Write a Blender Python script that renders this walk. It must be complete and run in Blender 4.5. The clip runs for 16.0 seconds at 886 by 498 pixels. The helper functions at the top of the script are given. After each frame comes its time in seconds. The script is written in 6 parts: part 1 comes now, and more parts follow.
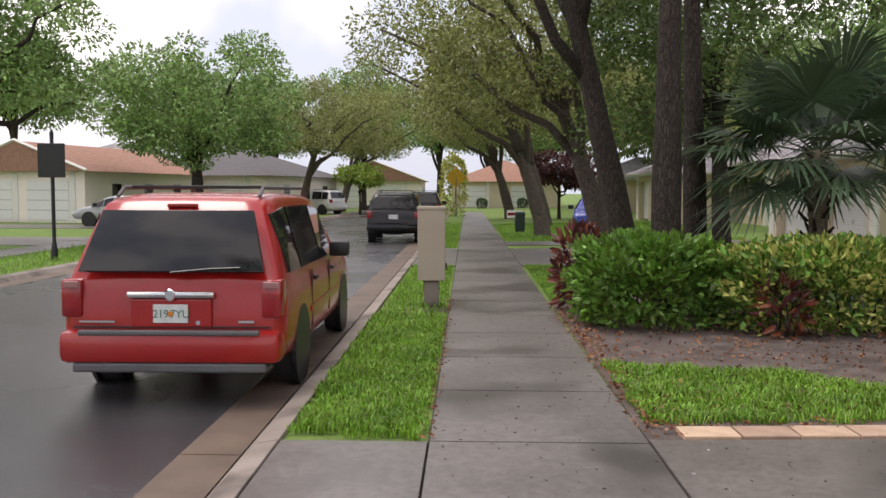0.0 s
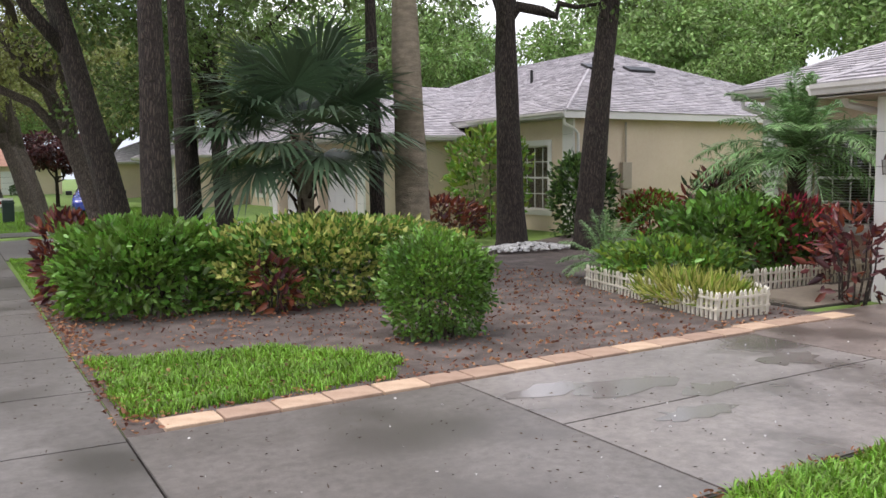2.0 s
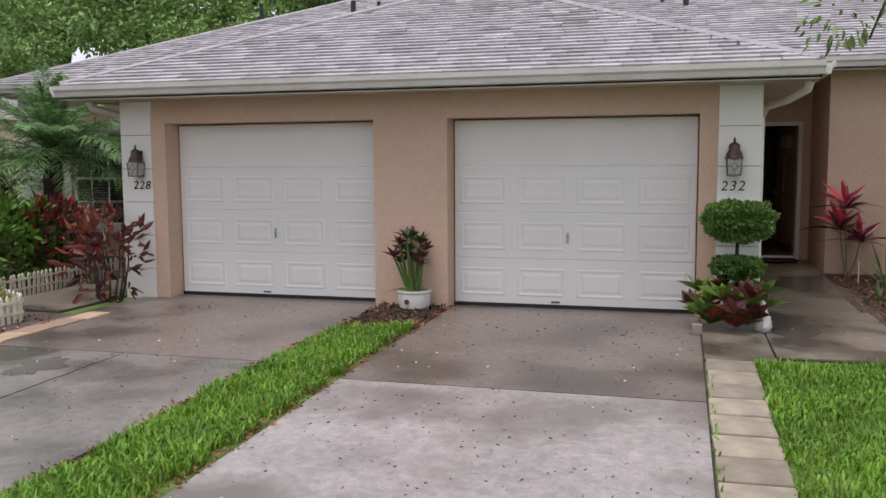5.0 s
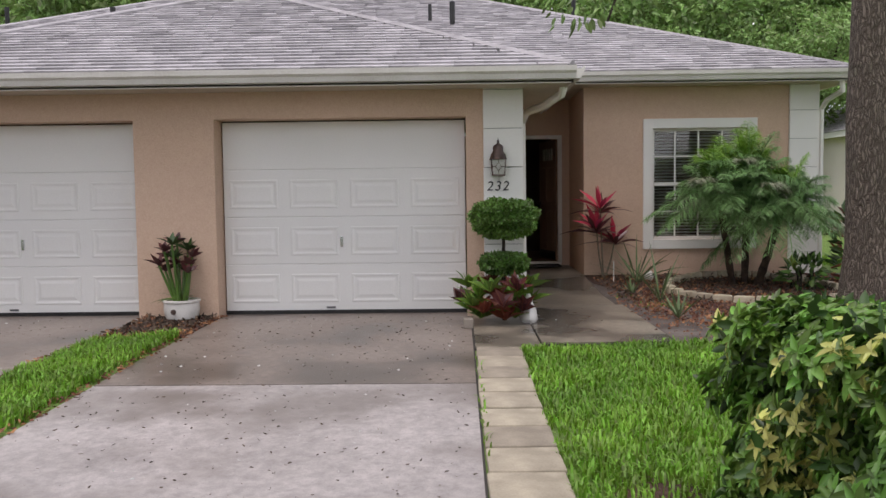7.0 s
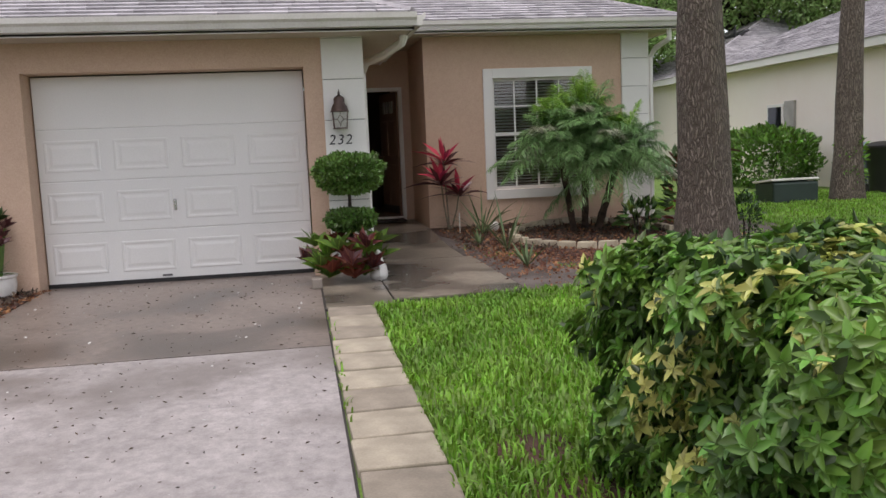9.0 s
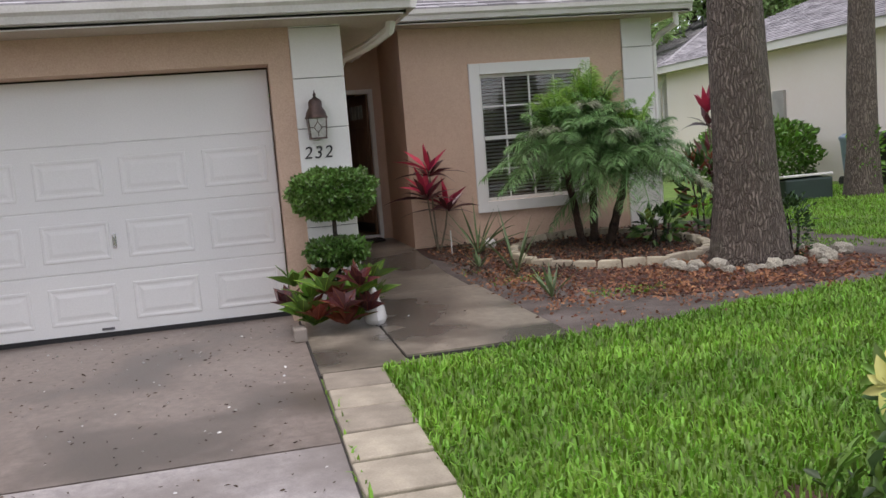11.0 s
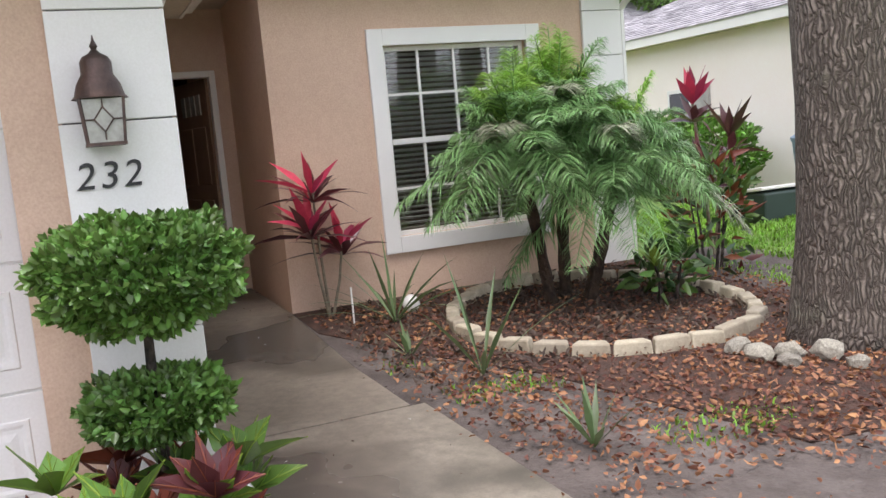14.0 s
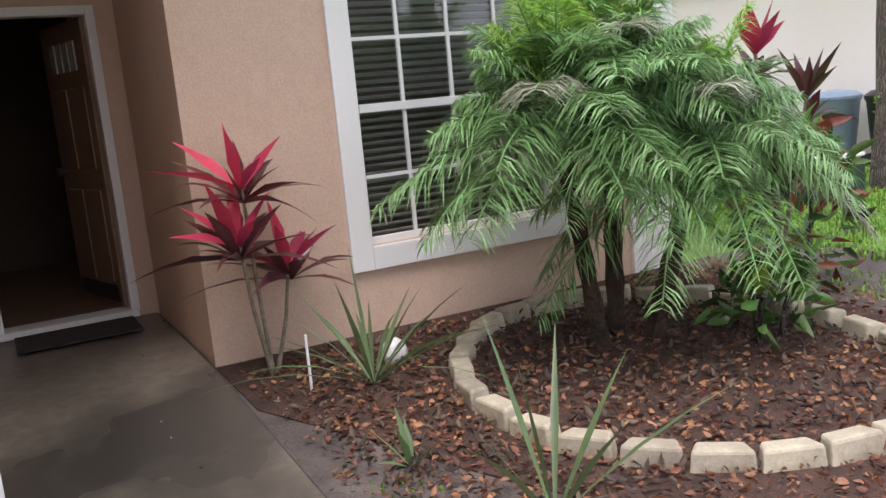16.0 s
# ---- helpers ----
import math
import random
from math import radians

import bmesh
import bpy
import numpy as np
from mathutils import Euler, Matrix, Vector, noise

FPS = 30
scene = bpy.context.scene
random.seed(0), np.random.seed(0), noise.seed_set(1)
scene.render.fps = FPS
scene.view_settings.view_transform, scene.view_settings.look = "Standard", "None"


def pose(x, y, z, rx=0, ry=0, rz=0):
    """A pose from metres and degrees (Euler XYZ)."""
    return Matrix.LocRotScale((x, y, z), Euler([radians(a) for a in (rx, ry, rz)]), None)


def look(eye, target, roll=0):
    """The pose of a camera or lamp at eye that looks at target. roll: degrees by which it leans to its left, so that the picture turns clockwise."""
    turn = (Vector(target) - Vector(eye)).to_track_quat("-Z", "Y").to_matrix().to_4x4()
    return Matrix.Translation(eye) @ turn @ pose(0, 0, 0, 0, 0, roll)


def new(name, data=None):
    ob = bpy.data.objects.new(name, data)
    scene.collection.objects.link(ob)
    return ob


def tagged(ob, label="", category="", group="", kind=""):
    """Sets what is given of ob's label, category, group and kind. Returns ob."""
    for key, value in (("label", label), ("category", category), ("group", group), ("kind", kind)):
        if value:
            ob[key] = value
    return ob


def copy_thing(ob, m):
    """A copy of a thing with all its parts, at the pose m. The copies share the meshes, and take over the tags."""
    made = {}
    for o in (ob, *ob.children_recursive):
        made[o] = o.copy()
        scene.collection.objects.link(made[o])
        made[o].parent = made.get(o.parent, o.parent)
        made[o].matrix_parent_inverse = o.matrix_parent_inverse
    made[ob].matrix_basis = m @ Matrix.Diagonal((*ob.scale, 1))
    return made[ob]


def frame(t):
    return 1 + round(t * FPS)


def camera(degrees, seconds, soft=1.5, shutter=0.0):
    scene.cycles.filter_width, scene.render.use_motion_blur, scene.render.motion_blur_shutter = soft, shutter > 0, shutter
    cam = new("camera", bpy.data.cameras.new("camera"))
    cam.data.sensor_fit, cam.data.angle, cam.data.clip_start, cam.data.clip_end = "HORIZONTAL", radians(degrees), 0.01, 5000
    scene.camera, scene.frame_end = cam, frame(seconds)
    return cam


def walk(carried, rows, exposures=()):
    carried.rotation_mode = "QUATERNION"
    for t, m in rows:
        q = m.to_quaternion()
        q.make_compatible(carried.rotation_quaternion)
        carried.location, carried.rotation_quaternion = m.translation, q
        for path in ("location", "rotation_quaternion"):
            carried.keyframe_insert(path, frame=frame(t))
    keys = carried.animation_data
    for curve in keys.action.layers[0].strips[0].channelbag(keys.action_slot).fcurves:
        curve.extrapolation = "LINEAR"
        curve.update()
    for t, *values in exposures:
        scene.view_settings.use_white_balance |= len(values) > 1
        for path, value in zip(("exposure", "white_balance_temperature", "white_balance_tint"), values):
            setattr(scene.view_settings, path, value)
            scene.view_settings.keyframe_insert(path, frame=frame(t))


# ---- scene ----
cam = camera(54.2, 16.0)
PATH = [
    (0, (-0.465, 0.237, 1.607), (-0.52, 2.231, 1.473), 0.2),
    (0.5, (-0.407, 0.278, 1.574), (-0.129, 2.251, 1.4), 0.0),
    (1, (-0.302, 0.326, 1.573), (0.1, 2.277, 1.398), -0.3),
    (1.5, (-0.177, 0.326, 1.596), (0.462, 2.213, 1.419), -0.8),
    (2, (-0.119, 0.345, 1.594), (0.865, 2.078, 1.418), -0.6),
    (2.5, (-0.128, 0.204, 1.703), (1.165, 1.717, 1.504), -0.1),
    (3, (-0.069, 0.152, 1.682), (1.459, 1.428, 1.487), 0.5),
    (3.5, (-0.023, 0.104, 1.674), (1.637, 1.201, 1.479), 0.4),
    (4, (-0.042, 0.11, 1.676), (1.735, 1.008, 1.482), 0.7),
    (4.5, (0.019, 0.082, 1.68), (1.89, 0.759, 1.482), 0.3),
    (7, (0.173, -0.047, 1.33), (2.168, -0.007, 1.203), -0.7),
    (7.5, (0.229, -0.033, 1.319), (2.212, -0.252, 1.184), -0.6),
    (8, (0.244, -0.015, 1.293), (2.218, -0.293, 1.123), -1.5),
    (10.5, (1.543, 0.105, 1.305), (3.485, -0.281, 1.021), -3.5),
    (11, (2.165, 0.18, 1.364), (4.104, -0.252, 1.132), -4.6),
    (11.5, (2.799, 0.106, 1.392), (4.719, -0.401, 1.151), -5.4),
    (12, (3.445, -0.002, 1.41), (5.366, -0.529, 1.239), -5.1),
    (12.5, (4.1, -0.078, 1.43), (6.006, -0.658, 1.247), -5.2),
    (13, (4.749, -0.179, 1.424), (6.628, -0.837, 1.23), -5.0),
    (13.5, (5.395, -0.157, 1.428), (7.266, -0.834, 1.223), -5.1),
    (14, (5.987, -0.31, 1.435), (7.814, -1.082, 1.182), -5.1),
    (14.5, (6.595, -0.383, 1.465), (8.416, -1.17, 1.206), -4.9),
    (15, (7.135, -0.514, 1.466), (8.95, -1.313, 1.205), -5.1),
    (15.5, (7.704, -0.668, 1.47), (9.499, -1.503, 1.19), -5.0),
    (16, (8.279, -0.909, 1.495), (10.026, -1.815, 1.138), -5.3),
]
walk(cam, [(t, look(eye, target, roll)) for t, eye, target, roll in PATH], [(0, 0.1, 6850, 21), (0.5, 0.05, 6850, 21), (1, 0.28, 6700, 20), (2, 0.38, 6450, 19), (3, 0.1, 6450, 18), (4.5, -0.08, 6450, 18), (8, 0.0, 6550, 18), (11, 0.08, 6350, 19), (12.5, 0.34, 6300, 19), (14.5, 1.0, 6250, 18), (16, 0.92, 6200, 20)])

# ---- light ----
world = bpy.data.worlds.new("overcast_sky")
scene.world = world
world.use_nodes = True
wn = world.node_tree.nodes
sky = wn.new("ShaderNodeTexSky")
sky.sky_type, sky.sun_disc = "NISHITA", False
sky.sun_elevation, sky.sun_rotation = radians(71), radians(299)
sky.dust_density, sky.air_density, sky.ozone_density = 4.0, 1.0, 1.0
cloud = wn.new("ShaderNodeTexNoise")
cloud.inputs["Scale"].default_value, cloud.inputs["Detail"].default_value = 2.2, 5
cramp = wn.new("ShaderNodeValToRGB")
cramp.color_ramp.elements[0].position, cramp.color_ramp.elements[1].position = 0.45, 0.63
cramp.color_ramp.elements[0].color, cramp.color_ramp.elements[1].color = (5.6, 6.3, 7.2, 1), (13.0, 12.7, 12.2, 1)
cmix = wn.new("ShaderNodeMixRGB")
cmix.inputs[0].default_value = 0.8
wl = world.node_tree.links
wl.new(cloud.outputs["Fac"], cramp.inputs[0])
wl.new(sky.outputs[0], cmix.inputs[1])
wl.new(cramp.outputs[0], cmix.inputs[2])
wl.new(cmix.outputs[0], wn["Background"].inputs[0])
wn["Background"].inputs[1].default_value = 0.145
sun = new("sun", bpy.data.lights.new("sun", "SUN"))
sun.data.energy, sun.data.angle, sun.data.color = 1.6, radians(25), (1, 0.96, 0.9)
sun.matrix_world = look((0, 0, 30), (9, -5, 0))


# ---- materials ----
def material(name, c1, c2=None, scale=6.0, rough=0.8, bump=0.2, fine=60.0, metal=0.0, spots=None, spot_at=0.62, rough2=None, island=0.0, trans=0.0, objrand=0.0, coat=0.0, stretch=(1, 1, 1), spot_scale=1.3, dist=0.01, mid=0.0):
    """A node material: two colours by a coarse noise, a fine grain, optional large stains, relief, and change per piece."""
    m = bpy.data.materials.new(name)
    m.use_nodes = True
    N, L = m.node_tree.nodes, m.node_tree.links
    b = N["Principled BSDF"]
    c2 = c2 or tuple(v * 0.8 for v in c1)
    tc, mp = N.new("ShaderNodeTexCoord"), N.new("ShaderNodeMapping")
    mp.inputs["Scale"].default_value = stretch
    L.new(tc.outputs["Object"], mp.inputs[0])

    def noise_node(s, detail=6):
        n = N.new("ShaderNodeTexNoise")
        n.inputs["Scale"].default_value, n.inputs["Detail"].default_value = s, detail
        L.new(mp.outputs[0], n.inputs["Vector"])
        return n

    def mix(fac, a, c, mode="MIX"):
        x = N.new("ShaderNodeMixRGB")
        x.blend_type = mode
        for i, v in enumerate((fac, a, c)):
            if hasattr(v, "is_output"):
                L.new(v, x.inputs[i])
            else:
                x.inputs[i].default_value = v if i == 0 else (*v, 1)
        return x.outputs[0]

    def ramp(v, lo, hi):
        r = N.new("ShaderNodeMapRange")
        r.inputs[1].default_value, r.inputs[2].default_value = lo, hi
        L.new(v, r.inputs[0])
        return r.outputs[0]

    coarse, grain = noise_node(scale), noise_node(fine, 3)
    col = mix(ramp(coarse.outputs[0], 0.35, 0.65), c1, c2)
    col = mix(0.25, col, mix(ramp(grain.outputs[0], 0.3, 0.7), (0.35, 0.35, 0.35), (0.75, 0.75, 0.75)), "OVERLAY")
    if mid:
        mott = noise_node(13.0, 9)
        mott.inputs["Roughness"].default_value = 0.72
        col = mix(mid, col, mix(ramp(mott.outputs[0], 0.36, 0.64), (0.22, 0.22, 0.22), (0.78, 0.78, 0.78)), "OVERLAY")
    if spots:
        big = noise_node(spot_scale, 4)
        fac = ramp(big.outputs[0], spot_at - 0.06, spot_at + 0.06)
        col = mix(fac, col, spots)
        if rough2 is not None:
            r = N.new("ShaderNodeMapRange")
            r.inputs[3].default_value, r.inputs[4].default_value = rough, rough2
            L.new(fac, r.inputs[0])
            L.new(r.outputs[0], b.inputs["Roughness"])
    if island or objrand:
        src = N.new("ShaderNodeNewGeometry").outputs["Random Per Island"] if island else N.new("ShaderNodeObjectInfo").outputs["Random"]
        hsv = N.new("ShaderNodeHueSaturation")
        k = island or objrand
        for sock, lo, hi in (("Value", 1 - k, 1 + k), ("Hue", 0.5 - 0.03 * k, 0.5 + 0.03 * k)):
            r = N.new("ShaderNodeMapRange")
            r.inputs[3].default_value, r.inputs[4].default_value = lo, hi
            L.new(src, r.inputs[0])
            L.new(r.outputs[0], hsv.inputs[sock])
        L.new(col, hsv.inputs["Color"])
        col = hsv.outputs[0]
    L.new(col, b.inputs["Base Color"])
    if not (spots and rough2 is not None):
        b.inputs["Roughness"].default_value = rough
    b.inputs["Metallic"].default_value = metal
    b.inputs["Coat Weight"].default_value = coat
    b.inputs["Coat Roughness"].default_value = 0.06
    if bump:
        bp = N.new("ShaderNodeBump")
        bp.inputs["Strength"].default_value, bp.inputs["Distance"].default_value = bump, dist
        L.new(mix(0.5, coarse.outputs[0], grain.outputs[0]), bp.inputs["Height"])
        L.new(bp.outputs[0], b.inputs["Normal"])
    if trans:
        t = N.new("ShaderNodeBsdfTranslucent")
        ms = N.new("ShaderNodeMixShader")
        ms.inputs[0].default_value = trans
        L.new(col, t.inputs["Color"])
        L.new(b.outputs[0], ms.inputs[1])
        L.new(t.outputs[0], ms.inputs[2])
        L.new(ms.outputs[0], N["Material Output"].inputs[0])
    return m


def leaf_mat(name, c, c2, rough=0.45, k=0.5, trans=0.22):
    return material(name, c, c2, scale=1.5, rough=rough, bump=0, fine=30, island=k, trans=trans)


STUCCO = material("peach_stucco", (0.61, 0.435, 0.325), (0.56, 0.40, 0.295), 0.8, 0.9, 0.5, 90, dist=0.006, mid=0.08)
STUCCO_N = material("beige_stucco", (0.72, 0.60, 0.45), (0.66, 0.55, 0.41), 0.8, 0.9, 0.4, 90, dist=0.006, mid=0.08)
STUCCO_S = material("cream_stucco", (0.92, 0.85, 0.78), (0.90, 0.82, 0.74), 0.8, 0.9, 0.4, 90, dist=0.006, mid=0.08)
WHITE = material("white_paint", (0.80, 0.79, 0.75), (0.76, 0.75, 0.71), 1.2, 0.6, 0.15, 120, dist=0.004)
DOORWHITE = material("garage_door_white", (0.80, 0.80, 0.78), (0.77, 0.77, 0.75), 0.9, 0.45, 0.08, 80, dist=0.003)
TRIM = material("grey_white_aluminium", (0.67, 0.65, 0.62), (0.58, 0.56, 0.52), 2.0, 0.45, 0.05, 60)
SOFFIT = material("tan_soffit", (0.50, 0.44, 0.36), (0.46, 0.40, 0.33), 2, 0.7, 0.1, 40)
SHINGLE = material("grey_asphalt_shingle", (0.45, 0.43, 0.45), (0.33, 0.315, 0.33), 5, 0.9, 0.4, 200, island=0.22)
SHINGLE_P = material("grey_shingle_piece", (0.45, 0.43, 0.45), (0.33, 0.315, 0.33), 5, 0.9, 0.4, 200, objrand=0.22)
ROOFBASE = material("roof_underlay", (0.13, 0.125, 0.13), None, 5, 0.9, 0.3, 100)
CONCRETE = material("damp_concrete", (0.245, 0.224, 0.206), (0.18, 0.164, 0.15), 1.1, 0.36, 0.25, 130, spots=(0.11, 0.098, 0.087), spot_at=0.56, rough2=0.2, spot_scale=0.55, dist=0.004, mid=0.4)
CONCRETE_F = material("dark_damp_concrete", (0.16, 0.147, 0.135), (0.12, 0.11, 0.10), 0.9, 0.4, 0.25, 130, spots=(0.09, 0.082, 0.074), spot_at=0.57, rough2=0.28, spot_scale=0.6, dist=0.004, mid=0.4)
CONCRETE_L = material("pale_concrete", (0.40, 0.365, 0.355), (0.29, 0.262, 0.252), 0.9, 0.42, 0.25, 130, spots=(0.185, 0.16, 0.145), spot_at=0.56, rough2=0.42, spot_scale=0.6, dist=0.004, mid=0.4)
WETSLAB = material("wet_brownish_concrete", (0.215, 0.178, 0.155), (0.16, 0.13, 0.112), 0.8, 0.4, 0.25, 130, spots=(0.10, 0.082, 0.07), spot_at=0.55, rough2=0.28, spot_scale=0.8, dist=0.004, mid=0.4)
WALKCON = material("sidewalk_concrete", (0.16, 0.15, 0.14), (0.12, 0.112, 0.104), 0.9, 0.42, 0.25, 130, spots=(0.075, 0.07, 0.063), spot_at=0.56, rough2=0.32, spot_scale=0.5, dist=0.004, mid=0.4)
ENTRYCON = material("wet_entry_concrete", (0.24, 0.207, 0.163), (0.17, 0.145, 0.112), 1.4, 0.36, 0.2, 130, spots=(0.085, 0.075, 0.062), spot_at=0.54, rough2=0.25, spot_scale=0.7, dist=0.004, mid=0.4)
JOINT = material("dark_joint", (0.05, 0.045, 0.04), None, 8, 0.9, 0.2)
ASPHALT = material("wet_asphalt", (0.052, 0.053, 0.056), (0.04, 0.041, 0.044), 0.5, 0.24, 0.5, 160, spots=(0.06, 0.06, 0.062), spot_at=0.52, rough2=0.34, spot_scale=0.25, dist=0.008)
KERB = material("worn_kerb_concrete", (0.28, 0.245, 0.21), (0.19, 0.16, 0.135), 1.5, 0.75, 0.3, 110, spots=(0.12, 0.10, 0.085), spot_at=0.58)
GUTTERC = material("gutter_concrete", (0.15, 0.11, 0.08), (0.09, 0.066, 0.05), 1.5, 0.6, 0.3, 110)
SOIL = material("dark_soil", (0.12, 0.097, 0.085), (0.066, 0.052, 0.044), 3.5, 0.95, 0.9, 45, spots=(0.15, 0.125, 0.11), spot_at=0.6, spot_scale=1.7, dist=0.03)
MULCH = material("brown_mulch", (0.085, 0.042, 0.028), (0.045, 0.025, 0.018), 9, 0.95, 1.0, 60, dist=0.04)
TURF = material("turf_soil", (0.14, 0.24, 0.04), (0.10, 0.16, 0.035), 2.5, 0.95, 0.8, 50, dist=0.03)
GRASS = leaf_mat("grass_blade", (0.22, 0.40, 0.04), (0.13, 0.26, 0.025), 0.5, 0.55, 0.3)
BRICKM = material("peach_paver", (0.47, 0.34, 0.24), (0.37, 0.255, 0.175), 6, 0.85, 0.4, 90, objrand=0.28)
STONE = material("tan_step_stone", (0.36, 0.31, 0.24), (0.25, 0.215, 0.165), 5, 0.85, 0.5, 80, objrand=0.2)
EDGER = material("pale_edging_block", (0.46, 0.405, 0.30), (0.27, 0.23, 0.165), 5, 0.9, 0.6, 60, objrand=0.2)
ROCK = material("limestone_rock", (0.6, 0.56, 0.46), (0.38, 0.34, 0.27), 7, 0.9, 0.9, 40, objrand=0.2, dist=0.03)
PEBBLE = material("white_pebble", (0.66, 0.65, 0.63), (0.5, 0.5, 0.49), 8, 0.8, 0.3, 60, island=0.2)


def bark_mat(name, ridge, furrow, moss, scale=38.0, tall=0.16, depth=0.03):
    """Furrowed bark: tall plates parted by dark cracks, with grain and mossy patches."""
    m = material(name, ridge, tuple(v * 0.72 for v in ridge), 7, 0.95, 0.0, 90, spots=moss, spot_at=0.66, spot_scale=2.2)
    N, L = m.node_tree.nodes, m.node_tree.links
    b = N["Principled BSDF"]
    tc, mp, warp = N.new("ShaderNodeTexCoord"), N.new("ShaderNodeMapping"), N.new("ShaderNodeTexNoise")
    mp.inputs["Scale"].default_value = (1, 1, tall)
    warp.inputs["Scale"].default_value, warp.inputs["Detail"].default_value = 5.0, 5
    L.new(tc.outputs["Object"], warp.inputs["Vector"])
    add = N.new("ShaderNodeVectorMath")
    add.operation = "MULTIPLY_ADD"
    add.inputs[1].default_value = (0.10, 0.10, 0.5)
    L.new(warp.outputs["Color"], add.inputs[0])
    L.new(tc.outputs["Object"], add.inputs[2])
    L.new(add.outputs[0], mp.inputs[0])
    vor = N.new("ShaderNodeTexVoronoi")
    vor.feature = "DISTANCE_TO_EDGE"
    vor.inputs["Scale"].default_value = scale
    L.new(mp.outputs[0], vor.inputs["Vector"])
    r = N.new("ShaderNodeMapRange")
    r.inputs[1].default_value, r.inputs[2].default_value = 0.0, 0.32
    L.new(vor.outputs["Distance"], r.inputs[0])
    mix = N.new("ShaderNodeMixRGB")
    mix.inputs[1].default_value = (*furrow, 1)
    old = b.inputs["Base Color"].links[0].from_socket
    L.new(r.outputs[0], mix.inputs[0])
    L.new(old, mix.inputs[2])
    L.new(mix.outputs[0], b.inputs["Base Color"])
    bp = N.new("ShaderNodeBump")
    bp.inputs["Strength"].default_value, bp.inputs["Distance"].default_value = 0.9, depth
    grain = N.new("ShaderNodeMixRGB")
    grain.inputs[0].default_value = 0.25
    L.new(r.outputs[0], grain.inputs[1])
    L.new(warp.outputs["Fac"], grain.inputs[2])
    L.new(grain.outputs[0], bp.inputs["Height"])
    L.new(bp.outputs[0], b.inputs["Normal"])
    return m


BARK = bark_mat("grey_brown_bark", (0.25, 0.205, 0.168), (0.075, 0.058, 0.046), (0.20, 0.19, 0.14))
BARKD = bark_mat("dark_damp_bark", (0.105, 0.08, 0.064), (0.022, 0.017, 0.014), (0.10, 0.095, 0.07), 32.0, 0.16, 0.03)
BARKP = material("pale_palm_bark", (0.27, 0.225, 0.16), (0.17, 0.14, 0.10), 6, 0.95, 0.8, 30, stretch=(1, 1, 2.5), dist=0.03)
PALMTRUNK = material("fibrous_palm_trunk", (0.07, 0.043, 0.028), (0.028, 0.018, 0.013), 14, 0.95, 1.0, 50, dist=0.05)
OAKLEAF = leaf_mat("oak_leaf", (0.18, 0.27, 0.075), (0.10, 0.165, 0.045))
YELLEAF = leaf_mat("yellowish_oak_leaf", (0.31, 0.33, 0.10), (0.19, 0.225, 0.065))
FARLEAF = leaf_mat("far_tree_leaf", (0.27, 0.41, 0.12), (0.16, 0.26, 0.08))
LIMELEAF = leaf_mat("lime_leaf", (0.27, 0.36, 0.045), (0.17, 0.27, 0.035))
DARKLEAF = leaf_mat("dark_shrub_leaf", (0.05, 0.105, 0.025), (0.027, 0.06, 0.017))
TOPLEAF = leaf_mat("topiary_leaf", (0.14, 0.255, 0.05), (0.06, 0.125, 0.028), 0.35)
VARIEG = leaf_mat("green_gold_leaf", (0.17, 0.30, 0.045), (0.075, 0.16, 0.027), 0.38, 0.5)
GOLDLEAF = leaf_mat("gold_leaf", (0.60, 0.58, 0.18), (0.38, 0.43, 0.10), 0.4, 0.3)
BUSHLEAF = leaf_mat("bright_bush_leaf", (0.18, 0.36, 0.05), (0.10, 0.21, 0.034), 0.4)
REDLEAF = leaf_mat("pink_red_leaf", (0.60, 0.06, 0.115), (0.32, 0.026, 0.055), 0.35, 0.4)
MAROON = leaf_mat("maroon_leaf", (0.14, 0.04, 0.042), (0.065, 0.024, 0.027), 0.3, 0.5, 0.2)
RUSTLEAF = leaf_mat("rusty_leaf", (0.26, 0.07, 0.035), (0.14, 0.035, 0.02), 0.4)
PALMLEAF = leaf_mat("palm_leaflet", (0.24, 0.40, 0.15), (0.14, 0.26, 0.09), 0.36, 0.5, 0.25)
PALMNEW = leaf_mat("young_palm_leaflet", (0.34, 0.54, 0.09), (0.24, 0.42, 0.07), 0.4, 0.35, 0.3)
PALMDRY = leaf_mat("faded_palm_leaflet", (0.30, 0.32, 0.22), (0.22, 0.23, 0.15), 0.6, 0.4, 0.1)
# hedge green darkened so that the shade of its depth is in the colour
HEDGEIN = leaf_mat("painted_shade_hedge_leaf", (0.05, 0.10, 0.022), (0.03, 0.06, 0.015), 0.5, 0.5, 0.1)
FANLEAF = leaf_mat("fan_palm_leaf", (0.10, 0.16, 0.085), (0.06, 0.10, 0.055), 0.4, 0.35, 0.2)
AGAVE = leaf_mat("grey_green_blade", (0.15, 0.22, 0.09), (0.08, 0.13, 0.055), 0.45, 0.3, 0.15)
LITTER = leaf_mat("fallen_leaf", (0.34, 0.15, 0.075), (0.15, 0.06, 0.035), 0.7, 0.6, 0.1)
DEBRIS = leaf_mat("twig_debris", (0.12, 0.08, 0.055), (0.055, 0.04, 0.03), 0.8, 0.5, 0.0)
PICKET = material("ivory_plastic", (0.72, 0.69, 0.58), (0.62, 0.58, 0.46), 5, 0.5, 0.1, 60)
IRON = material("aged_bronze_metal", (0.13, 0.085, 0.07), (0.07, 0.05, 0.045), 9, 0.5, 0.3, 60, metal=0.6)
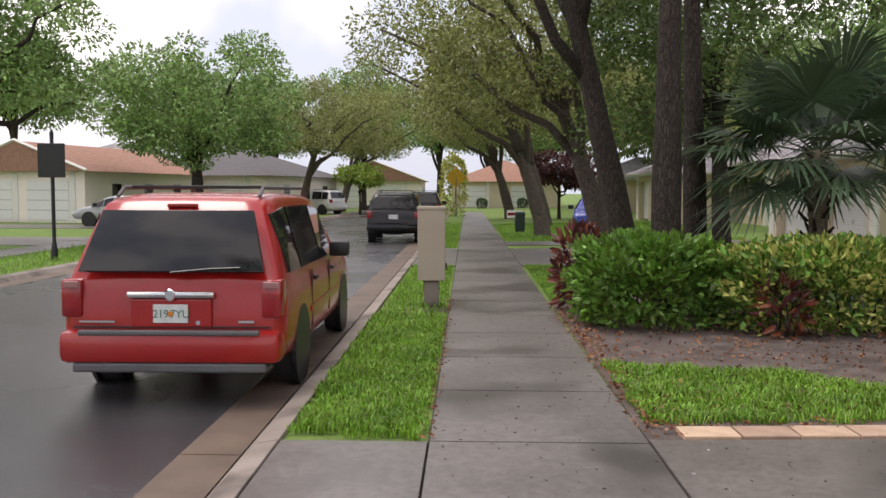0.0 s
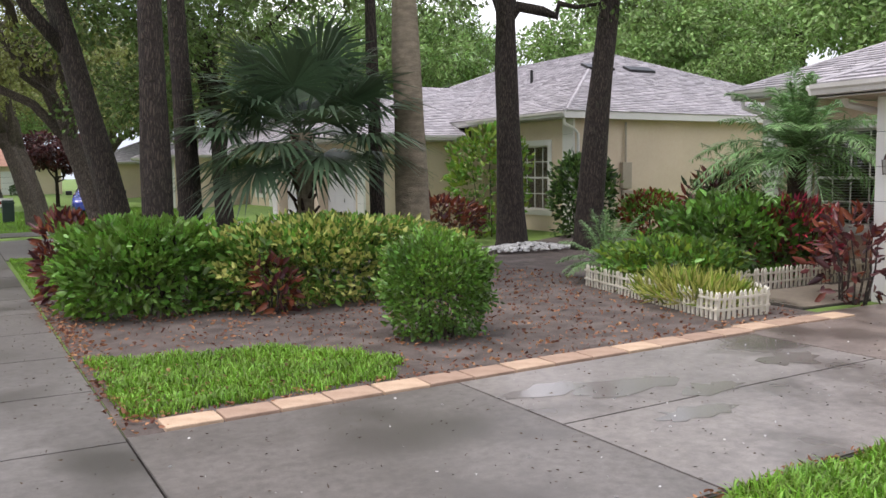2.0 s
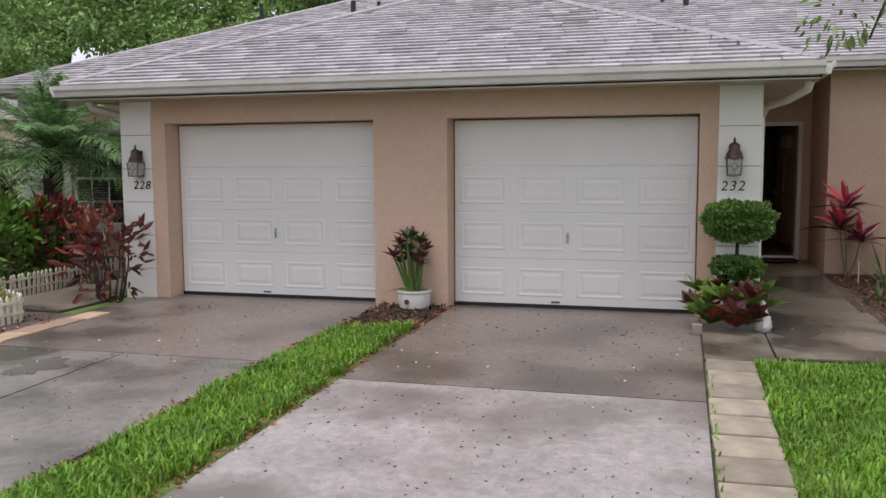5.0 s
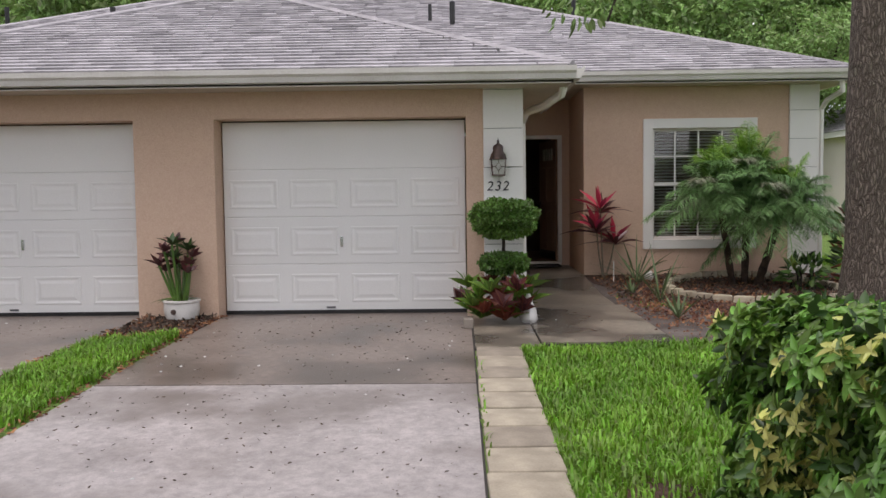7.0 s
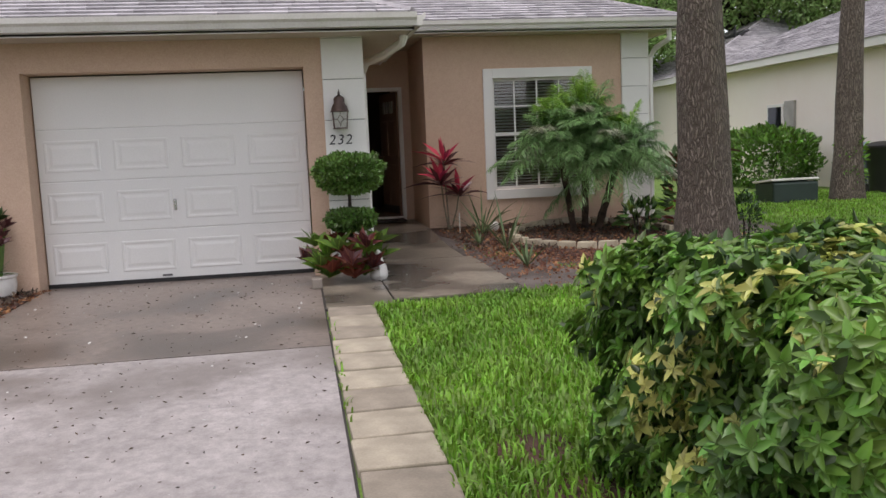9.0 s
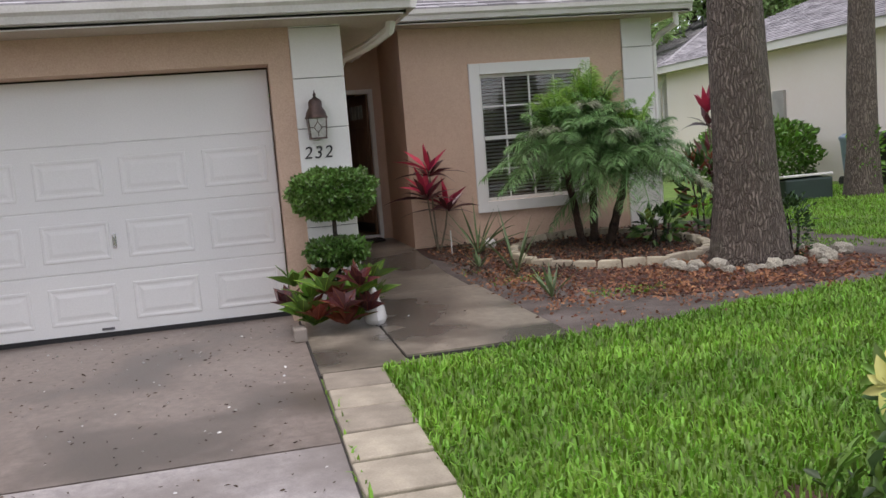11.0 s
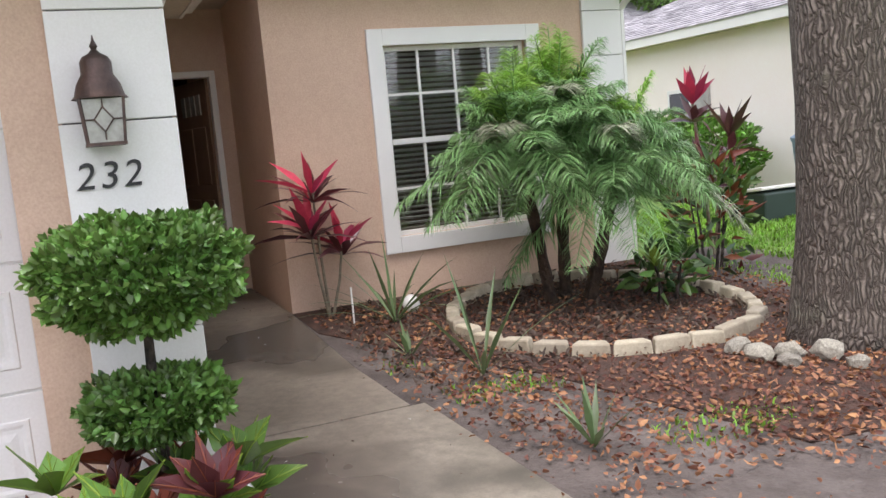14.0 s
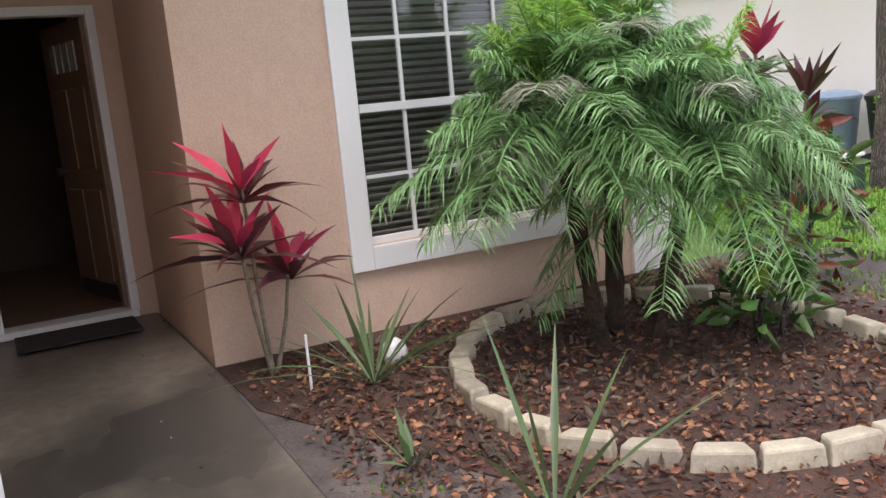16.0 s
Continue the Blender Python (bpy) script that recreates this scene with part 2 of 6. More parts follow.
BLACK = material("black_paint", (0.012, 0.012, 0.013), (0.018, 0.018, 0.018), 4, 0.4, 0.05)
RUBBER = material("tyre_rubber", (0.02, 0.02, 0.021), (0.03, 0.029, 0.028), 6, 0.85, 0.3)
CHROME = material("chrome", (0.75, 0.75, 0.75), (0.7, 0.7, 0.7), 5, 0.15, 0, metal=1.0)
ALLOY = material("alloy_rim", (0.42, 0.42, 0.43), (0.35, 0.35, 0.36), 5, 0.35, 0, metal=0.8)
REDPAINT = material("red_car_paint", (0.37, 0.014, 0.012), (0.33, 0.012, 0.010), 2, 0.24, 0.02, 90, coat=0.4)
BLACKPAINT = material("black_car_paint", (0.004, 0.004, 0.005), None, 2, 0.14, 0, coat=0.0)
SILVER = material("silver_car_paint", (0.45, 0.47, 0.48), None, 2, 0.3, 0, metal=0.5, coat=0.8)
WHITECAR = material("white_car_paint", (0.75, 0.75, 0.75), None, 2, 0.3, 0, coat=0.8)
BLUECAR = material("blue_car_paint", (0.02, 0.05, 0.35), None, 2, 0.25, 0, coat=0.9)
GREYTRIM = material("grey_bumper_trim", (0.12, 0.12, 0.125), None, 4, 0.6, 0.1)
TAIL = material("red_tail_lens", (0.33, 0.008, 0.012), (0.24, 0.006, 0.01), 8, 0.15, 0, coat=0.6)
CLEARLENS = material("pale_lens", (0.36, 0.17, 0.16), None, 8, 0.15, 0, coat=0.6)
PLATE = material("licence_plate", (0.70, 0.74, 0.72), None, 8, 0.5, 0)
PLATEINK = material("green_plate_ink", (0.03, 0.16, 0.09), None, 8, 0.5, 0)
ORANGE = material("orange_paint", (0.75, 0.25, 0.04), None, 8, 0.5, 0)
UTIL = material("beige_cabinet_paint", (0.42, 0.37, 0.29), (0.38, 0.335, 0.26), 2, 0.55, 0.05, 60)
BINBLUE = material("grey_blue_plastic", (0.22, 0.29, 0.37), (0.19, 0.25, 0.32), 3, 0.5, 0.05)
GREENBIN = material("dark_green_plastic", (0.016, 0.034, 0.027), (0.012, 0.026, 0.02), 3, 0.5, 0.05)
DARKWOOD = material("brown_door_paint", (0.22, 0.14, 0.09), (0.18, 0.11, 0.07), 3, 0.5, 0.1, stretch=(1, 1, 0.2))
# indoor dimness as a dark brown colour, for surfaces behind panes and doorways
ROOMSHADE = material("painted_room_shade", (0.10, 0.07, 0.05), None, 2, 0.8, 0.05)
BLIND = material("pale_blind_slat", (0.42, 0.41, 0.38), None, 4, 0.6, 0)
PORCELAIN = material("white_ceramic", (0.78, 0.76, 0.72), None, 4, 0.25, 0.05)
MAT_RUG = material("dark_doormat", (0.04, 0.033, 0.03), None, 12, 0.95, 0.8, 80)
YELLOWSIGN = material("yellow_sign", (0.75, 0.45, 0.02), None, 4, 0.5, 0)
CLAYROOF = material("terracotta_roof", (0.36, 0.20, 0.14), (0.28, 0.15, 0.11), 4, 0.9, 0.3, island=0.2)


def glass(name, tint, rough=0.03, clear=0.0):
    m = bpy.data.materials.new(name)
    m.use_nodes = True
    b = m.node_tree.nodes["Principled BSDF"]
    b.inputs["Base Color"].default_value = (*tint, 1)
    b.inputs["Roughness"].default_value = rough
    b.inputs["Transmission Weight"].default_value = clear
    b.inputs["IOR"].default_value = 1.45
    return m


CARGLASS = glass("tinted_car_glass", (0.012, 0.014, 0.016))
PANE = glass("window_pane", (0.9, 0.95, 0.95), 0.0, 1.0)
PUDDLE = material("wet_concrete_film", (0.2, 0.185, 0.17), (0.16, 0.147, 0.134), 1.1, 0.14, 0.06, 60)
LAMPGLASS = material("frosted_lamp_glass", (0.42, 0.42, 0.38), (0.33, 0.33, 0.30), 9, 0.25, 0.2, 40)


# ---- mesh tools ----
class MB:
    def __init__(self):
        self.v, self.f = [], []

    def add(self, vs, fs):
        n = len(self.v)
        self.v += [tuple(p) for p in vs]
        self.f += [tuple(n + i for i in q) for q in fs]
        return self

    def box(self, x0, x1, y0, y1, z0, z1, m=None):
        x0, x1, y0, y1, z0, z1 = min(x0, x1), max(x0, x1), min(y0, y1), max(y0, y1), min(z0, z1), max(z0, z1)
        vs = [Vector(p) for p in ((x0, y0, z0), (x1, y0, z0), (x1, y1, z0), (x0, y1, z0), (x0, y0, z1), (x1, y0, z1), (x1, y1, z1), (x0, y1, z1))]
        if m is not None:
            vs = [m @ p for p in vs]
        return self.add(vs, [(3, 2, 1, 0), (4, 5, 6, 7), (0, 1, 5, 4), (1, 2, 6, 5), (2, 3, 7, 6), (3, 0, 4, 7)])

    def prism(self, poly, z0, z1, hf=None):
        n = len(poly)
        vs = [(x, y, z0 + (hf(x, y) if hf else 0)) for x, y in poly] + [(x, y, z1 + (hf(x, y) if hf else 0)) for x, y in poly]
        return self.add(vs, [tuple(range(n - 1, -1, -1)), tuple(range(n, 2 * n))] + [(i, (i + 1) % n, n + (i + 1) % n, n + i) for i in range(n)])

    def tube(self, pts, radii, n=10, wob=0.0, cap=True):
        pts = [Vector(p) for p in pts]
        radii = [radii] * len(pts) if not hasattr(radii, "__len__") else radii
        vs, fs = [], []
        for i, p in enumerate(pts):
            d = (pts[min(i + 1, len(pts) - 1)] - pts[max(i - 1, 0)]).normalized()
            a = d.cross(Vector((0.31, 0.95, 0.02)) if abs(d.y) < 0.9 else Vector((1, 0, 0))).normalized()
            b = d.cross(a)
            for k in range(n):
                t = 2 * math.pi * k / n
                r = radii[i] * (1 + wob * (noise.noise((p.x * 2 + math.cos(t) * 1.5, p.y * 2 + math.sin(t) * 1.5, p.z * 1.2))))
                vs.append(p + (a * math.cos(t) + b * math.sin(t)) * r)
        for i in range(len(pts) - 1):
            for k in range(n):
                fs.append((i * n + k, i * n + (k + 1) % n, (i + 1) * n + (k + 1) % n, (i + 1) * n + k))
        if cap:
            fs += [tuple(range(n - 1, -1, -1)), tuple(range((len(pts) - 1) * n, len(pts) * n))]
        return self.add(vs, fs)

    def lathe(self, profile, c=(0, 0, 0), n=16, sx=1, sy=1):
        vs, fs = [], []
        for r, z in profile:
            vs += [(c[0] + sx * r * math.cos(2 * math.pi * k / n), c[1] + sy * r * math.sin(2 * math.pi * k / n), c[2] + z) for k in range(n)]
        for i in range(len(profile) - 1):
            for k in range(n):
                fs.append((i * n + k, i * n + (k + 1) % n, (i + 1) * n + (k + 1) % n, (i + 1) * n + k))
        fs += [tuple(range(n - 1, -1, -1)), tuple(range((len(profile) - 1) * n, len(profile) * n))]
        return self.add(vs, fs)

    def mesh(self, name, bevel=0.0, smooth=False, seg=2):
        me = bpy.data.meshes.new(name)
        me.from_pydata(self.v, [], self.f)
        if bevel:
            bm = bmesh.new()
            bm.from_mesh(me)
            bmesh.ops.bevel(bm, geom=[e for e in bm.edges if e.is_manifold and e.calc_face_angle(0) > 0.6], offset=bevel, segments=seg, affect="EDGES", profile=0.5)
            bm.to_mesh(me)
            bm.free()
        if smooth:
            me.shade_smooth()
            if smooth != "all":
                me.set_sharp_from_angle(angle=radians(40))
        me.update()
        return me


def part(name, mb, mat, parent=None, label="", bevel=0.0, smooth=False, m=None):
    """One mesh object, under a thing or a part."""
    me = mb.mesh(name, bevel, smooth) if isinstance(mb, MB) else mb
    if mat is not None and not me.materials:
        me.materials.append(mat)
    ob = new(name, me)
    if parent is not None:
        ob.parent = parent
    if m is not None:
        ob.matrix_basis = m
    if label:
        ob["label"] = label
    return ob


def thing(name, label, category, at=(0, 0, 0), group="", rz=0.0, kind=""):
    ob = new(name)
    ob.empty_display_size = 0.1
    ob.matrix_basis = pose(*at, 0, 0, rz)
    return tagged(ob, label, category, group, kind)


def structure(name, mb, mat, label="", bevel=0.0, category=""):
    return tagged(part(name, mb, mat, bevel=bevel), label, category, kind="structure")


def poly_mesh(name, V, F):
    """A mesh from arrays; F has rows of one length."""
    me = bpy.data.meshes.new(name)
    V, F = np.asarray(V, dtype=np.float32), np.asarray(F, dtype=np.int32)
    k = F.shape[1]
    me.vertices.add(len(V))
    me.vertices.foreach_set("co", V.ravel())
    me.loops.add(F.size)
    me.loops.foreach_set("vertex_index", F.ravel())
    me.polygons.add(len(F))
    me.polygons.foreach_set("loop_start", np.arange(0, F.size, k, dtype=np.int32))
    me.update(calc_edges=True)
    return me


rng = np.random.default_rng(7)


def unit(v):
    return v / np.maximum(np.linalg.norm(v, axis=-1, keepdims=True), 1e-6)


def leaves(P, D, size, width=0.45, droop=0.15, vary=0.35, name="leaves", facing=None):
    """Folded leaf blades at points P along directions D: six vertices and two quads each."""
    n = len(P)
    s = size * (1 + vary * rng.uniform(-1, 1, n))[:, None]
    D = unit(D)
    side = unit(np.cross(D, rng.normal(size=(n, 3)) if facing is None else facing + rng.normal(size=(n, 3)) * 0.15))
    up = np.cross(side, D)
    w = s * width * 0.5
    p0, p3 = P, P + D * s - up * s * droop
    mid, far = P + D * s * 0.35 + up * s * 0.03, P + D * s * 0.7 - up * s * droop * 0.4
    V = np.stack([p0, mid + side * w + up * w * 0.3, far + side * w * 0.75 + up * w * 0.2, p3, far - side * w * 0.75 + up * w * 0.2, mid - side * w + up * w * 0.3], 1).reshape(-1, 3)
    b = np.arange(n)[:, None] * 6
    F = np.concatenate([b + [0, 1, 2, 3], b + [0, 3, 4, 5]], 0)
    return poly_mesh(name, V, F)


def clump_points(centres, radii, n, squash=0.75, shell=0.5):
    """Points in a cloud of clumps, denser toward each clump's skin, with the outward way."""
    c, r = np.asarray(centres, float), np.asarray(radii, float)
    w = r ** 2 / (r ** 2).sum()
    i = rng.choice(len(c), n, p=w)
    d = unit(rng.normal(size=(n, 3)))
    q = d * (r[i] * (shell + (1 - shell) * rng.random(n) ** 0.5))[:, None]
    q[:, 2] *= squash
    return c[i] + q, d


def ground_z(x, y=0.0):
    """The lawn and paving rise from the pavement to the houses."""
    x = np.asarray(x, dtype=float)
    z = -0.10 + 0.10 * np.clip((x - 1.0) / 6.0, 0, 1) + 0.10 * np.clip((x - 11.3) / 1.7, 0, 1)
    return z


def gz(x, y=0.0):
    return float(ground_z(x, y))


# ---- ground, road and paving ----
BREAKS = (1.0, 7.0, 11.3, 13.0)
prof = [(-400, -0.12), (-9.62, -0.12), (-9.3, -0.33), (-1.80, -0.33), (-1.76, -0.13), (1.0, -0.12), (7.0, -0.02), (11.3, -0.02), (13.0, 0.08), (60, 0.08), (400, 0.0)]
g = MB()
for (xa, za), (xb, zb) in zip(prof, prof[1:]):
    g.add([(xa, -400, za), (xb, -400, zb), (xb, 500, zb), (xa, 500, za)], [(0, 1, 2, 3)])
structure("ground", g, TURF, "green lawn ground under the gardens")


def slabs(mb, x0, x1, y0, y1, t=0.03, over=0.0):
    xs = [x0] + [b for b in BREAKS if x0 < b < x1] + [x1]
    for a, b in zip(xs, xs[1:]):
        mb.prism([(a, y0), (b, y0), (b, y1), (a, y1)], over - t, over, ground_z)
    return mb


road = MB()
n = 9
for i in range(n - 1):
    xa, xb = -9.0 + 6.6 * i / (n - 1), -9.0 + 6.6 * (i + 1) / (n - 1)
    za, zb = [-0.20 + 0.05 * (1 - ((x + 5.7) / 3.3) ** 2) for x in (xa, xb)]
    road.add([(xa, -80, za), (xb, -80, zb), (xb, 78, zb), (xa, 78, za)], [(0, 1, 2, 3)])
structure("road", road, ASPHALT, "wet dark asphalt street")


def kerb(name, s, x):
    gut, top = MB(), MB()
    for y in range(-30, 78, 3):
        y1 = y + 2.985
        gut.prism([(x, y), (x + s * 0.42, y), (x + s * 0.42, y1), (x, y1)], -0.26, -0.195)
        a, b, c = x + s * 0.43, x + s * 0.52, x + s * 0.68
        top.add([(a, y, -0.2), (b, y, -0.11), (c, y, -0.085), (c, y, -0.26), (a, y1, -0.2), (b, y1, -0.11), (c, y1, -0.085), (c, y1, -0.26)],
                [(0, 1, 5, 4), (1, 2, 6, 5), (2, 3, 7, 6), (3, 2, 1, 0), (4, 5, 6, 7)])
    k = structure(name, top, KERB, "worn stained concrete kerb", 0.008)
    part("gutter_pan", gut, GUTTERC, k)


kerb("kerb_east", 1, -2.42)
kerb("kerb_west", -1, -8.98)


def paving(name, label, mat, pieces, z=0.0, base=True):
    """A base in the joint's colour with slabs laid on it."""
    jb = MB()
    for p in pieces:
        slabs(jb, p[0] - 0.004, p[1] + 0.004, p[2] - 0.004, p[3] + 0.004, 0.05, z - 0.012)
    root = structure(name, jb, JOINT, label)
    for p in pieces:
        part("slab", slabs(MB(), p[0] + 0.010, p[1] - 0.010, p[2] + 0.010, p[3] - 0.010, 0.04, z), mat, root)
    return root


walk_panels = []
for k in range(-17, 43):
    walk_panels.append((-0.72, 0.79, 6.05 + 1.52 * k, 7.57 + 1.52 * k))
paving("sidewalk", "grey concrete sidewalk with tooled joints", WALKCON, walk_panels)
paving("driveway_apron", "damp grey concrete driveway apron", WALKCON, [(-1.74, -0.72, -1.2, 2.4), (-1.74, -0.72, 2.4, 6.05)])
paving("driveway_1", "damp stained concrete driveway", CONCRETE, [(3.3, 6.62, 3.42, 4.8), (3.3, 6.62, 4.8, 6.15)])
paving("driveway_1_foot", "dark damp concrete driveway foot", CONCRETE_F, [(0.79, 3.3, 3.42, 6.15)])
paving("driveway_1_top", "brownish wet concrete slab before the garage", WETSLAB, [(6.62, 9.85, 3.42, 6.6)])
paving("driveway_2", "pale damp concrete driveway", CONCRETE_L, [(0.79, 3.0, -0.16, 3.42), (3.0, 6.25, -0.16, 2.6)])
paving("driveway_2_top", "brownish wet concrete slab before the garage", WETSLAB, [(6.25, 9.85, -0.16, 2.6)])
paving("walkway_south", "wet concrete entry walkway", ENTRYCON, [(7.55, 9.52, -0.75, -0.16), (7.75, 10.3, -1.95, -0.75), (10.3, 14.75, -1.87, -0.75)], 0.012)
paving("walkway_north", "wet concrete entry walkway", ENTRYCON, [(8.3, 10.3, 6.85, 8.05), (10.3, 14.75, 6.85, 7.95)], 0.012)
paving("neighbour_driveway", "pale concrete driveway of the next house", WALKCON, [(-1.74, -0.72, 20.0, 26.0), (0.79, 6, 20.0, 26.0), (6, 9.85, 22.2, 27.3), (0.79, 9.8, 27.5, 29.5)])
paving("far_driveway", "pale concrete driveway across the street", WALKCON, [(-25, -13.62, 26.5, 31.0), (-12.18, -9.7, 26.5, 31.0), (-25, -13.62, 38, 42), (-12.18, -9.7, 38, 42)])
farwalk = [(-13.6, -12.2, yy, yy + 3.0) for yy in range(-6, 70, 3)]
paving("far_sidewalk", "grey concrete sidewalk across the street", WALKCON, farwalk)


def flat(name, poly, mat, label, over=0.004, t=0.03, stuff=False):
    xs = sorted({min(p[0] for p in poly), max(p[0] for p in poly)} | {b for b in BREAKS})
    mb = MB()
    for a, b in zip(xs, xs[1:]):
        q = poly
        for lim, s in ((a, 1), (b, -1)):
            out = []
            for i, p in enumerate(q):
                r = q[(i + 1) % len(q)]
                ip, ir = s * (p[0] - lim) >= -1e-9, s * (r[0] - lim) >= -1e-9
                if ip:
                    out.append(p)
                if ip != ir:
                    k = (lim - p[0]) / (r[0] - p[0])
                    out.append((lim, p[1] + k * (r[1] - p[1])))
            q = out
            if not q:
                break
        if len(q) > 2:
            mb.prism(q, over - t, over, ground_z)
    return structure(name, mb, mat, label)


flat("soil_bed_north", [(0.8, 6.15), (8.28, 6.15), (8.28, 8.06), (13, 8.06), (13, 17), (0.84, 14)], SOIL, "dark bare garden soil with leaf litter", -0.012)
flat("soil_bed_south", [(7.7, -1.86), (13.03, -1.86), (13.03, -6.5), (9.4, -6.8), (8.3, -5.2), (8.15, -3.9), (7.85, -2.6)], SOIL, "damp bare soil strewn with leaves", -0.008)
flat("mulch_bed", [(8.7, -3.1), (10.4, -2.75), (11.6, -2.25), (12.3, -1.9), (13.02, -1.88), (13.0, -5.3), (11.2, -5.4), (9.3, -5.8), (8.5, -4.6)], MULCH, "brown bark mulch and fallen leaves", 0.0)
flat("strip_soil", [(8.35, 2.62), (9.8, 2.62), (9.8, 3.4), (8.0, 3.4)], MULCH, "dark mulch at the end of the grass strip", 0.0)


def grass(name, polys, per_m2, h, label, bare=()):
    """Grass as bent single blades, thinned by a patchy noise."""
    P = []
    for poly in polys:
        a = np.array(poly)
        lo, hi = a.min(0), a.max(0)
        k = int((hi - lo).prod() * per_m2)
        q = lo + rng.random((k, 2)) * (hi - lo)
        ins = np.zeros(k, bool)
        w = q + 0.045 * np.column_stack([np.sin(q[:, 0] * 13 + q[:, 1] * 9) + rng.normal(size=k) * 0.5, np.sin(q[:, 0] * 11 - q[:, 1] * 17) + rng.normal(size=k) * 0.5])
        for i in range(len(a)):
            x1, y1 = a[i]
            x2, y2 = a[(i + 1) % len(a)]
            if abs(y2 - y1) > 1e-9:
                ins ^= ((y1 > w[:, 1]) != (y2 > w[:, 1])) & (w[:, 0] < (x2 - x1) * (w[:, 1] - y1) / (y2 - y1) + x1)
        for bx_, by_, br_ in bare:
            ins &= (np.hypot(q[:, 0] - bx_, q[:, 1] - by_) > br_ * rng.uniform(0.0, 1.1, k))
        P.append(q[ins])
    q = np.concatenate(P)
    patch = np.sin(q[:, 0] * 3.1 + 1.3 * np.sin(q[:, 1] * 2.3)) * np.sin(q[:, 1] * 2.7 + 1.7 * np.sin(q[:, 0] * 1.9))
    q = q[rng.random(len(q)) < 0.82 + 0.28 * patch]
    n = len(q)
    patch_h = np.sin(q[:, 0] * 4.3 + q[:, 1] * 1.7) * np.sin(q[:, 1] * 5.1 - q[:, 0] * 2.2)
    P = np.column_stack([q, ground_z(q[:, 0]) - 0.015])
    az, lean = rng.uniform(0, 2 * np.pi, n), rng.uniform(0.15, 0.9, n)
    hh = h * rng.uniform(0.4, 1.4, n) * (1 + 0.25 * patch_h)
    d = np.column_stack([np.cos(az), np.sin(az), np.zeros(n)])
    s = np.column_stack([-np.sin(az), np.cos(az), np.zeros(n)]) * (0.0035 + 0.0045 * rng.random(n))[:, None]
    up = np.array([0, 0, 1.0])
    m1 = P + d * (lean * hh * 0.35)[:, None] + up * (hh * 0.65)[:, None]
    tip = P + d * (lean * hh * 1.0)[:, None] + up * (hh * (1.0 - 0.3 * lean))[:, None]
    V = np.stack([P - s, P + s, m1 + s * 0.9, m1 - s * 0.9, tip], 1).reshape(-1, 3)
    b = np.arange(n)[:, None] * 5
    F = np.concatenate([b + [0, 1, 2], b + [0, 2, 3], b + [3, 2, 4]], 0)
    tagged(part(name, poly_mesh(name, V, F), GRASS), label, "grass", kind="stuff")


# bare earth showing through the lawn
BARE = ((3.35, -1.0, 0.42), (2.75, -0.95, 0.3), (4.1, -0.95, 0.25), (4.9, -1.75, 0.16))
for i, (bx_, by_, br_) in enumerate(BARE):
    flat("bare_patch", [(bx_ + br_ * math.cos(k * 0.3927) * (1 + 0.5 * noise.noise((k * 0.9, i * 3.0, 0))), by_ + br_ * 0.8 * math.sin(k * 0.3927) * (1 + 0.5 * noise.noise((k * 0.8, i * 5.0, 4)))) for k in range(16)], MULCH, "bare damp earth in the lawn", -0.012)

grass("grass_strip", [[(3.0, 2.95), (3.6, 2.68), (8.4, 2.64), (8.1, 3.36), (3.3, 3.38)]], 6500, 0.085, "bright green grass strip between driveways")
grass("lawn_grass", [[(1.0, -0.62), (7.5, -0.55), (7.75, -1.9), (7.85, -2.6), (8.15, -3.9), (8.3, -5.2), (7.5, -6), (1.0, -6)]], 3600, 0.06, "short green front lawn grass", BARE)
grass("verge_grass", [[(-1.73, 6.3), (-0.76, 6.08), (-0.74, 12), (-1.73, 12)]], 5000, 0.07, "bright green verge grass by the kerb")
grass("verge_grass", [[(-1.68, 12), (-0.76, 12), (-0.76, 19.9), (-1.68, 19.9)], [(-1.68, 26.2), (-0.76, 26.2), (-0.76, 45), (-1.68, 45)]], 900, 0.09, "bright green verge grass by the kerb")
grass("garden_grass", [[(0.86, 6.55), (2.9, 6.6), (3.4, 7.2), (2.6, 8.3), (1.3, 8.6), (0.9, 8.9)], [(0.86, 13.5), (1.7, 14), (1.7, 20), (0.86, 20)]], 4200, 0.07, "patch of green grass in bare soil")
grass("side_grass", [[(9.6, -6.6), (16, -5.9), (17, -10.5), (8, -11)]], 1500, 0.05, "green side lawn between the houses")
grass("neighbour_grass", [[(0.86, 29.6), (9, 29.6), (9, 45), (0.86, 45)], [(1.8, 14.2), (9, 14.2), (9, 19.8), (1.8, 19.8)], [(-12.1, 14), (-9.75, 14), (-9.75, 26), (-12.1, 26)]], 260, 0.1, "green lawn grass")


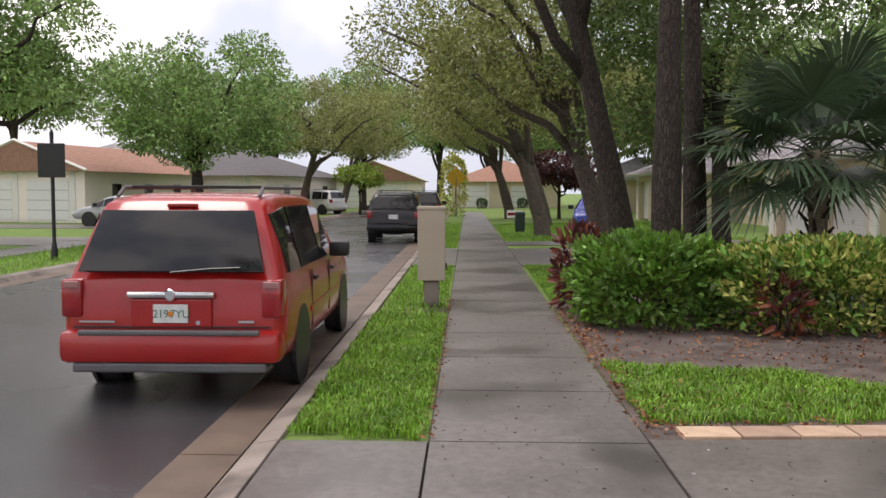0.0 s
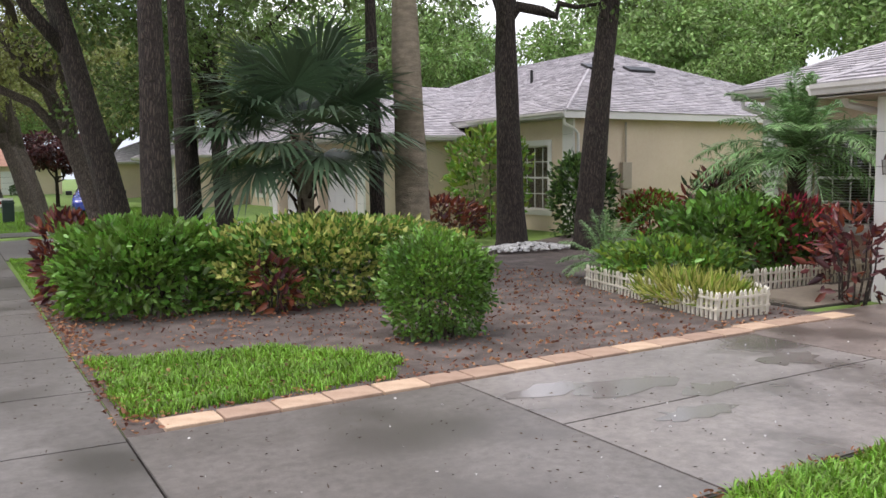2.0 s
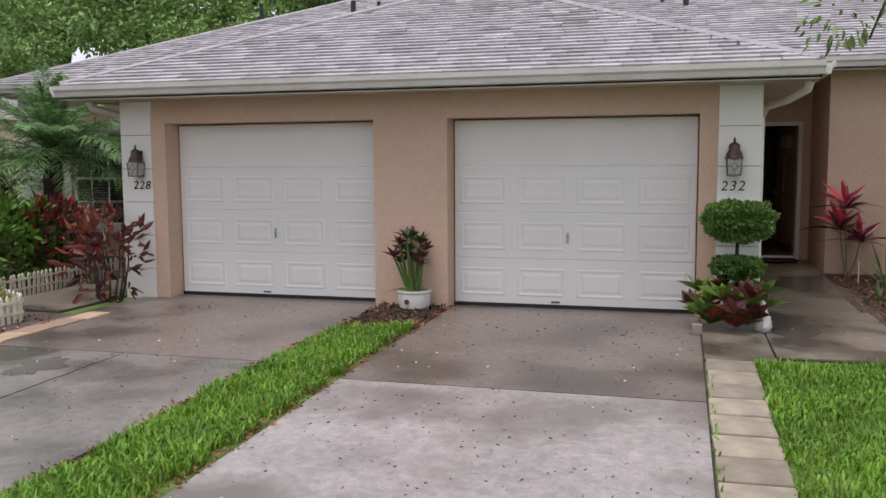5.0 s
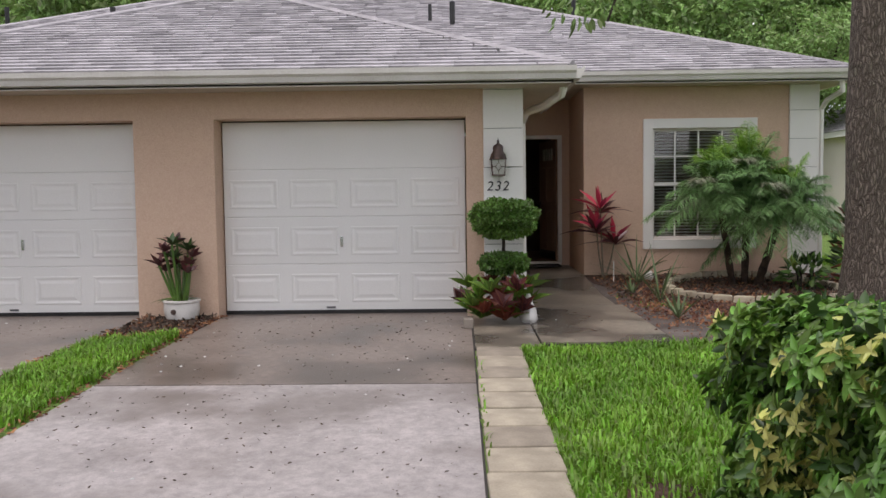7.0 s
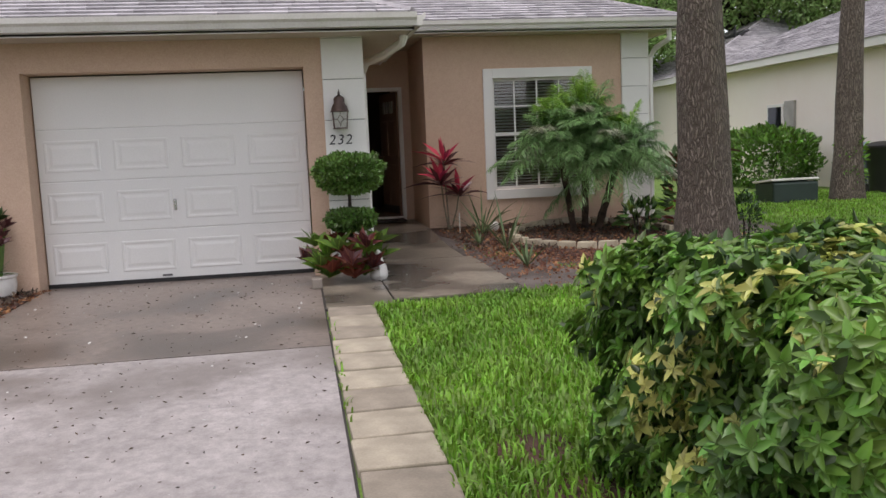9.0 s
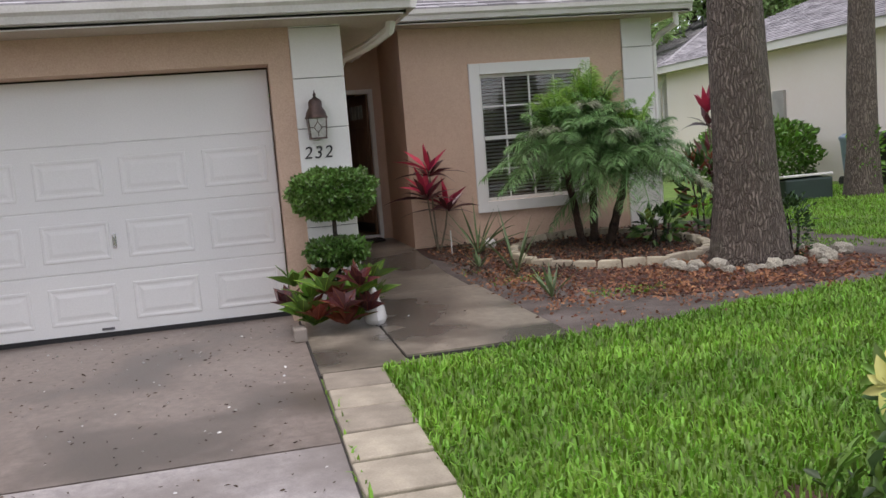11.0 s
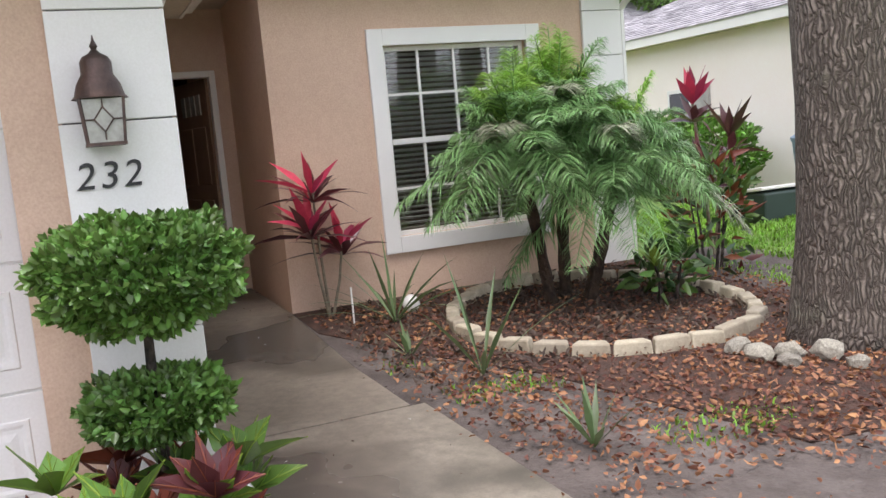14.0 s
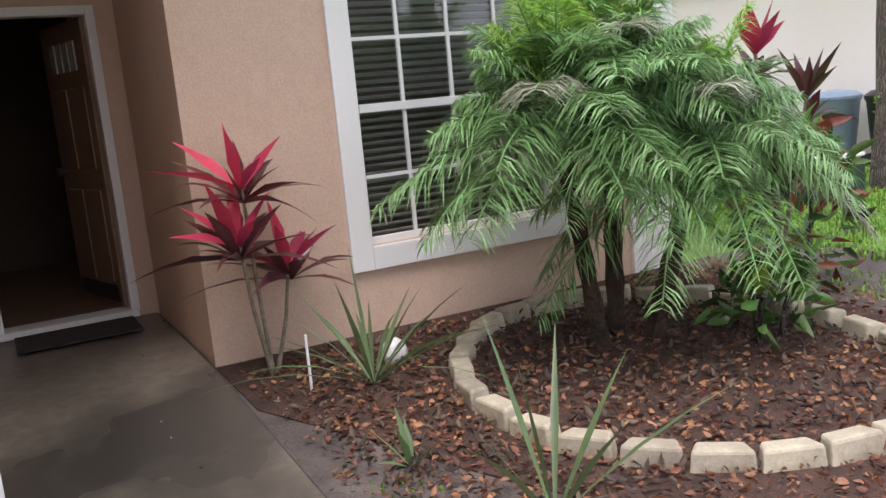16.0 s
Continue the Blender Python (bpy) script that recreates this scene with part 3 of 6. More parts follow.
# ---- houses ----
def roof_tabs(poly, eave0, along, upslope, rows_as_parts, root):
    """Shingle tabs over one roof plane, course by course; the lowest courses as single pieces."""
    o, u, v = Vector(eave0), Vector(along).normalized(), Vector(upslope).normalized()
    nrm = u.cross(v)
    if nrm.z < 0:
        nrm = -nrm
    p2 = [((Vector(p) - o).dot(u), (Vector(p) - o).dot(v)) for p in poly]
    vmax, stuff, singles = max(p[1] for p in p2), MB(), []
    r, ex, w = 0, 0.145, 0.30
    while r * ex < vmax - 0.02:
        vv = r * ex
        xs = []
        vm = vv + ex * 0.6
        for (a, b), (c, d) in zip(p2, p2[1:] + p2[:1]):
            if (b > vm) != (d > vm):
                xs.append(a + (vm - b) / (d - b) * (c - a))
        xs.sort()
        if len(xs) >= 2:
            t = xs[0] - (r % 2) * 0.15 - random.random() * 0.06
            while t < xs[-1]:
                ww = w * random.choice((0.6, 0.8, 1.0, 1.2))
                a, b = max(t, xs[0]), min(t + ww - 0.006, xs[-1])
                if b - a > 0.03:
                    singles.append((r, a, b, vv)) if r < rows_as_parts else None
                    if r >= rows_as_parts:
                        hgt = random.choice((0.008, 0.012, 0.016))
                        q = [o + u * s + v * tt + nrm * hh for s, tt, hh in ((a, vv - 0.01, 0), (b, vv - 0.01, 0), (b, vv + ex * 1.1, 0.0), (a, vv + ex * 1.1, 0.0), (a, vv - 0.01, hgt + 0.014), (b, vv - 0.01, hgt + 0.014), (b, vv + ex * 1.1, 0.003), (a, vv + ex * 1.1, 0.003))]
                        stuff.add(q, [(4, 5, 6, 7), (0, 1, 5, 4), (1, 2, 6, 5), (3, 0, 4, 7)])
                t += ww
        r += 1
    if stuff.f:
        tagged(part("shingles", stuff, SHINGLE, root), kind="stuff")
    return [(o, u, v, nrm, s) for s in singles]


def garage_door(parent, x, y0, y1, z0, z1, mat):
    d = part("garage_door", MB().box(x + 0.012, x + 0.05, y0, y1, z0, z1), mat, parent, "white panelled sectional garage door")
    rows, cols = 4, 4
    for i in range(rows):
        za, zb = z0 + (z1 - z0) * i / rows, z0 + (z1 - z0) * (i + 1) / rows
        sec = MB().box(x, x + 0.03, y0 + 0.004, y1 - 0.004, za + 0.005, zb - 0.005)
        part("door_section", sec, mat, d, bevel=0.005)
        for j in range(cols if i < rows - 1 else 0):
            ya, yb = y0 + (y1 - y0) * (j + 0.10) / cols, y0 + (y1 - y0) * (j + 0.90) / cols
            zc, zd = za + 0.10, zb - 0.11
            # one stamped sheet: a groove round a raised field
            vs = [(x + dx, yy, zz) for inset, dx in ((0, 0.001), (0.006, -0.007), (0.022, -0.007), (0.036, -0.002), (0.052, -0.002), (0.082, -0.008)) for yy, zz in ((ya + inset, zc + inset), (yb - inset, zc + inset), (yb - inset, zd - inset), (ya + inset, zd - inset))]
            fs = [(4 * r + k, 4 * r + (k + 1) % 4, 4 * r + 4 + (k + 1) % 4, 4 * r + 4 + k) for r in range(5) for k in range(4)] + [(20, 21, 22, 23)]
            part("raised_panel", MB().add(vs, fs), mat, d)
    part("seal", MB().box(x - 0.012, x + 0.05, y0, y1, z0 - 0.03, z0 + 0.012), BLACK, d, "black rubber seal")
    ym = (y0 + y1) / 2 + 0.02
    part("handle", MB().box(x - 0.02, x, ym, ym + 0.03, z0 + 0.72, z0 + 0.84).box(x - 0.028, x - 0.02, ym + 0.008, ym + 0.022, z0 + 0.74, z0 + 0.82), CHROME, d, "small metal handle", 0.004)
    part("lock_plate", MB().box(x - 0.008, x, ym + 0.1, ym + 0.2, z0 + 0.03, z0 + 0.05), GREYTRIM, d)


def sash_window(parent, x, y0, y1, z0, z1, sgn=-1, blinds=True):
    w = part("window", MB().box(x + 0.02, x + 0.06, y0, y0 + 0.04, z0, z1).box(x + 0.02, x + 0.06, y1 - 0.04, y1, z0, z1).box(x + 0.02, x + 0.06, y0 + 0.04, y1 - 0.04, z0, z0 + 0.04).box(x + 0.02, x + 0.06, y0 + 0.04, y1 - 0.04, z1 - 0.04, z1), WHITE, parent)
    zm = (z0 + z1) / 2
    part("meeting_rail", MB().box(x + 0.015, x + 0.055, y0 + 0.04, y1 - 0.04, zm - 0.025, zm + 0.025), WHITE, w, bevel=0.004)
    for k in range(1, 4):
        yy = y0 + (y1 - y0) * k / 4
        part("muntin", MB().box(x + 0.03, x + 0.048, yy - 0.011, yy + 0.011, z0 + 0.04, z1 - 0.04), WHITE, w)
    for zz in ((z0 + zm) / 2, (zm + z1) / 2):
        part("muntin", MB().box(x + 0.031, x + 0.047, y0 + 0.04, y1 - 0.04, zz - 0.011, zz + 0.011), WHITE, w)
    pn = part("pane", MB().box(x + 0.05, x + 0.054, y0 + 0.03, y1 - 0.03, z0 + 0.03, z1 - 0.03), PANE, w)
    pn.visible_shadow = False
    if blinds:
        zz = z0 + 0.05
        while zz < z1 - 0.05:
            part("blind_slat", MB().box(-0.022, 0.022, y0 + 0.05, y1 - 0.05, -0.0015, 0.0015, pose(0, 0, 0, 0, 28, 0)), BLIND, w, m=pose(x + 0.12, 0, zz))
            zz += 0.046
    # flat dark sheet close behind the blinds, painted as the unlit interior
    part("room", MB().box(x + 0.19, x + 0.2, y0 - 0.05, y1 + 0.05, z0 - 0.05, z1 + 0.05), ROOMSHADE, w)
    return w


def pilaster(parent, x, y0, y1, z0, z1, mat, step=0.415, sidex=None):
    p = part("pilaster", MB().box(x - 0.006, x + 0.02, y0 + 0.01, y1 - 0.01, z0, z1), GREYTRIM, parent)
    z = z0
    while z < z1 - 0.02:
        b = min(z + step, z1)
        part("block", MB().box(x - 0.03, x + 0.03, y0 - 0.004, y1 + 0.004, z + 0.003, b - 0.003), mat, p, bevel=0.004)
        z = b


def window_trim(parent, x, y0, y1, z0, z1, w=0.14):
    t = MB().box(x - 0.03, x + 0.02, y0, y0 + w, z0, z1).box(x - 0.03, x + 0.02, y1 - w, y1, z0, z1).box(x - 0.03, x + 0.02, y0 + w, y1 - w, z0, z0 + w).box(x - 0.03, x + 0.02, y0 + w, y1 - w, z1 - w, z1)
    part("window_trim", t, WHITE, parent, "white stucco window surround", 0.004)


def duplex(at_y, wall, label, near, group="duplex houses"):
    """A single-storey double house: two garages in a hipped front block, an entry and a window wing on each side."""
    H = thing("house", label, "house", (0, at_y, 0), group)
    GX, DX, BX, EX = 9.56, 9.85, 13.03, 14.7
    top = 2.47
    for a, b in ((-3.78, -3.17), (-0.44, 0.44), (3.17, 3.78)):
        part("garage_pier", MB().box(GX, GX + 0.34, a, b, -0.3, top), wall, H)
    for a, b in ((-3.17, -0.44), (0.44, 3.17)):
        part("garage_lintel", MB().box(GX, GX + 0.34, a, b, 2.165, top), wall, H)
    for s in (-1, 1):
        def bx(mb, x0, x1, ya, yb, z0, z1):
            return mb.box(x0, x1, s * ya, s * yb, z0, z1)
        part("garage_side_wall", bx(bx(MB(), GX + 0.34, BX, 3.58, 3.78, -0.3, 2.47), BX, EX + 4, 3.58, 3.78, -0.3, 2.9), wall, H)
        wb = MB()
        y0, y1 = 5.94, 7.32
        bx(wb, BX, BX + 0.2, 4.93, y0, -0.3, 2.9)
        bx(wb, BX, BX + 0.2, y1, 8.35, -0.3, 2.9)
        bx(wb, BX, BX + 0.2, y0, y1, -0.3, 0.62)
        bx(wb, BX, BX + 0.2, y0, y1, 2.25, 2.9)
        part("wing_front_wall", wb, wall, H)
        part("entry_side_wall", bx(MB(), BX + 0.2, EX + 3, 4.93, 5.13, -0.3, 2.9), wall, H)
        ew = MB()
        bx(ew, EX, EX + 0.15, 3.78, 3.86, -0.3, 2.9)
        bx(ew, EX, EX + 0.15, 4.80, 4.93, -0.3, 2.9)
        bx(ew, EX, EX + 0.15, 3.86, 4.80, 2.28, 2.9)
        part("entry_wall", ew, wall, H)
        part("house_side_wall", bx(MB(), BX + 0.2, 24, 8.15, 8.35, -0.3, 2.9), wall, H)
        lo, hi = sorted((s * 5.80, s * 7.46))
        window_trim(H, BX, lo, hi, 0.48, 2.39)
        lo, hi = sorted((s * y0, s * y1))
        sash_window(H, BX + 0.04, lo, hi, 0.62, 2.25, blinds=near)
        lo, hi = sorted((s * 3.36, s * 3.78))
        pilaster(H, GX, lo, hi, -0.05, top, WHITE)
        lo, hi = sorted((s * 7.93, s * 8.35))
        pilaster(H, BX, lo, hi, 0.0, 2.88, WHITE)
        lo, hi = sorted((s * 0.45, s * 3.16))
        garage_door(H, DX, lo, hi, 0.03, 2.15, DOORWHITE)
        fr = MB()
        bx(fr, EX - 0.03, EX + 0.1, 3.86, 3.92, 0.16, 2.28)
        bx(fr, EX - 0.03, EX + 0.1, 4.74, 4.80, 0.16, 2.28)
        bx(fr, EX - 0.03, EX + 0.1, 3.92, 4.74, 2.22, 2.28)
        bx(fr, EX - 0.05, EX + 0.15, 3.87, 4.79, 0.12, 0.17)
        part("door_frame", fr, WHITE, H, "white painted door frame", 0.004)
        opened = near and s < 0
        leafm = pose(EX + 0.08, s * 4.73, 0.175, 0, 0, 14 if opened else 90)
        leaf = part("front_door", MB().box(0, 0.82, -0.022, 0.022, 0, 2.04), DARKWOOD, H, "brown panelled front door, swung open inward" if opened else "brown panelled front door", 0.003, m=leafm if opened else pose(EX + 0.08, s * 4.74, 0.175, 0, 0, -90 * s * -1))
        for za, zb in ((0.18, 0.85), (1.0, 1.58)):
            for xa in (0.1, 0.45):
                part("door_panel", MB().box(xa, xa + 0.27, -0.03, 0.03, za, zb), DARKWOOD, leaf, bevel=0.008)
        for k in range(4):
            part("door_light", MB().box(0.16 + 0.13 * k, 0.25 + 0.13 * k, -0.034, 0.034, 1.70, 1.90), LAMPGLASS, leaf, "small frosted door light")
        part("door_knob", MB().tube([(0.75, -0.085, 0.98), (0.75, 0.085, 0.98)], [0.03, 0.03]), IRON, leaf, smooth=True)
        part("kick_plate", MB().box(0.05, 0.78, -0.027, 0.027, 0.03, 0.16), BLACK, leaf)
        part("garage_soffit", bx(bx(MB(), 9.05, GX + 0.3, 0, 4.26, 2.45, 2.468), GX + 0.3, 12.55, 3.6, 4.26, 2.45, 2.468), SOFFIT, H, "tan vented soffit")
        part("main_soffit", bx(bx(MB(), 12.53, BX + 0.1, 3.3, 8.66, 2.86, 2.878), BX + 0.1, EX + 4, 3.6, 5.0, 2.86, 2.878), SOFFIT, H)
        part("side_soffit", bx(MB(), BX + 0.1, 24.4, 8.3, 8.66, 2.86, 2.878), SOFFIT, H)
        # gutters
        def gutter(name, p0, p1, out):
            a, b, o = Vector(p0), Vector(p1), Vector(out)
            pr = ((0, 0), (0.07, 0), (0.085, 0.05), (0.11, 0.075), (0.115, 0.125), (0.1, 0.125), (0.095, 0.1), (0, 0.1))
            q = MB()
            vs = [p + o * d + Vector((0, 0, z)) for p in (a, b) for d, z in pr]
            k = len(pr)
            q.add(vs, [tuple(range(k)), tuple(range(2 * k - 1, k - 1, -1))] + [(i, (i + 1) % k, k + (i + 1) % k, k + i) for i in range(k)])
            part(name, q, TRIM, H, "painted metal gutter", smooth=False)
        gutter("gutter", (9.05, 0, 2.475), (9.05, s * 4.28, 2.475), (-1, 0, 0))
        gutter("gutter", (9.0, s * 4.26, 2.475), (12.5, s * 4.26, 2.475), (0, s, 0))
        gutter("gutter", (12.55, s * 4.3, 2.885), (12.55, s * 8.68, 2.885), (-1, 0, 0))
        part("fascia", bx(bx(bx(MB(), 9.05, 9.07, 0, 4.26, 2.44, 2.6), 9.05, 12.5, 4.24, 4.26, 2.44, 2.6), 12.53, 12.55, 3.3, 8.68, 2.85, 3.02), TRIM, H)
        part("side_fascia", bx(MB(), 12.5, 24.5, 8.66, 8.69, 2.85, 3.03), WHITE, H)
        part("downspout", MB().tube([(9.5, s * 4.22, 2.47), (9.55, s * 4.2, 2.38), (9.9, s * 4.05, 2.3), (10.3, s * 3.88, 2.26), (10.5, s * 3.84, 2.15), (10.5, s * 3.84, 0.1)], 0.045, 8), WHITE, H, "white curved downspout", smooth=True)
        part("eave_pipe", MB().tube([(12.6, s * 8.5, 2.87), (12.62, s * 8.52, 2.72), (12.95, s * 8.44, 2.62), (13.1, s * 8.42, 2.5), (13.1, s * 8.42, 0.1)], 0.04, 8), WHITE, H, smooth=True)
        hall = MB()
        bx(hall, EX + 0.15, EX + 3, 3.6, 5.0, 0.10, 0.16)
        part("hall_floor", hall, DARKWOOD, H)
        # end of the hall, its indoor shade put into the wall colour
        part("hall_wall", bx(MB(), EX + 2.9, EX + 3, 3.78, 4.95, 0.16, 2.86), ROOMSHADE, H)
    part("back_wall", MB().box(23.8, 24, -8.15, 8.15, -0.3, 2.9), wall, H)
    # roof planes
    sl = 0.41
    R = part("roof", MB().add([(9.0, -4.28, 2.60), (9.0, 4.28, 2.60), (13.28, 0, 4.355), (15.8, 0, 4.355), (12.5, 4.28, 2.60), (12.5, 3.26, 3.018), (12.5, -4.28, 2.60), (12.5, -3.26, 3.018)],
                              [(0, 1, 2)][:1] + [(1, 4, 5, 3, 2), (0, 2, 3, 7, 6)]).add(
        [(12.5, -8.7, 3.02), (12.5, 8.7, 3.02), (18.5, 2.7, 5.48), (18.5, -2.7, 5.48), (24.5, 8.7, 3.02), (24.5, -8.7, 3.02)], [(0, 1, 2, 3), (1, 4, 2), (4, 5, 3, 2), (5, 0, 3)]), ROOFBASE, H, "grey hipped shingle roof")
    pieces = []
    up = Vector((1, 0, sl)).normalized()
    pieces += roof_tabs([(9.0, -4.28, 2.6), (9.0, 4.28, 2.6), (13.28, 0, 4.355)], (9.0, -4.28, 2.6), (0, 1, 0), up, 10 if near else 0, R)
    for s in (-1, 1):
        roof_tabs([(9.0, s * 4.28, 2.6), (12.5, s * 4.28, 2.6), (12.5, s * 3.26, 3.018), (15.8, 0, 4.355), (13.28, 0, 4.355)], (9.0, s * 4.28, 2.6), (1, 0, 0), (0, -s, sl), 0, R)
        roof_tabs([(12.5, s * 8.7, 3.02), (24.5, s * 8.7, 3.02), (18.5, s * 2.7, 5.48)], (12.5, s * 8.7, 3.02), (1, 0, 0), (0, -s, sl), 0, R)
    roof_tabs([(12.5, -8.7, 3.02), (12.5, 8.7, 3.02), (18.5, 2.7, 5.48), (18.5, -2.7, 5.48)], (12.5, -8.7, 3.02), (0, 1, 0), up, 0, R)
    one = {}
    for o, u, v, nrm, (r, a, b, vv) in pieces:
        k = round((b - a) / 0.06)
        if k not in one:
            ww = k * 0.06 - 0.004
            q = [(s, t, h) for s, t, h in ((0, -0.01, 0), (ww, -0.01, 0), (ww, 0.16, 0), (0, 0.16, 0), (0, -0.01, 0.028), (ww, -0.01, 0.028), (ww, 0.16, 0.003), (0, 0.16, 0.003))]
            one[k] = MB().add(q, [(4, 5, 6, 7), (0, 1, 5, 4), (1, 2, 6, 5), (3, 0, 4, 7)]).mesh("shingle")
        M = Matrix((u, v, nrm)).transposed().to_4x4()
        M.translation = o + u * a + v * vv + nrm * 0.001
        part("shingle", one[k], SHINGLE_P, R, m=M)
    for s in (-1, 1):
        part("ridge_cap", MB().tube([(9.05, s * 4.25, 2.62), (13.28, 0, 4.37)], 0.045, 6), SHINGLE, R)
        part("ridge_cap", MB().tube([(12.55, s * 8.68, 3.03), (18.5, s * 2.7, 5.49)], 0.045, 6), SHINGLE, R)
        for px, py, h, rr in ((15.6, s * 3.0, 0.4, 0.05), (16.2, s * 5.2, 0.32, 0.04), (15.9, s * 2.6, 0.3, 0.035)):
            zz = 3.02 + sl * (px - 12.5)
            part("vent_pipe", MB().tube([(px, py, zz - 0.1), (px, py, zz + h)], rr, 8), BLACK, R, "black roof vent pipe")
        for xx in () if near else (16.6, 18.2):
            part("roof_vent", MB().box(-0.5, 0.5, -0.2, 0.2, 0.02, 0.1, pose(0, 0, 0, s * -22.3, 0, 0)), BLACK, R, "dark low roof vent", 0.02, m=pose(xx, s * 4.9, 3.02 + sl * 3.8))
    return H


duplex(3.05, STUCCO, "peach stucco double house with white garage doors and grey roof", True)
north = duplex(25.4, STUCCO_N, "beige stucco double house with grey roof behind trees", False)
south = duplex(-19.6, STUCCO_S, "cream stucco double house with grey roof beside the lawn", False)

for yy in (48.0, 70.5):
    copy_thing(north, pose(0, yy, 0))
copy_thing(south, pose(11.6, -19.8, 0))
for yy in (75.0, 4.0):
    copy_thing(north, pose(-11.5, yy, 0, 0, 0, 180))


def text_on(name, body, size, mat, parent, m, extrude=0.004, shear=0.0):
    c = bpy.data.curves.new(name, "FONT")
    c.body, c.size, c.extrude, c.align_x, c.shear = body, size, extrude, "CENTER", shear
    tmp = bpy.data.objects.new(name, c)
    me = bpy.data.meshes.new_from_object(tmp)
    bpy.data.objects.remove(tmp)
    return part(name, me, mat, parent, m=m)


FACE = Matrix(((0, 0, -1, 0), (-1, 0, 0, 0), (0, 1, 0, 0), (0, 0, 0, 1)))


def number_sign(body, y, z):
    t = thing("house_number", "black metal house number " + body + " on white pilaster", "sign", (9.525, y, z), "house numbers")
    for i, ch in enumerate(body):
        text_on("digit", ch, 0.145, BLACK, t, Matrix.Translation((0, -(i - 1) * 0.085, 0)) @ FACE, shear=0.2)


number_sign("232", -0.455, 1.36)
number_sign("228", 6.555, 1.36)


def wall_lantern(y, z):
    t = thing("wall_lantern", "aged bronze wall lantern with frosted glass panes", "lamp", (9.53, y, z), "garage lanterns")
    t.scale = (0.74, 0.74, 0.74)
    part("back_plate", MB().box(-0.03, 0, -0.05, 0.05, 0.16, 0.42), IRON, t, bevel=0.008)
    part("hood", MB().lathe([(0.135, 0.22), (0.12, 0.235), (0.105, 0.29), (0.075, 0.34), (0.075, 0.40), (0.06, 0.425), (0.03, 0.44), (0.012, 0.46), (0.02, 0.475), (0.008, 0.5), (0.002, 0.53)], (-0.14, 0, 0), 16), IRON, t, smooth=True)
    part("arm", MB().tube([(-0.02, 0, 0.3), (-0.1, 0, 0.34), (-0.14, 0, 0.38)], 0.012, 6), IRON, t)
    fr = MB()
    for sx in (-1, 1):
        for sy in (-1, 1):
            fr.tube([(-0.14 + sx * 0.1, sy * 0.1, 0.22), (-0.14 + sx * 0.085, sy * 0.085, 0.0)], 0.008, 5)
    fr.box(-0.235, -0.045, -0.095, 0.095, -0.012, 0.004)
    part("cage", fr, IRON, t)
    gl = MB().add([(-0.14 + sx * a, sy * a, z0) for z0, a in ((0.005, 0.083), (0.215, 0.098)) for sx, sy in ((-1, -1), (1, -1), (1, 1), (-1, 1))], [(0, 1, 5, 4), (1, 2, 6, 5), (2, 3, 7, 6), (3, 0, 4, 7), (3, 2, 1, 0), (4, 5, 6, 7)])
    part("glass", gl, LAMPGLASS, t, "frosted leaded glass")
    for k in range(4):
        a, b = k * math.pi / 2, (k + 1) * math.pi / 2
        p0, p1 = [Vector((-0.236, 0.045 * math.cos(q), 0.115 + 0.06 * math.sin(q))) for q in (a, b)]
        part("leading", MB().tube([p0, p1], 0.004, 4), IRON, t)
        part("leading", MB().tube([p0, (-0.236, 0.09 * math.cos(a), 0.115 + 0.1 * math.sin(a))], 0.004, 4), IRON, t)


wall_lantern(-0.46, 1.525)
wall_lantern(6.56, 1.525)


# ---- plants ----
def cloud(n_clumps, centre, r, cr, seed, flat=0.6):
    """Clump centres filling an uneven crown."""
    g = np.random.default_rng(seed)
    d = unit(g.normal(size=(n_clumps, 3)))
    q = d * (g.random(n_clumps) ** 0.4)[:, None] * np.array(r)
    q[:, 2] = np.where(q[:, 2] < 0, q[:, 2] * flat, q[:, 2])
    return np.array(centre) + q, cr * g.uniform(0.6, 1.3, n_clumps)


def tree(label, at, h, r0, crown_at, crown_r, n, leaf, bark, size=0.16, clumps=26, clump_r=0.9, seed=1, lean=(0, 0), name="oak_tree", group="", limbs=7, fork=0.55, low=0.6, curve=0.0):
    g = np.random.default_rng(seed)
    t = thing(name, label, "tree", at, group)
    top = Vector((lean[0], lean[1], h))
    pts = [Vector((top.x * s ** 1.3 + curve * math.sin(s * 3.1), top.y * s ** 1.3, h * s)) for s in np.linspace(0, 1, 9)]
    pts[0].z = -0.15
    rad = [r0 * (1 - 0.55 * s) for s in np.linspace(0, 1, 9)]
    rad[0] *= 1.35
    pts.insert(1, pts[0].lerp(pts[1], 0.3))
    rad.insert(1, r0 * 1.1)
    part("trunk", MB().tube(pts, rad, 28, 0.16), bark, t, smooth="all")
    cc, cr = cloud(clumps, crown_at, crown_r, clump_r, seed, low)
    for k in range(limbs):
        a = pts[min(len(pts) - 1, int(len(pts) * (fork + (1 - fork) * k / limbs)))]
        b = Vector(cc[k])
        mids = [a.lerp(b, s) + Vector((0, 0, 0.25 * (b - a).length * s * (1 - s))) + Vector(g.normal(size=3)) * 0.12 * (s > 0) for s in np.linspace(0, 1, 7)]
        part("limb", MB().tube(mids, [r0 * 0.42 * (1 - 0.85 * s) + 0.01 for s in np.linspace(0, 1, 7)], 7, 0.2), bark, t, smooth="all")
    P, D = clump_points(cc, cr, n, 0.7, 0.25)
    D = D + g.normal(size=D.shape) * 0.6 + np.array([0, 0, -0.2])
    part("crown", leaves(P, D, size, 0.5), leaf, t)
    return t


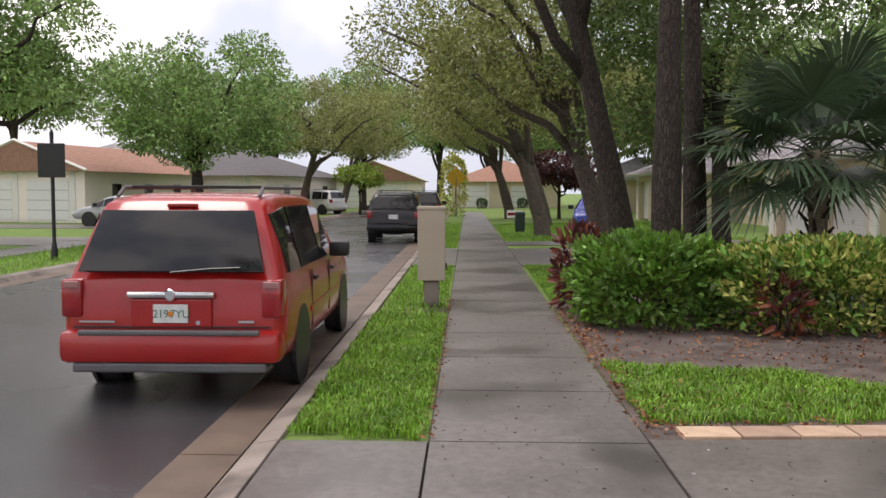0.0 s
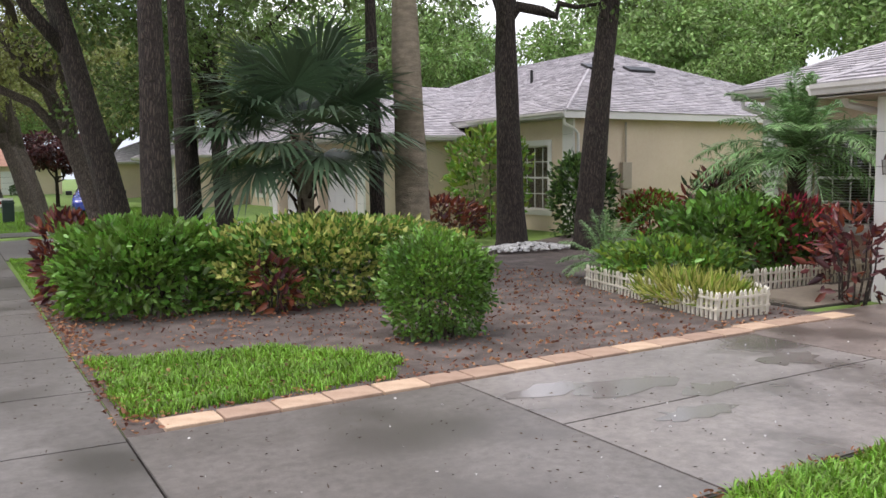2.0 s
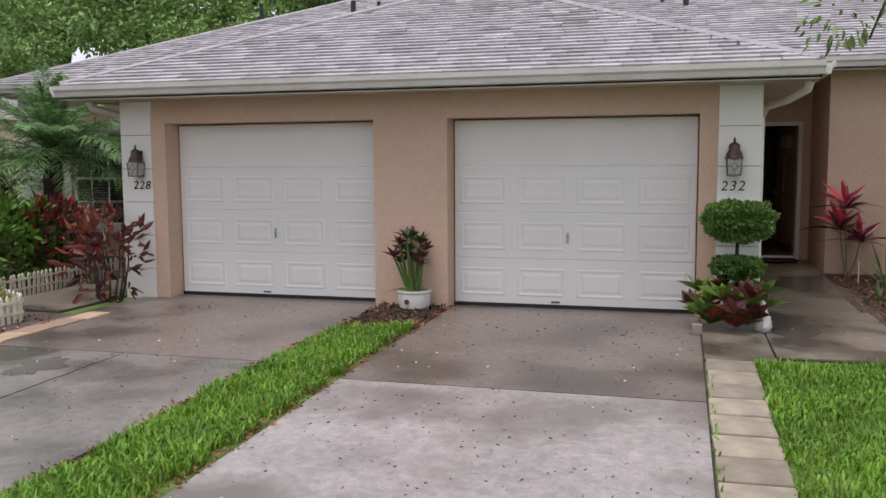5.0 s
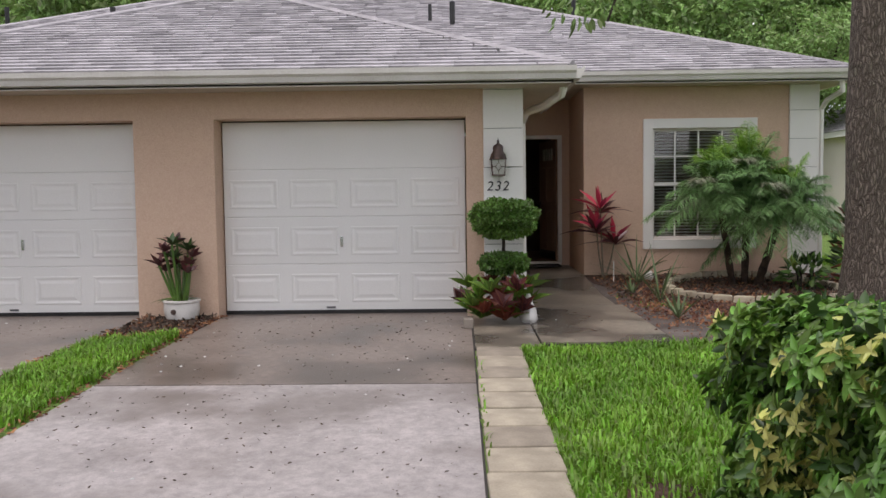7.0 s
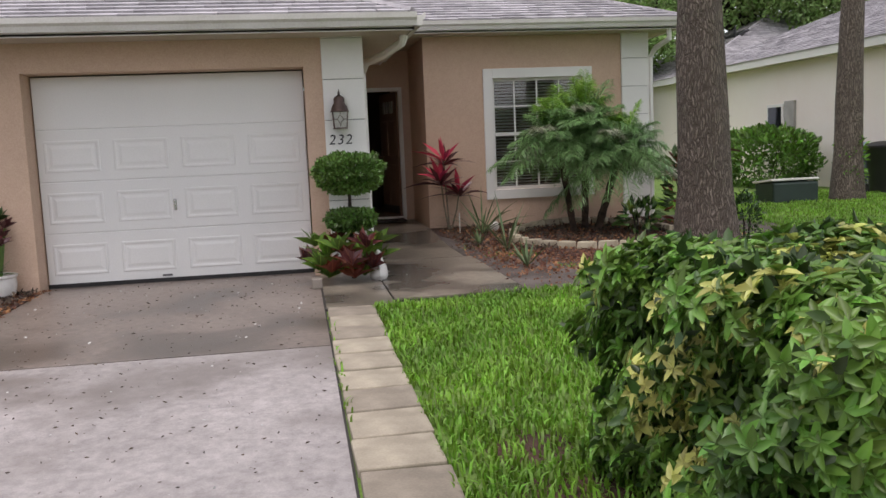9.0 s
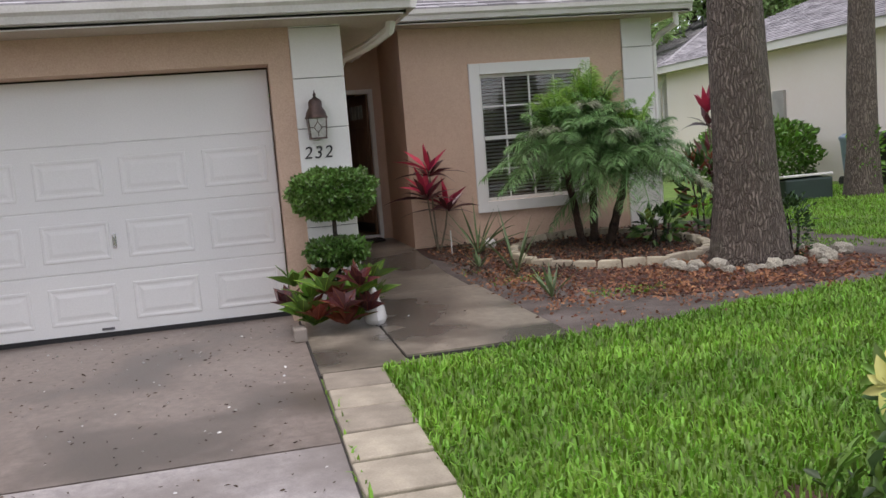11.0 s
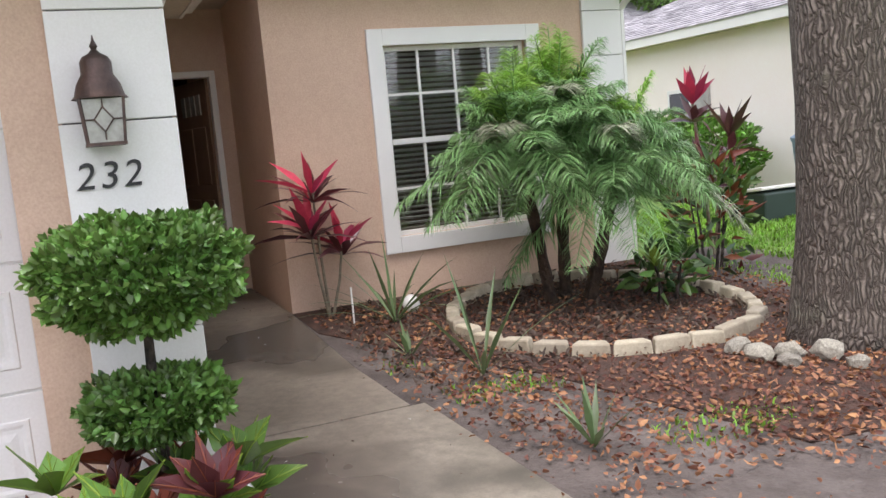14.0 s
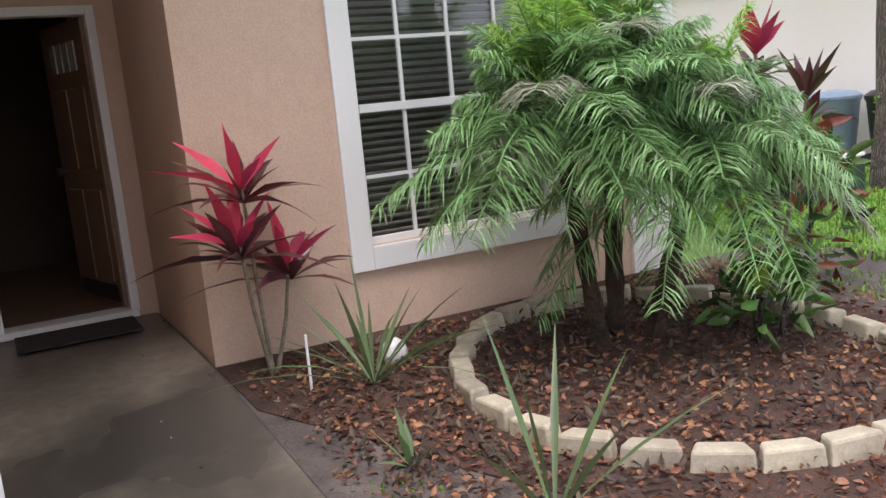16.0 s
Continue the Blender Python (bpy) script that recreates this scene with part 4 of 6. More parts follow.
def bush(name, label, at, box, n, mats, size, category="shrub", group="", width=0.5, stems=6, round_=0.55, up=0.3, bark=BARKD):
    """A shrub whose leaves fill an uneven rounded body, in one or more leaf colours."""
    t = thing(name, label, category, at, group)
    bx = np.array(box)
    per = n // len(mats)
    for i, mt in enumerate(mats):
        d = unit(rng.normal(size=(per, 3)))
        d[:, 2] = np.abs(d[:, 2]) * rng.choice([1, -0.75], per, p=[0.65, 0.35])
        k = 1 / (np.abs(d) ** (2 / round_)).sum(1) ** (round_ / 2)
        q = d * (k * (0.55 + 0.45 * rng.random(per) ** 0.35))[:, None]
        lump = 1 + 0.10 * np.sin(q[:, :1] * 7 + i) * np.sin(q[:, 1:2] * 8 + 2) + 0.07 * np.sin(q[:, 2:3] * 9 + q[:, :1] * 5)
        P = q * lump * bx / 2 + np.array([0, 0, bx[2] / 2])
        P[:, 2] = np.maximum(P[:, 2], 0.03)
        D = d + rng.normal(size=d.shape) * 0.55 + np.array([0, 0, up])
        part("foliage", leaves(P, D, size, width), mt, t)
    for k in range(stems):
        a = 2 * math.pi * k / max(stems, 1)
        p = Vector((math.cos(a) * bx[0] * 0.12, math.sin(a) * bx[1] * 0.2, -0.05))
        e = Vector((math.cos(a) * bx[0] * 0.3, math.sin(a) * bx[1] * 0.33, bx[2] * 0.72))
        part("stem", MB().tube([p, p.lerp(e, 0.5) + Vector((0.02, -0.03, 0.05)), e], [0.016, 0.012, 0.006], 6), bark, t)
    return t


def frond_points(base, az, el, L, droop, k, leaflet, spread=1.0):
    """Points, ways and lengths of the leaflets along one feather frond, and its midrib."""
    s = np.linspace(0.12, 1, k)
    hd = np.array([math.cos(az), math.sin(az), 0])
    x = L * s * math.cos(el)
    z = L * s * math.sin(el) - droop * L * s ** 2.2
    P = np.array(base) + hd * x[:, None] + np.array([0, 0, 1.0]) * z[:, None]
    T = unit(np.gradient(P, axis=0))
    S = unit(np.cross(T, [0, 0, 1.0]))
    PP, DD, LL = [], [], []
    for sg in (-1, 1):
        j = rng.normal(size=P.shape) * 0.22
        PP.append(P)
        DD.append(unit(S * sg * spread + T * 0.6 + np.array([0, 0, 0.12]) + j))
        LL.append(leaflet * (np.sin(np.pi * np.clip(s * 0.85 + 0.12, 0, 1)) * 0.8 + 0.25))
    return np.concatenate(PP), np.concatenate(DD), np.concatenate(LL), P


def feather_palm(label, at, trunks, fronds, L, leaflet, k, name="date_palm", trunk_r=0.055, lw=0.0065, droop=0.55, group="", young=0.0, hang=0.40):
    t = thing(name, label, "palm", at, group)
    for (tx, ty, ex, ey, ez) in trunks:
        a, b = Vector((tx, ty, -0.1)), Vector((ex, ey, ez))
        pts = [a.lerp(b, s) + Vector((0, 0, 0)) + Vector(((ex - tx) * 0.15 * math.sin(s * 3.1), 0, 0)) for s in np.linspace(0, 1, 12)]
        part("trunk", MB().tube(pts, [trunk_r * (1 + 0.2 * (i % 2)) for i in range(12)], 10, 0.4), PALMTRUNK, t)
        PP, DD, LL, KK, rib = [], [], [], [], MB()
        for i in range(fronds):
            az = 2.4 * i + rng.uniform(-0.2, 0.2)
            el = 1.5 - 1.6 * (i / fronds) + rng.uniform(-0.1, 0.1)
            LLf = L * rng.uniform(0.7, 1.15)
            p, d, l, spine = frond_points(b, az, el, LLf, droop * (0.35 + 0.8 * i / fronds) * rng.uniform(0.8, 1.2), k, leaflet)
            PP.append(p), DD.append(d), LL.append(l), KK.append(np.full(len(p), 1 if i < fronds * young else (2 if i % 9 == 4 and young else 0)))
            rib.tube([b] + [Vector(q) for q in spine[::6]], [0.011] + [0.009 * (1 - j / (len(spine[::6]) + 1)) + 0.002 for j in range(len(spine[::6]))], 4, cap=False)
        P, D, Ln = np.concatenate(PP), np.concatenate(DD), np.concatenate(LL)
        n = len(P)
        side = unit(np.cross(D, np.array([0, 0, 1.0]) + rng.normal(size=D.shape) * 0.3))
        w = lw
        dn = np.array([0, 0, -1.0])
        m1, tip = P + D * (Ln * 0.5)[:, None] + dn * (Ln * 0.08)[:, None], P + D * (Ln * 0.93)[:, None] + dn * (Ln * hang)[:, None]
        kind_ = np.concatenate(KK)
        for code, nm, mt in ((0, "foliage", PALMLEAF), (1, "young_foliage", PALMNEW), (2, "faded_foliage", PALMDRY)):
            sel = kind_ == code
            if sel.any():
                p_, s_, m_, t_ = P[sel], side[sel], m1[sel], tip[sel]
                V = np.stack([p_ - s_ * w * 0.4, p_ + s_ * w * 0.4, m_ + s_ * w, m_ - s_ * w, t_], 1).reshape(-1, 3)
                b5 = np.arange(len(p_))[:, None] * 5
                part(nm, poly_mesh(nm, V, np.concatenate([b5 + [0, 1, 2], b5 + [0, 2, 3], b5 + [3, 2, 4]], 0)), mt, t)
        part("midrib", rib, PALMLEAF, t)
    return t


def fan_palm(label, at, h, fans, R):
    t = thing("fan_palm", label, "palm", at)
    part("trunk", MB().tube([(0, 0, -0.1), (0.03, 0, h * 0.5), (0, 0.04, h)], [0.17, 0.13, 0.15], 12, 0.6), BARKP, t)
    boots = MB()
    for i in range(26):
        a, z = i * 2.4, h * (0.35 + 0.65 * i / 26)
        boots.tube([(0.11 * math.cos(a), 0.11 * math.sin(a), z - 0.06), (0.24 * math.cos(a), 0.24 * math.sin(a), z + 0.1)], [0.035, 0.018], 5)
    part("leaf_base", boots, PALMTRUNK, t)
    for i in range(fans):
        a, el = i * 2.4 + rng.uniform(-0.2, 0.2), 1.25 - 1.75 * i / fans
        hd = Vector((math.cos(a) * math.cos(el), math.sin(a) * math.cos(el), math.sin(el)))
        L = rng.uniform(0.75, 1.15)
        hub = Vector((0, 0, h)) + hd * L - Vector((0, 0, 0.12 * L))
        part("leaf_stalk", MB().tube([(0, 0, h - 0.05), Vector((0, 0, h)) + hd * L * 0.5, hub], [0.016, 0.012, 0.01], 5), FANLEAF, t)
        sd = hd.cross(Vector((0, 0, 1))).normalized()
        nm = sd.cross(hd)
        V, F = [], []
        for k in range(46):
            th = radians(-125 + 250 * k / 45)
            d = hd * math.cos(th) + sd * math.sin(th)
            s = (sd * math.cos(th) - hd * math.sin(th)) * (R * 0.028)
            rr = R * rng.uniform(0.85, 1.05) * (0.75 + 0.25 * math.cos(th))
            mid, tip = hub + d * rr * 0.55 + nm * 0.05 * (-1) ** k * 0.5, hub + d * rr - Vector((0, 0, 0.22 * rr * rng.uniform(0.5, 1.5)))
            n0 = len(V)
            V += [hub - s * 0.1, hub + s * 0.1, mid + s, mid - s, tip]
            F += [(n0, n0 + 1, n0 + 2), (n0, n0 + 2, n0 + 3), (n0 + 3, n0 + 2, n0 + 4)]
        part("fan_leaf", poly_mesh("fan_leaf", [tuple(v) for v in V], F), FANLEAF, t)


def blades(mb, c, n, L, w, spread, rnd, droop=0.35, up=1.0, ribs=None):
    """Sword leaves in a rosette, channelled, with thickness."""
    for i in range(n):
        a = 2.4 * i + rnd.uniform(-0.3, 0.3)
        sp = spread * (0.35 + 0.65 * i / n)
        l = L * rnd.uniform(0.65, 1.1)
        hd, s = Vector((math.cos(a), math.sin(a), 0)), Vector((-math.sin(a), math.cos(a), 0))
        r = rnd.uniform(-0.8, 0.8)
        s = (s * math.cos(r) + (hd * -0.5 + Vector((0, 0, 0.8))) * math.sin(r)).normalized()
        rows = []
        for q in (0, 0.2, 0.45, 0.7, 0.88, 1.0):
            p = Vector(c) + hd * (l * sp * q) + Vector((0, 0, up * l * (q * math.cos(sp * 0.9) - droop * sp * q * q)))
            ww = w * (0.28 + 1.5 * q if q < 0.45 else 1.75 * (1 - q) + 0.02)
            rows += [p - s * ww / 2 + Vector((0, 0, 0.15 * ww)), p, p + s * ww / 2 + Vector((0, 0, 0.15 * ww))]
        if ribs is not None:
            ribs.tube([p + Vector((0, 0, 0.002)) for p in rows[1::3]], 0.0028, 4, cap=False)
            for q in (1, 2, 3):
                for e in (-1, 1):
                    ribs.tube([rows[3 * q + 1] + Vector((0, 0, 0.002)), rows[3 * q + 4].lerp(rows[3 * q + 4 + e], 0.8) + Vector((0, 0, 0.002))], 0.0016, 3, cap=False)
        mb.add(rows, [(3 * r + e, 3 * r + e + 1, 3 * r + e + 4, 3 * r + e + 3) for r in range(5) for e in (0, 1)])
    return mb


R_ = random.Random(5)


def rosette(name, label, at, n, L, w, mat, spread=1.1, category="plant", droop=0.35, group="", stalk=0.0):
    t = thing(name, label, category, at, group)
    if stalk:
        part("stalk", MB().tube([(0, 0, -0.05), (0.01, 0.01, stalk)], [0.018, 0.014], 6), BARKP, t)
    part("foliage", blades(MB(), (0, 0, stalk), n, L, w, spread, R_, droop), mat, t, smooth="all")
    return t


# front bed of the south unit
feather_palm("bushy green pygmy date palm with dark trunks in ringed bed", (11.95, -3.85, 0.06), [(0, 0.1, 0.0, 0.3, 1.15), (0.12, -0.08, 0.12, -0.12, 1.34), (-0.05, -0.18, -0.12, -0.5, 0.98)], 54, 0.94, 0.30, 92, droop=0.56, lw=0.0046, young=0.22, hang=0.42, trunk_r=0.042)
t = thing("ti_plant", "pink and maroon ti plant with thin stems against the wall", "plant", (12.72, -2.12, 0.06))
for i, (sx, sy, hh) in enumerate(((0, 0.03, 1.08), (0.05, -0.12, 0.62), (-0.06, 0.08, 0.80))):
    part("stem", MB().tube([(0, 0, -0.05), (sx, sy, hh * 0.5), (sx * 1.5, sy * 1.5, hh)], [0.014, 0.012, 0.01], 6), BARKP, t)
    part("pink_foliage", blades(MB(), (sx * 1.5, sy * 1.5, hh - 0.05), 7, 0.42, 0.075, 1.2, R_, 0.2), REDLEAF, t, "pink red upper leaves", smooth="all")
    part("maroon_foliage", blades(MB(), (sx * 1.5, sy * 1.5, hh - 0.12), 13, 0.44, 0.075, 1.45, R_, 0.35), MAROON, t, "dark maroon lower leaves", smooth="all")
rosette("spider_agave", "grey-green sword-leaved plant by the wall", (12.25, -2.5, 0.05), 20, 0.85, 0.03, AGAVE, 1.15)
rosette("aloe", "grey-green aloe with long pointed leaves", (10.6, -2.45, 0.0), 10, 0.78, 0.034, AGAVE, 0.95, droop=0.25)
rosette("aloe", "small grey-green aloe in bare soil", (9.2, -2.32, 0.0), 10, 0.36, 0.035, AGAVE, 0.9, droop=0.15)
rosette("aloe", "small grey-green aloe in bare soil", (11.3, -2.25, 0.0), 7, 0.32, 0.035, AGAVE, 1.0, droop=0.2)
bush("croton", "low dark croton with a few yellow-green leaves", (11.5, -4.5, 0.04), (0.42, 0.42, 0.36), 110, (DARKLEAF, TOPLEAF), 0.14, "plant", width=0.4, stems=3)
rosette("bird_nest_plant", "bright yellow-green broad-leaved seedling", (11.4, -4.35, 0.32), 6, 0.28, 0.1, LIMELEAF, 1.0)
bush("corner_shrub", "dark red and green shrub at the house corner", (12.2, -5.55, 0.02), (0.6, 0.6, 1.0), 260, (DARKLEAF, TOPLEAF, RUSTLEAF), 0.18, width=0.3, stems=4)

# topiary and croton pot group beside the garage
t = thing("topiary", "clipped two-ball topiary shrub beside the garage pilaster", "shrub", (9.12, -0.50, 0.0))
part("stem", MB().tube([(0, 0, -0.05), (0.02, 0.01, 0.6), (0, 0.0, 0.98)], [0.025, 0.022, 0.015], 8, 0.3), BARKD, t)
for nm, z, bx, n in (("upper_ball", 1.06, (0.66, 0.66, 0.37), 9000), ("lower_ball", 0.60, (0.48, 0.48, 0.20), 4200)):
    d = unit(rng.normal(size=(n, 3)))
    k = 1 / (np.abs(d) ** 3.0).sum(1) ** (1 / 3.0)
    q = d * (k * (0.55 + 0.45 * rng.random(n) ** 0.4))[:, None]
    q *= 1 + (0.09 * np.sin(q[:, 0] * 6 + 1) * np.sin(q[:, 1] * 7) + 0.08 * np.sin(q[:, 2] * 8 + q[:, 0] * 5))[:, None]
    q[:, :2] *= np.where(q[:, 2] < 0, 1 + 0.22 * q[:, 2], 1)[:, None]
    P = q * np.array(bx) / 2 + np.array([0, 0, z])
    part(nm, leaves(P, d + rng.normal(size=d.shape) * 0.75 + np.array([0, 0, 0.2]), 0.034, 0.62), TOPLEAF, t)
    for k in range(7):
        a = k * 0.9
        part("twig", MB().tube([(0, 0, z - bx[2] * 0.5), (0.2 * math.cos(a), 0.2 * math.sin(a), z - bx[2] * 0.1)], [0.008, 0.004], 4), BARKD, t)
t = thing("croton_clump", "bronze and green broad-leaved crotons round the topiary foot", "plant", (8.98, -0.42, 0.0))
for i in range(26):
    a = i * 0.72
    rr = 0.16 + 0.17 * ((i * 7) % 5) / 4
    c = (rr * math.cos(a), rr * 1.1 * math.sin(a), 0.06 + 0.075 * (i % 5))
    veins = MB()
    green = i % 4 in (0, 3)
    rose = part("leaf_rosette", blades(MB(), c, 8, 0.23, 0.105, 1.15, R_, 0.2, ribs=veins), (TOPLEAF, RUSTLEAF, MAROON, BUSHLEAF)[i % 4], t, smooth="all")
    part("leaf_vein", veins, LIMELEAF if green else RUSTLEAF, rose, "pale yellow veins" if green else "")
t = thing("stone_figure", "small weathered white garden ornament", "ornament", (9.0, -0.74, 0.0))
part("figure_body", MB().lathe([(0.09, 0), (0.12, 0.05), (0.1, 0.14), (0.06, 0.2), (0.05, 0.26), (0.02, 0.3)], (0, 0, 0), 10, 1.2, 0.8), PORCELAIN, t, smooth=True)
t = thing("concrete_block", "small grey concrete block on the paving", "block", (8.72, -0.12, 0.0))
part("block", MB().box(-0.09, 0.09, -0.05, 0.05, 0, 0.1), KERB, t, bevel=0.01)

# pot between the doors
t = thing("flower_pot", "white glazed round pot with a dark patch", "pot", (9.36, 2.95, 0.0))
part("bowl", MB().lathe([(0.1, 0), (0.17, 0.04), (0.19, 0.13), (0.185, 0.2), (0.2, 0.215), (0.2, 0.235), (0.165, 0.235), (0.16, 0.19)], (0, 0, 0), 20), PORCELAIN, t, smooth=True)
part("patch", MB().lathe([(0.03, 0), (0.03, 0.008)], (0, 0, 0), 10), IRON, t, m=pose(-0.186, 0.03, 0.12, 0, -90, 0))
t = thing("potted_plant", "dark bronze upright croton in the white pot", "plant", (9.36, 2.95, 0.19))
for i in range(13):
    a = i * 0.75
    e = ((0.10 + 0.02 * (i % 6)) * math.cos(a), (0.10 + 0.025 * (i % 6)) * math.sin(a), 0.34 + 0.075 * (i % 5))
    part("stem", MB().tube([(0.04 * math.cos(a), 0.04 * math.sin(a), -0.05), e], [0.017, 0.012], 6), TOPLEAF, t)
    part("leaf_rosette", blades(MB(), e, 9, 0.16, 0.06, 1.2, R_, 0.25), MAROON if i % 4 else DARKLEAF, t, smooth="all")
part("low_foliage", blades(MB(), (0, 0, 0.02), 12, 0.32, 0.03, 1.3, R_, 0.45), TOPLEAF, t, smooth="all")

# hedge by the lawn
def whorl_hedge(label, at, box, whorls, size):
    """A clipped hedge: whorls of seven leaflets over inner leaves coloured dark as shade, and woody stems."""
    t = thing("hedge", label, "hedge", at)
    bx = np.array(box)

    def shell(n, lo):
        u = rng.uniform(-1, 1, (n, 3))
        side_ = rng.choice(5, n, p=[0.28, 0.17, 0.17, 0.19, 0.19])
        u[side_ == 0, 2] = 1
        for k, (ax, sg) in enumerate(((0, 1), (0, -1), (1, 1), (1, -1)), 1):
            u[side_ == k, ax] = sg
        nrm = unit(np.sign(u) * np.abs(u) ** 9)
        q = u / (np.abs(u) ** 12).sum(1, keepdims=True) ** (1 / 12)
        q *= (1 + 0.045 * np.sin(q[:, :1] * 8 + q[:, 2:] * 5) + 0.05 * np.sin(q[:, 1:2] * 13 + 2) + 0.03 * np.sin(q[:, 2:] * 11))
        q *= rng.uniform(lo, 1.03, (n, 1))
        return q * bx / 2 + np.array([0, 0, bx[2] / 2]), nrm
    # inner leaves carry the hedge's interior shade in their dark colour
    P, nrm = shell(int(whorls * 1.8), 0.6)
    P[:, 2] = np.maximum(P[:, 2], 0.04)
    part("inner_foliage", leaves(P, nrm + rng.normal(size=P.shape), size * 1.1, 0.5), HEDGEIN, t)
    P, nrm = shell(whorls, 0.88)
    P[:, 2] = np.maximum(P[:, 2], 0.06)
    ax = unit(nrm + np.array([0, 0, 0.55]) + rng.normal(size=P.shape) * 0.35)
    e1 = unit(np.cross(ax, rng.normal(size=P.shape)))
    e2 = np.cross(ax, e1)
    gold = np.sin(P[:, 0] * 4.1 + 1) * np.sin(P[:, 1] * 3.3 + P[:, 2] * 5) + rng.normal(size=len(P)) * 0.5 + 0.35 * (P[:, 0] < 0)
    pick = np.where(gold > 0.95, 2, np.where(rng.random(len(P)) < 0.25, 1, 0))
    for code, nm, mt in ((0, "green_foliage", VARIEG), (1, "bright_foliage", BUSHLEAF), (2, "gold_foliage", GOLDLEAF)):
        sel = pick == code
        PP, DD, FF = [], [], []
        for k in range(7):
            th = 2 * math.pi * k / 7
            PP.append(P[sel])
            DD.append(e1[sel] * math.cos(th) + e2[sel] * math.sin(th) + ax[sel] * 0.35 + rng.normal(size=ax[sel].shape) * 0.12)
            FF.append(ax[sel])
        part(nm, leaves(np.concatenate(PP), np.concatenate(DD), size, 0.44, 0.28, 0.4, facing=np.concatenate(FF)), mt, t)
    for k in range(14):
        p = Vector((rng.uniform(-0.35, 0.35) * bx[0], rng.uniform(-0.4, 0.4) * bx[1], -0.05))
        e = Vector((p.x * 1.2, p.y * 1.15, bx[2] * 0.8))
        part("stem", MB().tube([p, p.lerp(e, 0.5) + Vector((0.03, -0.03, 0)), e], [0.018, 0.013, 0.006], 6), BARKD, t)


whorl_hedge("clipped green and gold variegated hedge beside the lawn", (3.05, -2.80, -0.06), (1.66, 3.1, 0.95), 10500, 0.054)

# oaks of the south garden
tree("grey-barked oak with stones round its foot", (9.8, -4.62, 0), 5.8, 0.33, (0.9, -0.9, 7.0), (3.0, 3.2, 1.6), 4500, OAKLEAF, BARK, 0.1, 30, 0.8, 3, (0.1, 0.1), group="oaks", low=0.5, fork=0.8)
tree("grey-barked oak on the side lawn", (14.0, -9.3, 0), 7.0, 0.25, (0.3, 0, 9.0), (2.2, 2.2, 1.2), 1400, OAKLEAF, BARK, 0.13, 24, 0.85, 4, (0.1, -0.2), group="oaks")
bush("ivy", "green creeper on the oak trunk", (9.8, -5.12, 0.0), (0.3, 0.3, 0.6), 300, (DARKLEAF,), 0.06, stems=2)
bush("ivy", "green creeper on the oak trunk", (14.0, -9.35, 0.0), (0.4, 0.4, 1.3), 420, (BUSHLEAF,), 0.08, stems=2)
bush("side_hedge", "glossy green hedge against the cream wall", (18.6, -10.3, 0), (3.6, 1.0, 1.35), 4200, (BUSHLEAF, TOPLEAF), 0.12, stems=7)
t = thing("red_ti_plant", "tall red and maroon ti plant at the house corner", "plant", (12.7, -6.02, 0.05))
for i, hh in enumerate((1.5, 0.85, 1.15)):
    c = (0.2 * math.cos(i * 2.1), 0.2 * math.sin(i * 2.1), hh)
    part("stem", MB().tube([(0, 0, 0), c], [0.02, 0.014], 6), BARKP, t)
    part("red_foliage", blades(MB(), c, 8, 0.46, 0.11, 0.75, R_, 0.15), REDLEAF if i == 0 else MAROON, t, smooth="all")
    part("maroon_foliage", blades(MB(), (c[0], c[1], hh - 0.18), 10, 0.42, 0.09, 1.5, R_, 0.4), MAROON, t, smooth="all")

# ring of edging blocks, stones round the oak
edge = MB().add([(-0.13, -0.06, 0), (0.13, -0.06, 0), (0.10, 0.06, 0), (-0.10, 0.06, 0), (-0.12, -0.05, 0.11), (0.12, -0.05, 0.11), (0.09, 0.05, 0.11), (-0.09, 0.05, 0.11)], [(3, 2, 1, 0), (4, 5, 6, 7), (0, 1, 5, 4), (1, 2, 6, 5), (2, 3, 7, 6), (3, 0, 4, 7)]).mesh("edging_block", 0.014)
ring = thing("stone_ring", "ring of pale concrete edging blocks round the palm bed", "edging", (11.5, -3.87, 0))
for k in range(28):
    a = 2 * math.pi * k / 28
    rx, ry = 1.2, 1.08
    x, y = rx * math.cos(a), ry * math.sin(a)
    zz = gz(11.5 + x) - 0.02 + R_.uniform(-0.015, 0.01)
    part("edging_block", edge, EDGER, ring, m=pose(x, y, zz, R_.uniform(-5, 5), R_.uniform(-5, 5), math.degrees(math.atan2(rx * math.sin(a) / rx, ry * math.cos(a) / ry)) - 90 + R_.uniform(-6, 6) + 180))


def rock_mesh(seed):
    g = random.Random(seed)
    bm = bmesh.new()
    bmesh.ops.create_icosphere(bm, subdivisions=2, radius=1)
    for v in bm.verts:
        f = 1 + 0.35 * noise.noise(v.co * 1.7 + Vector((seed * 3.1, 0, 0))) + 0.15 * noise.noise(v.co * 4)
        v.co = Vector((v.co.x * f, v.co.y * f * 0.8, v.co.z * f * 0.65))
    me = bpy.data.meshes.new("rock")
    bm.to_mesh(me)
    bm.free()
    me.shade_smooth()
    me.set_sharp_from_angle(angle=radians(32))
    me.materials.append(ROCK)
    return me


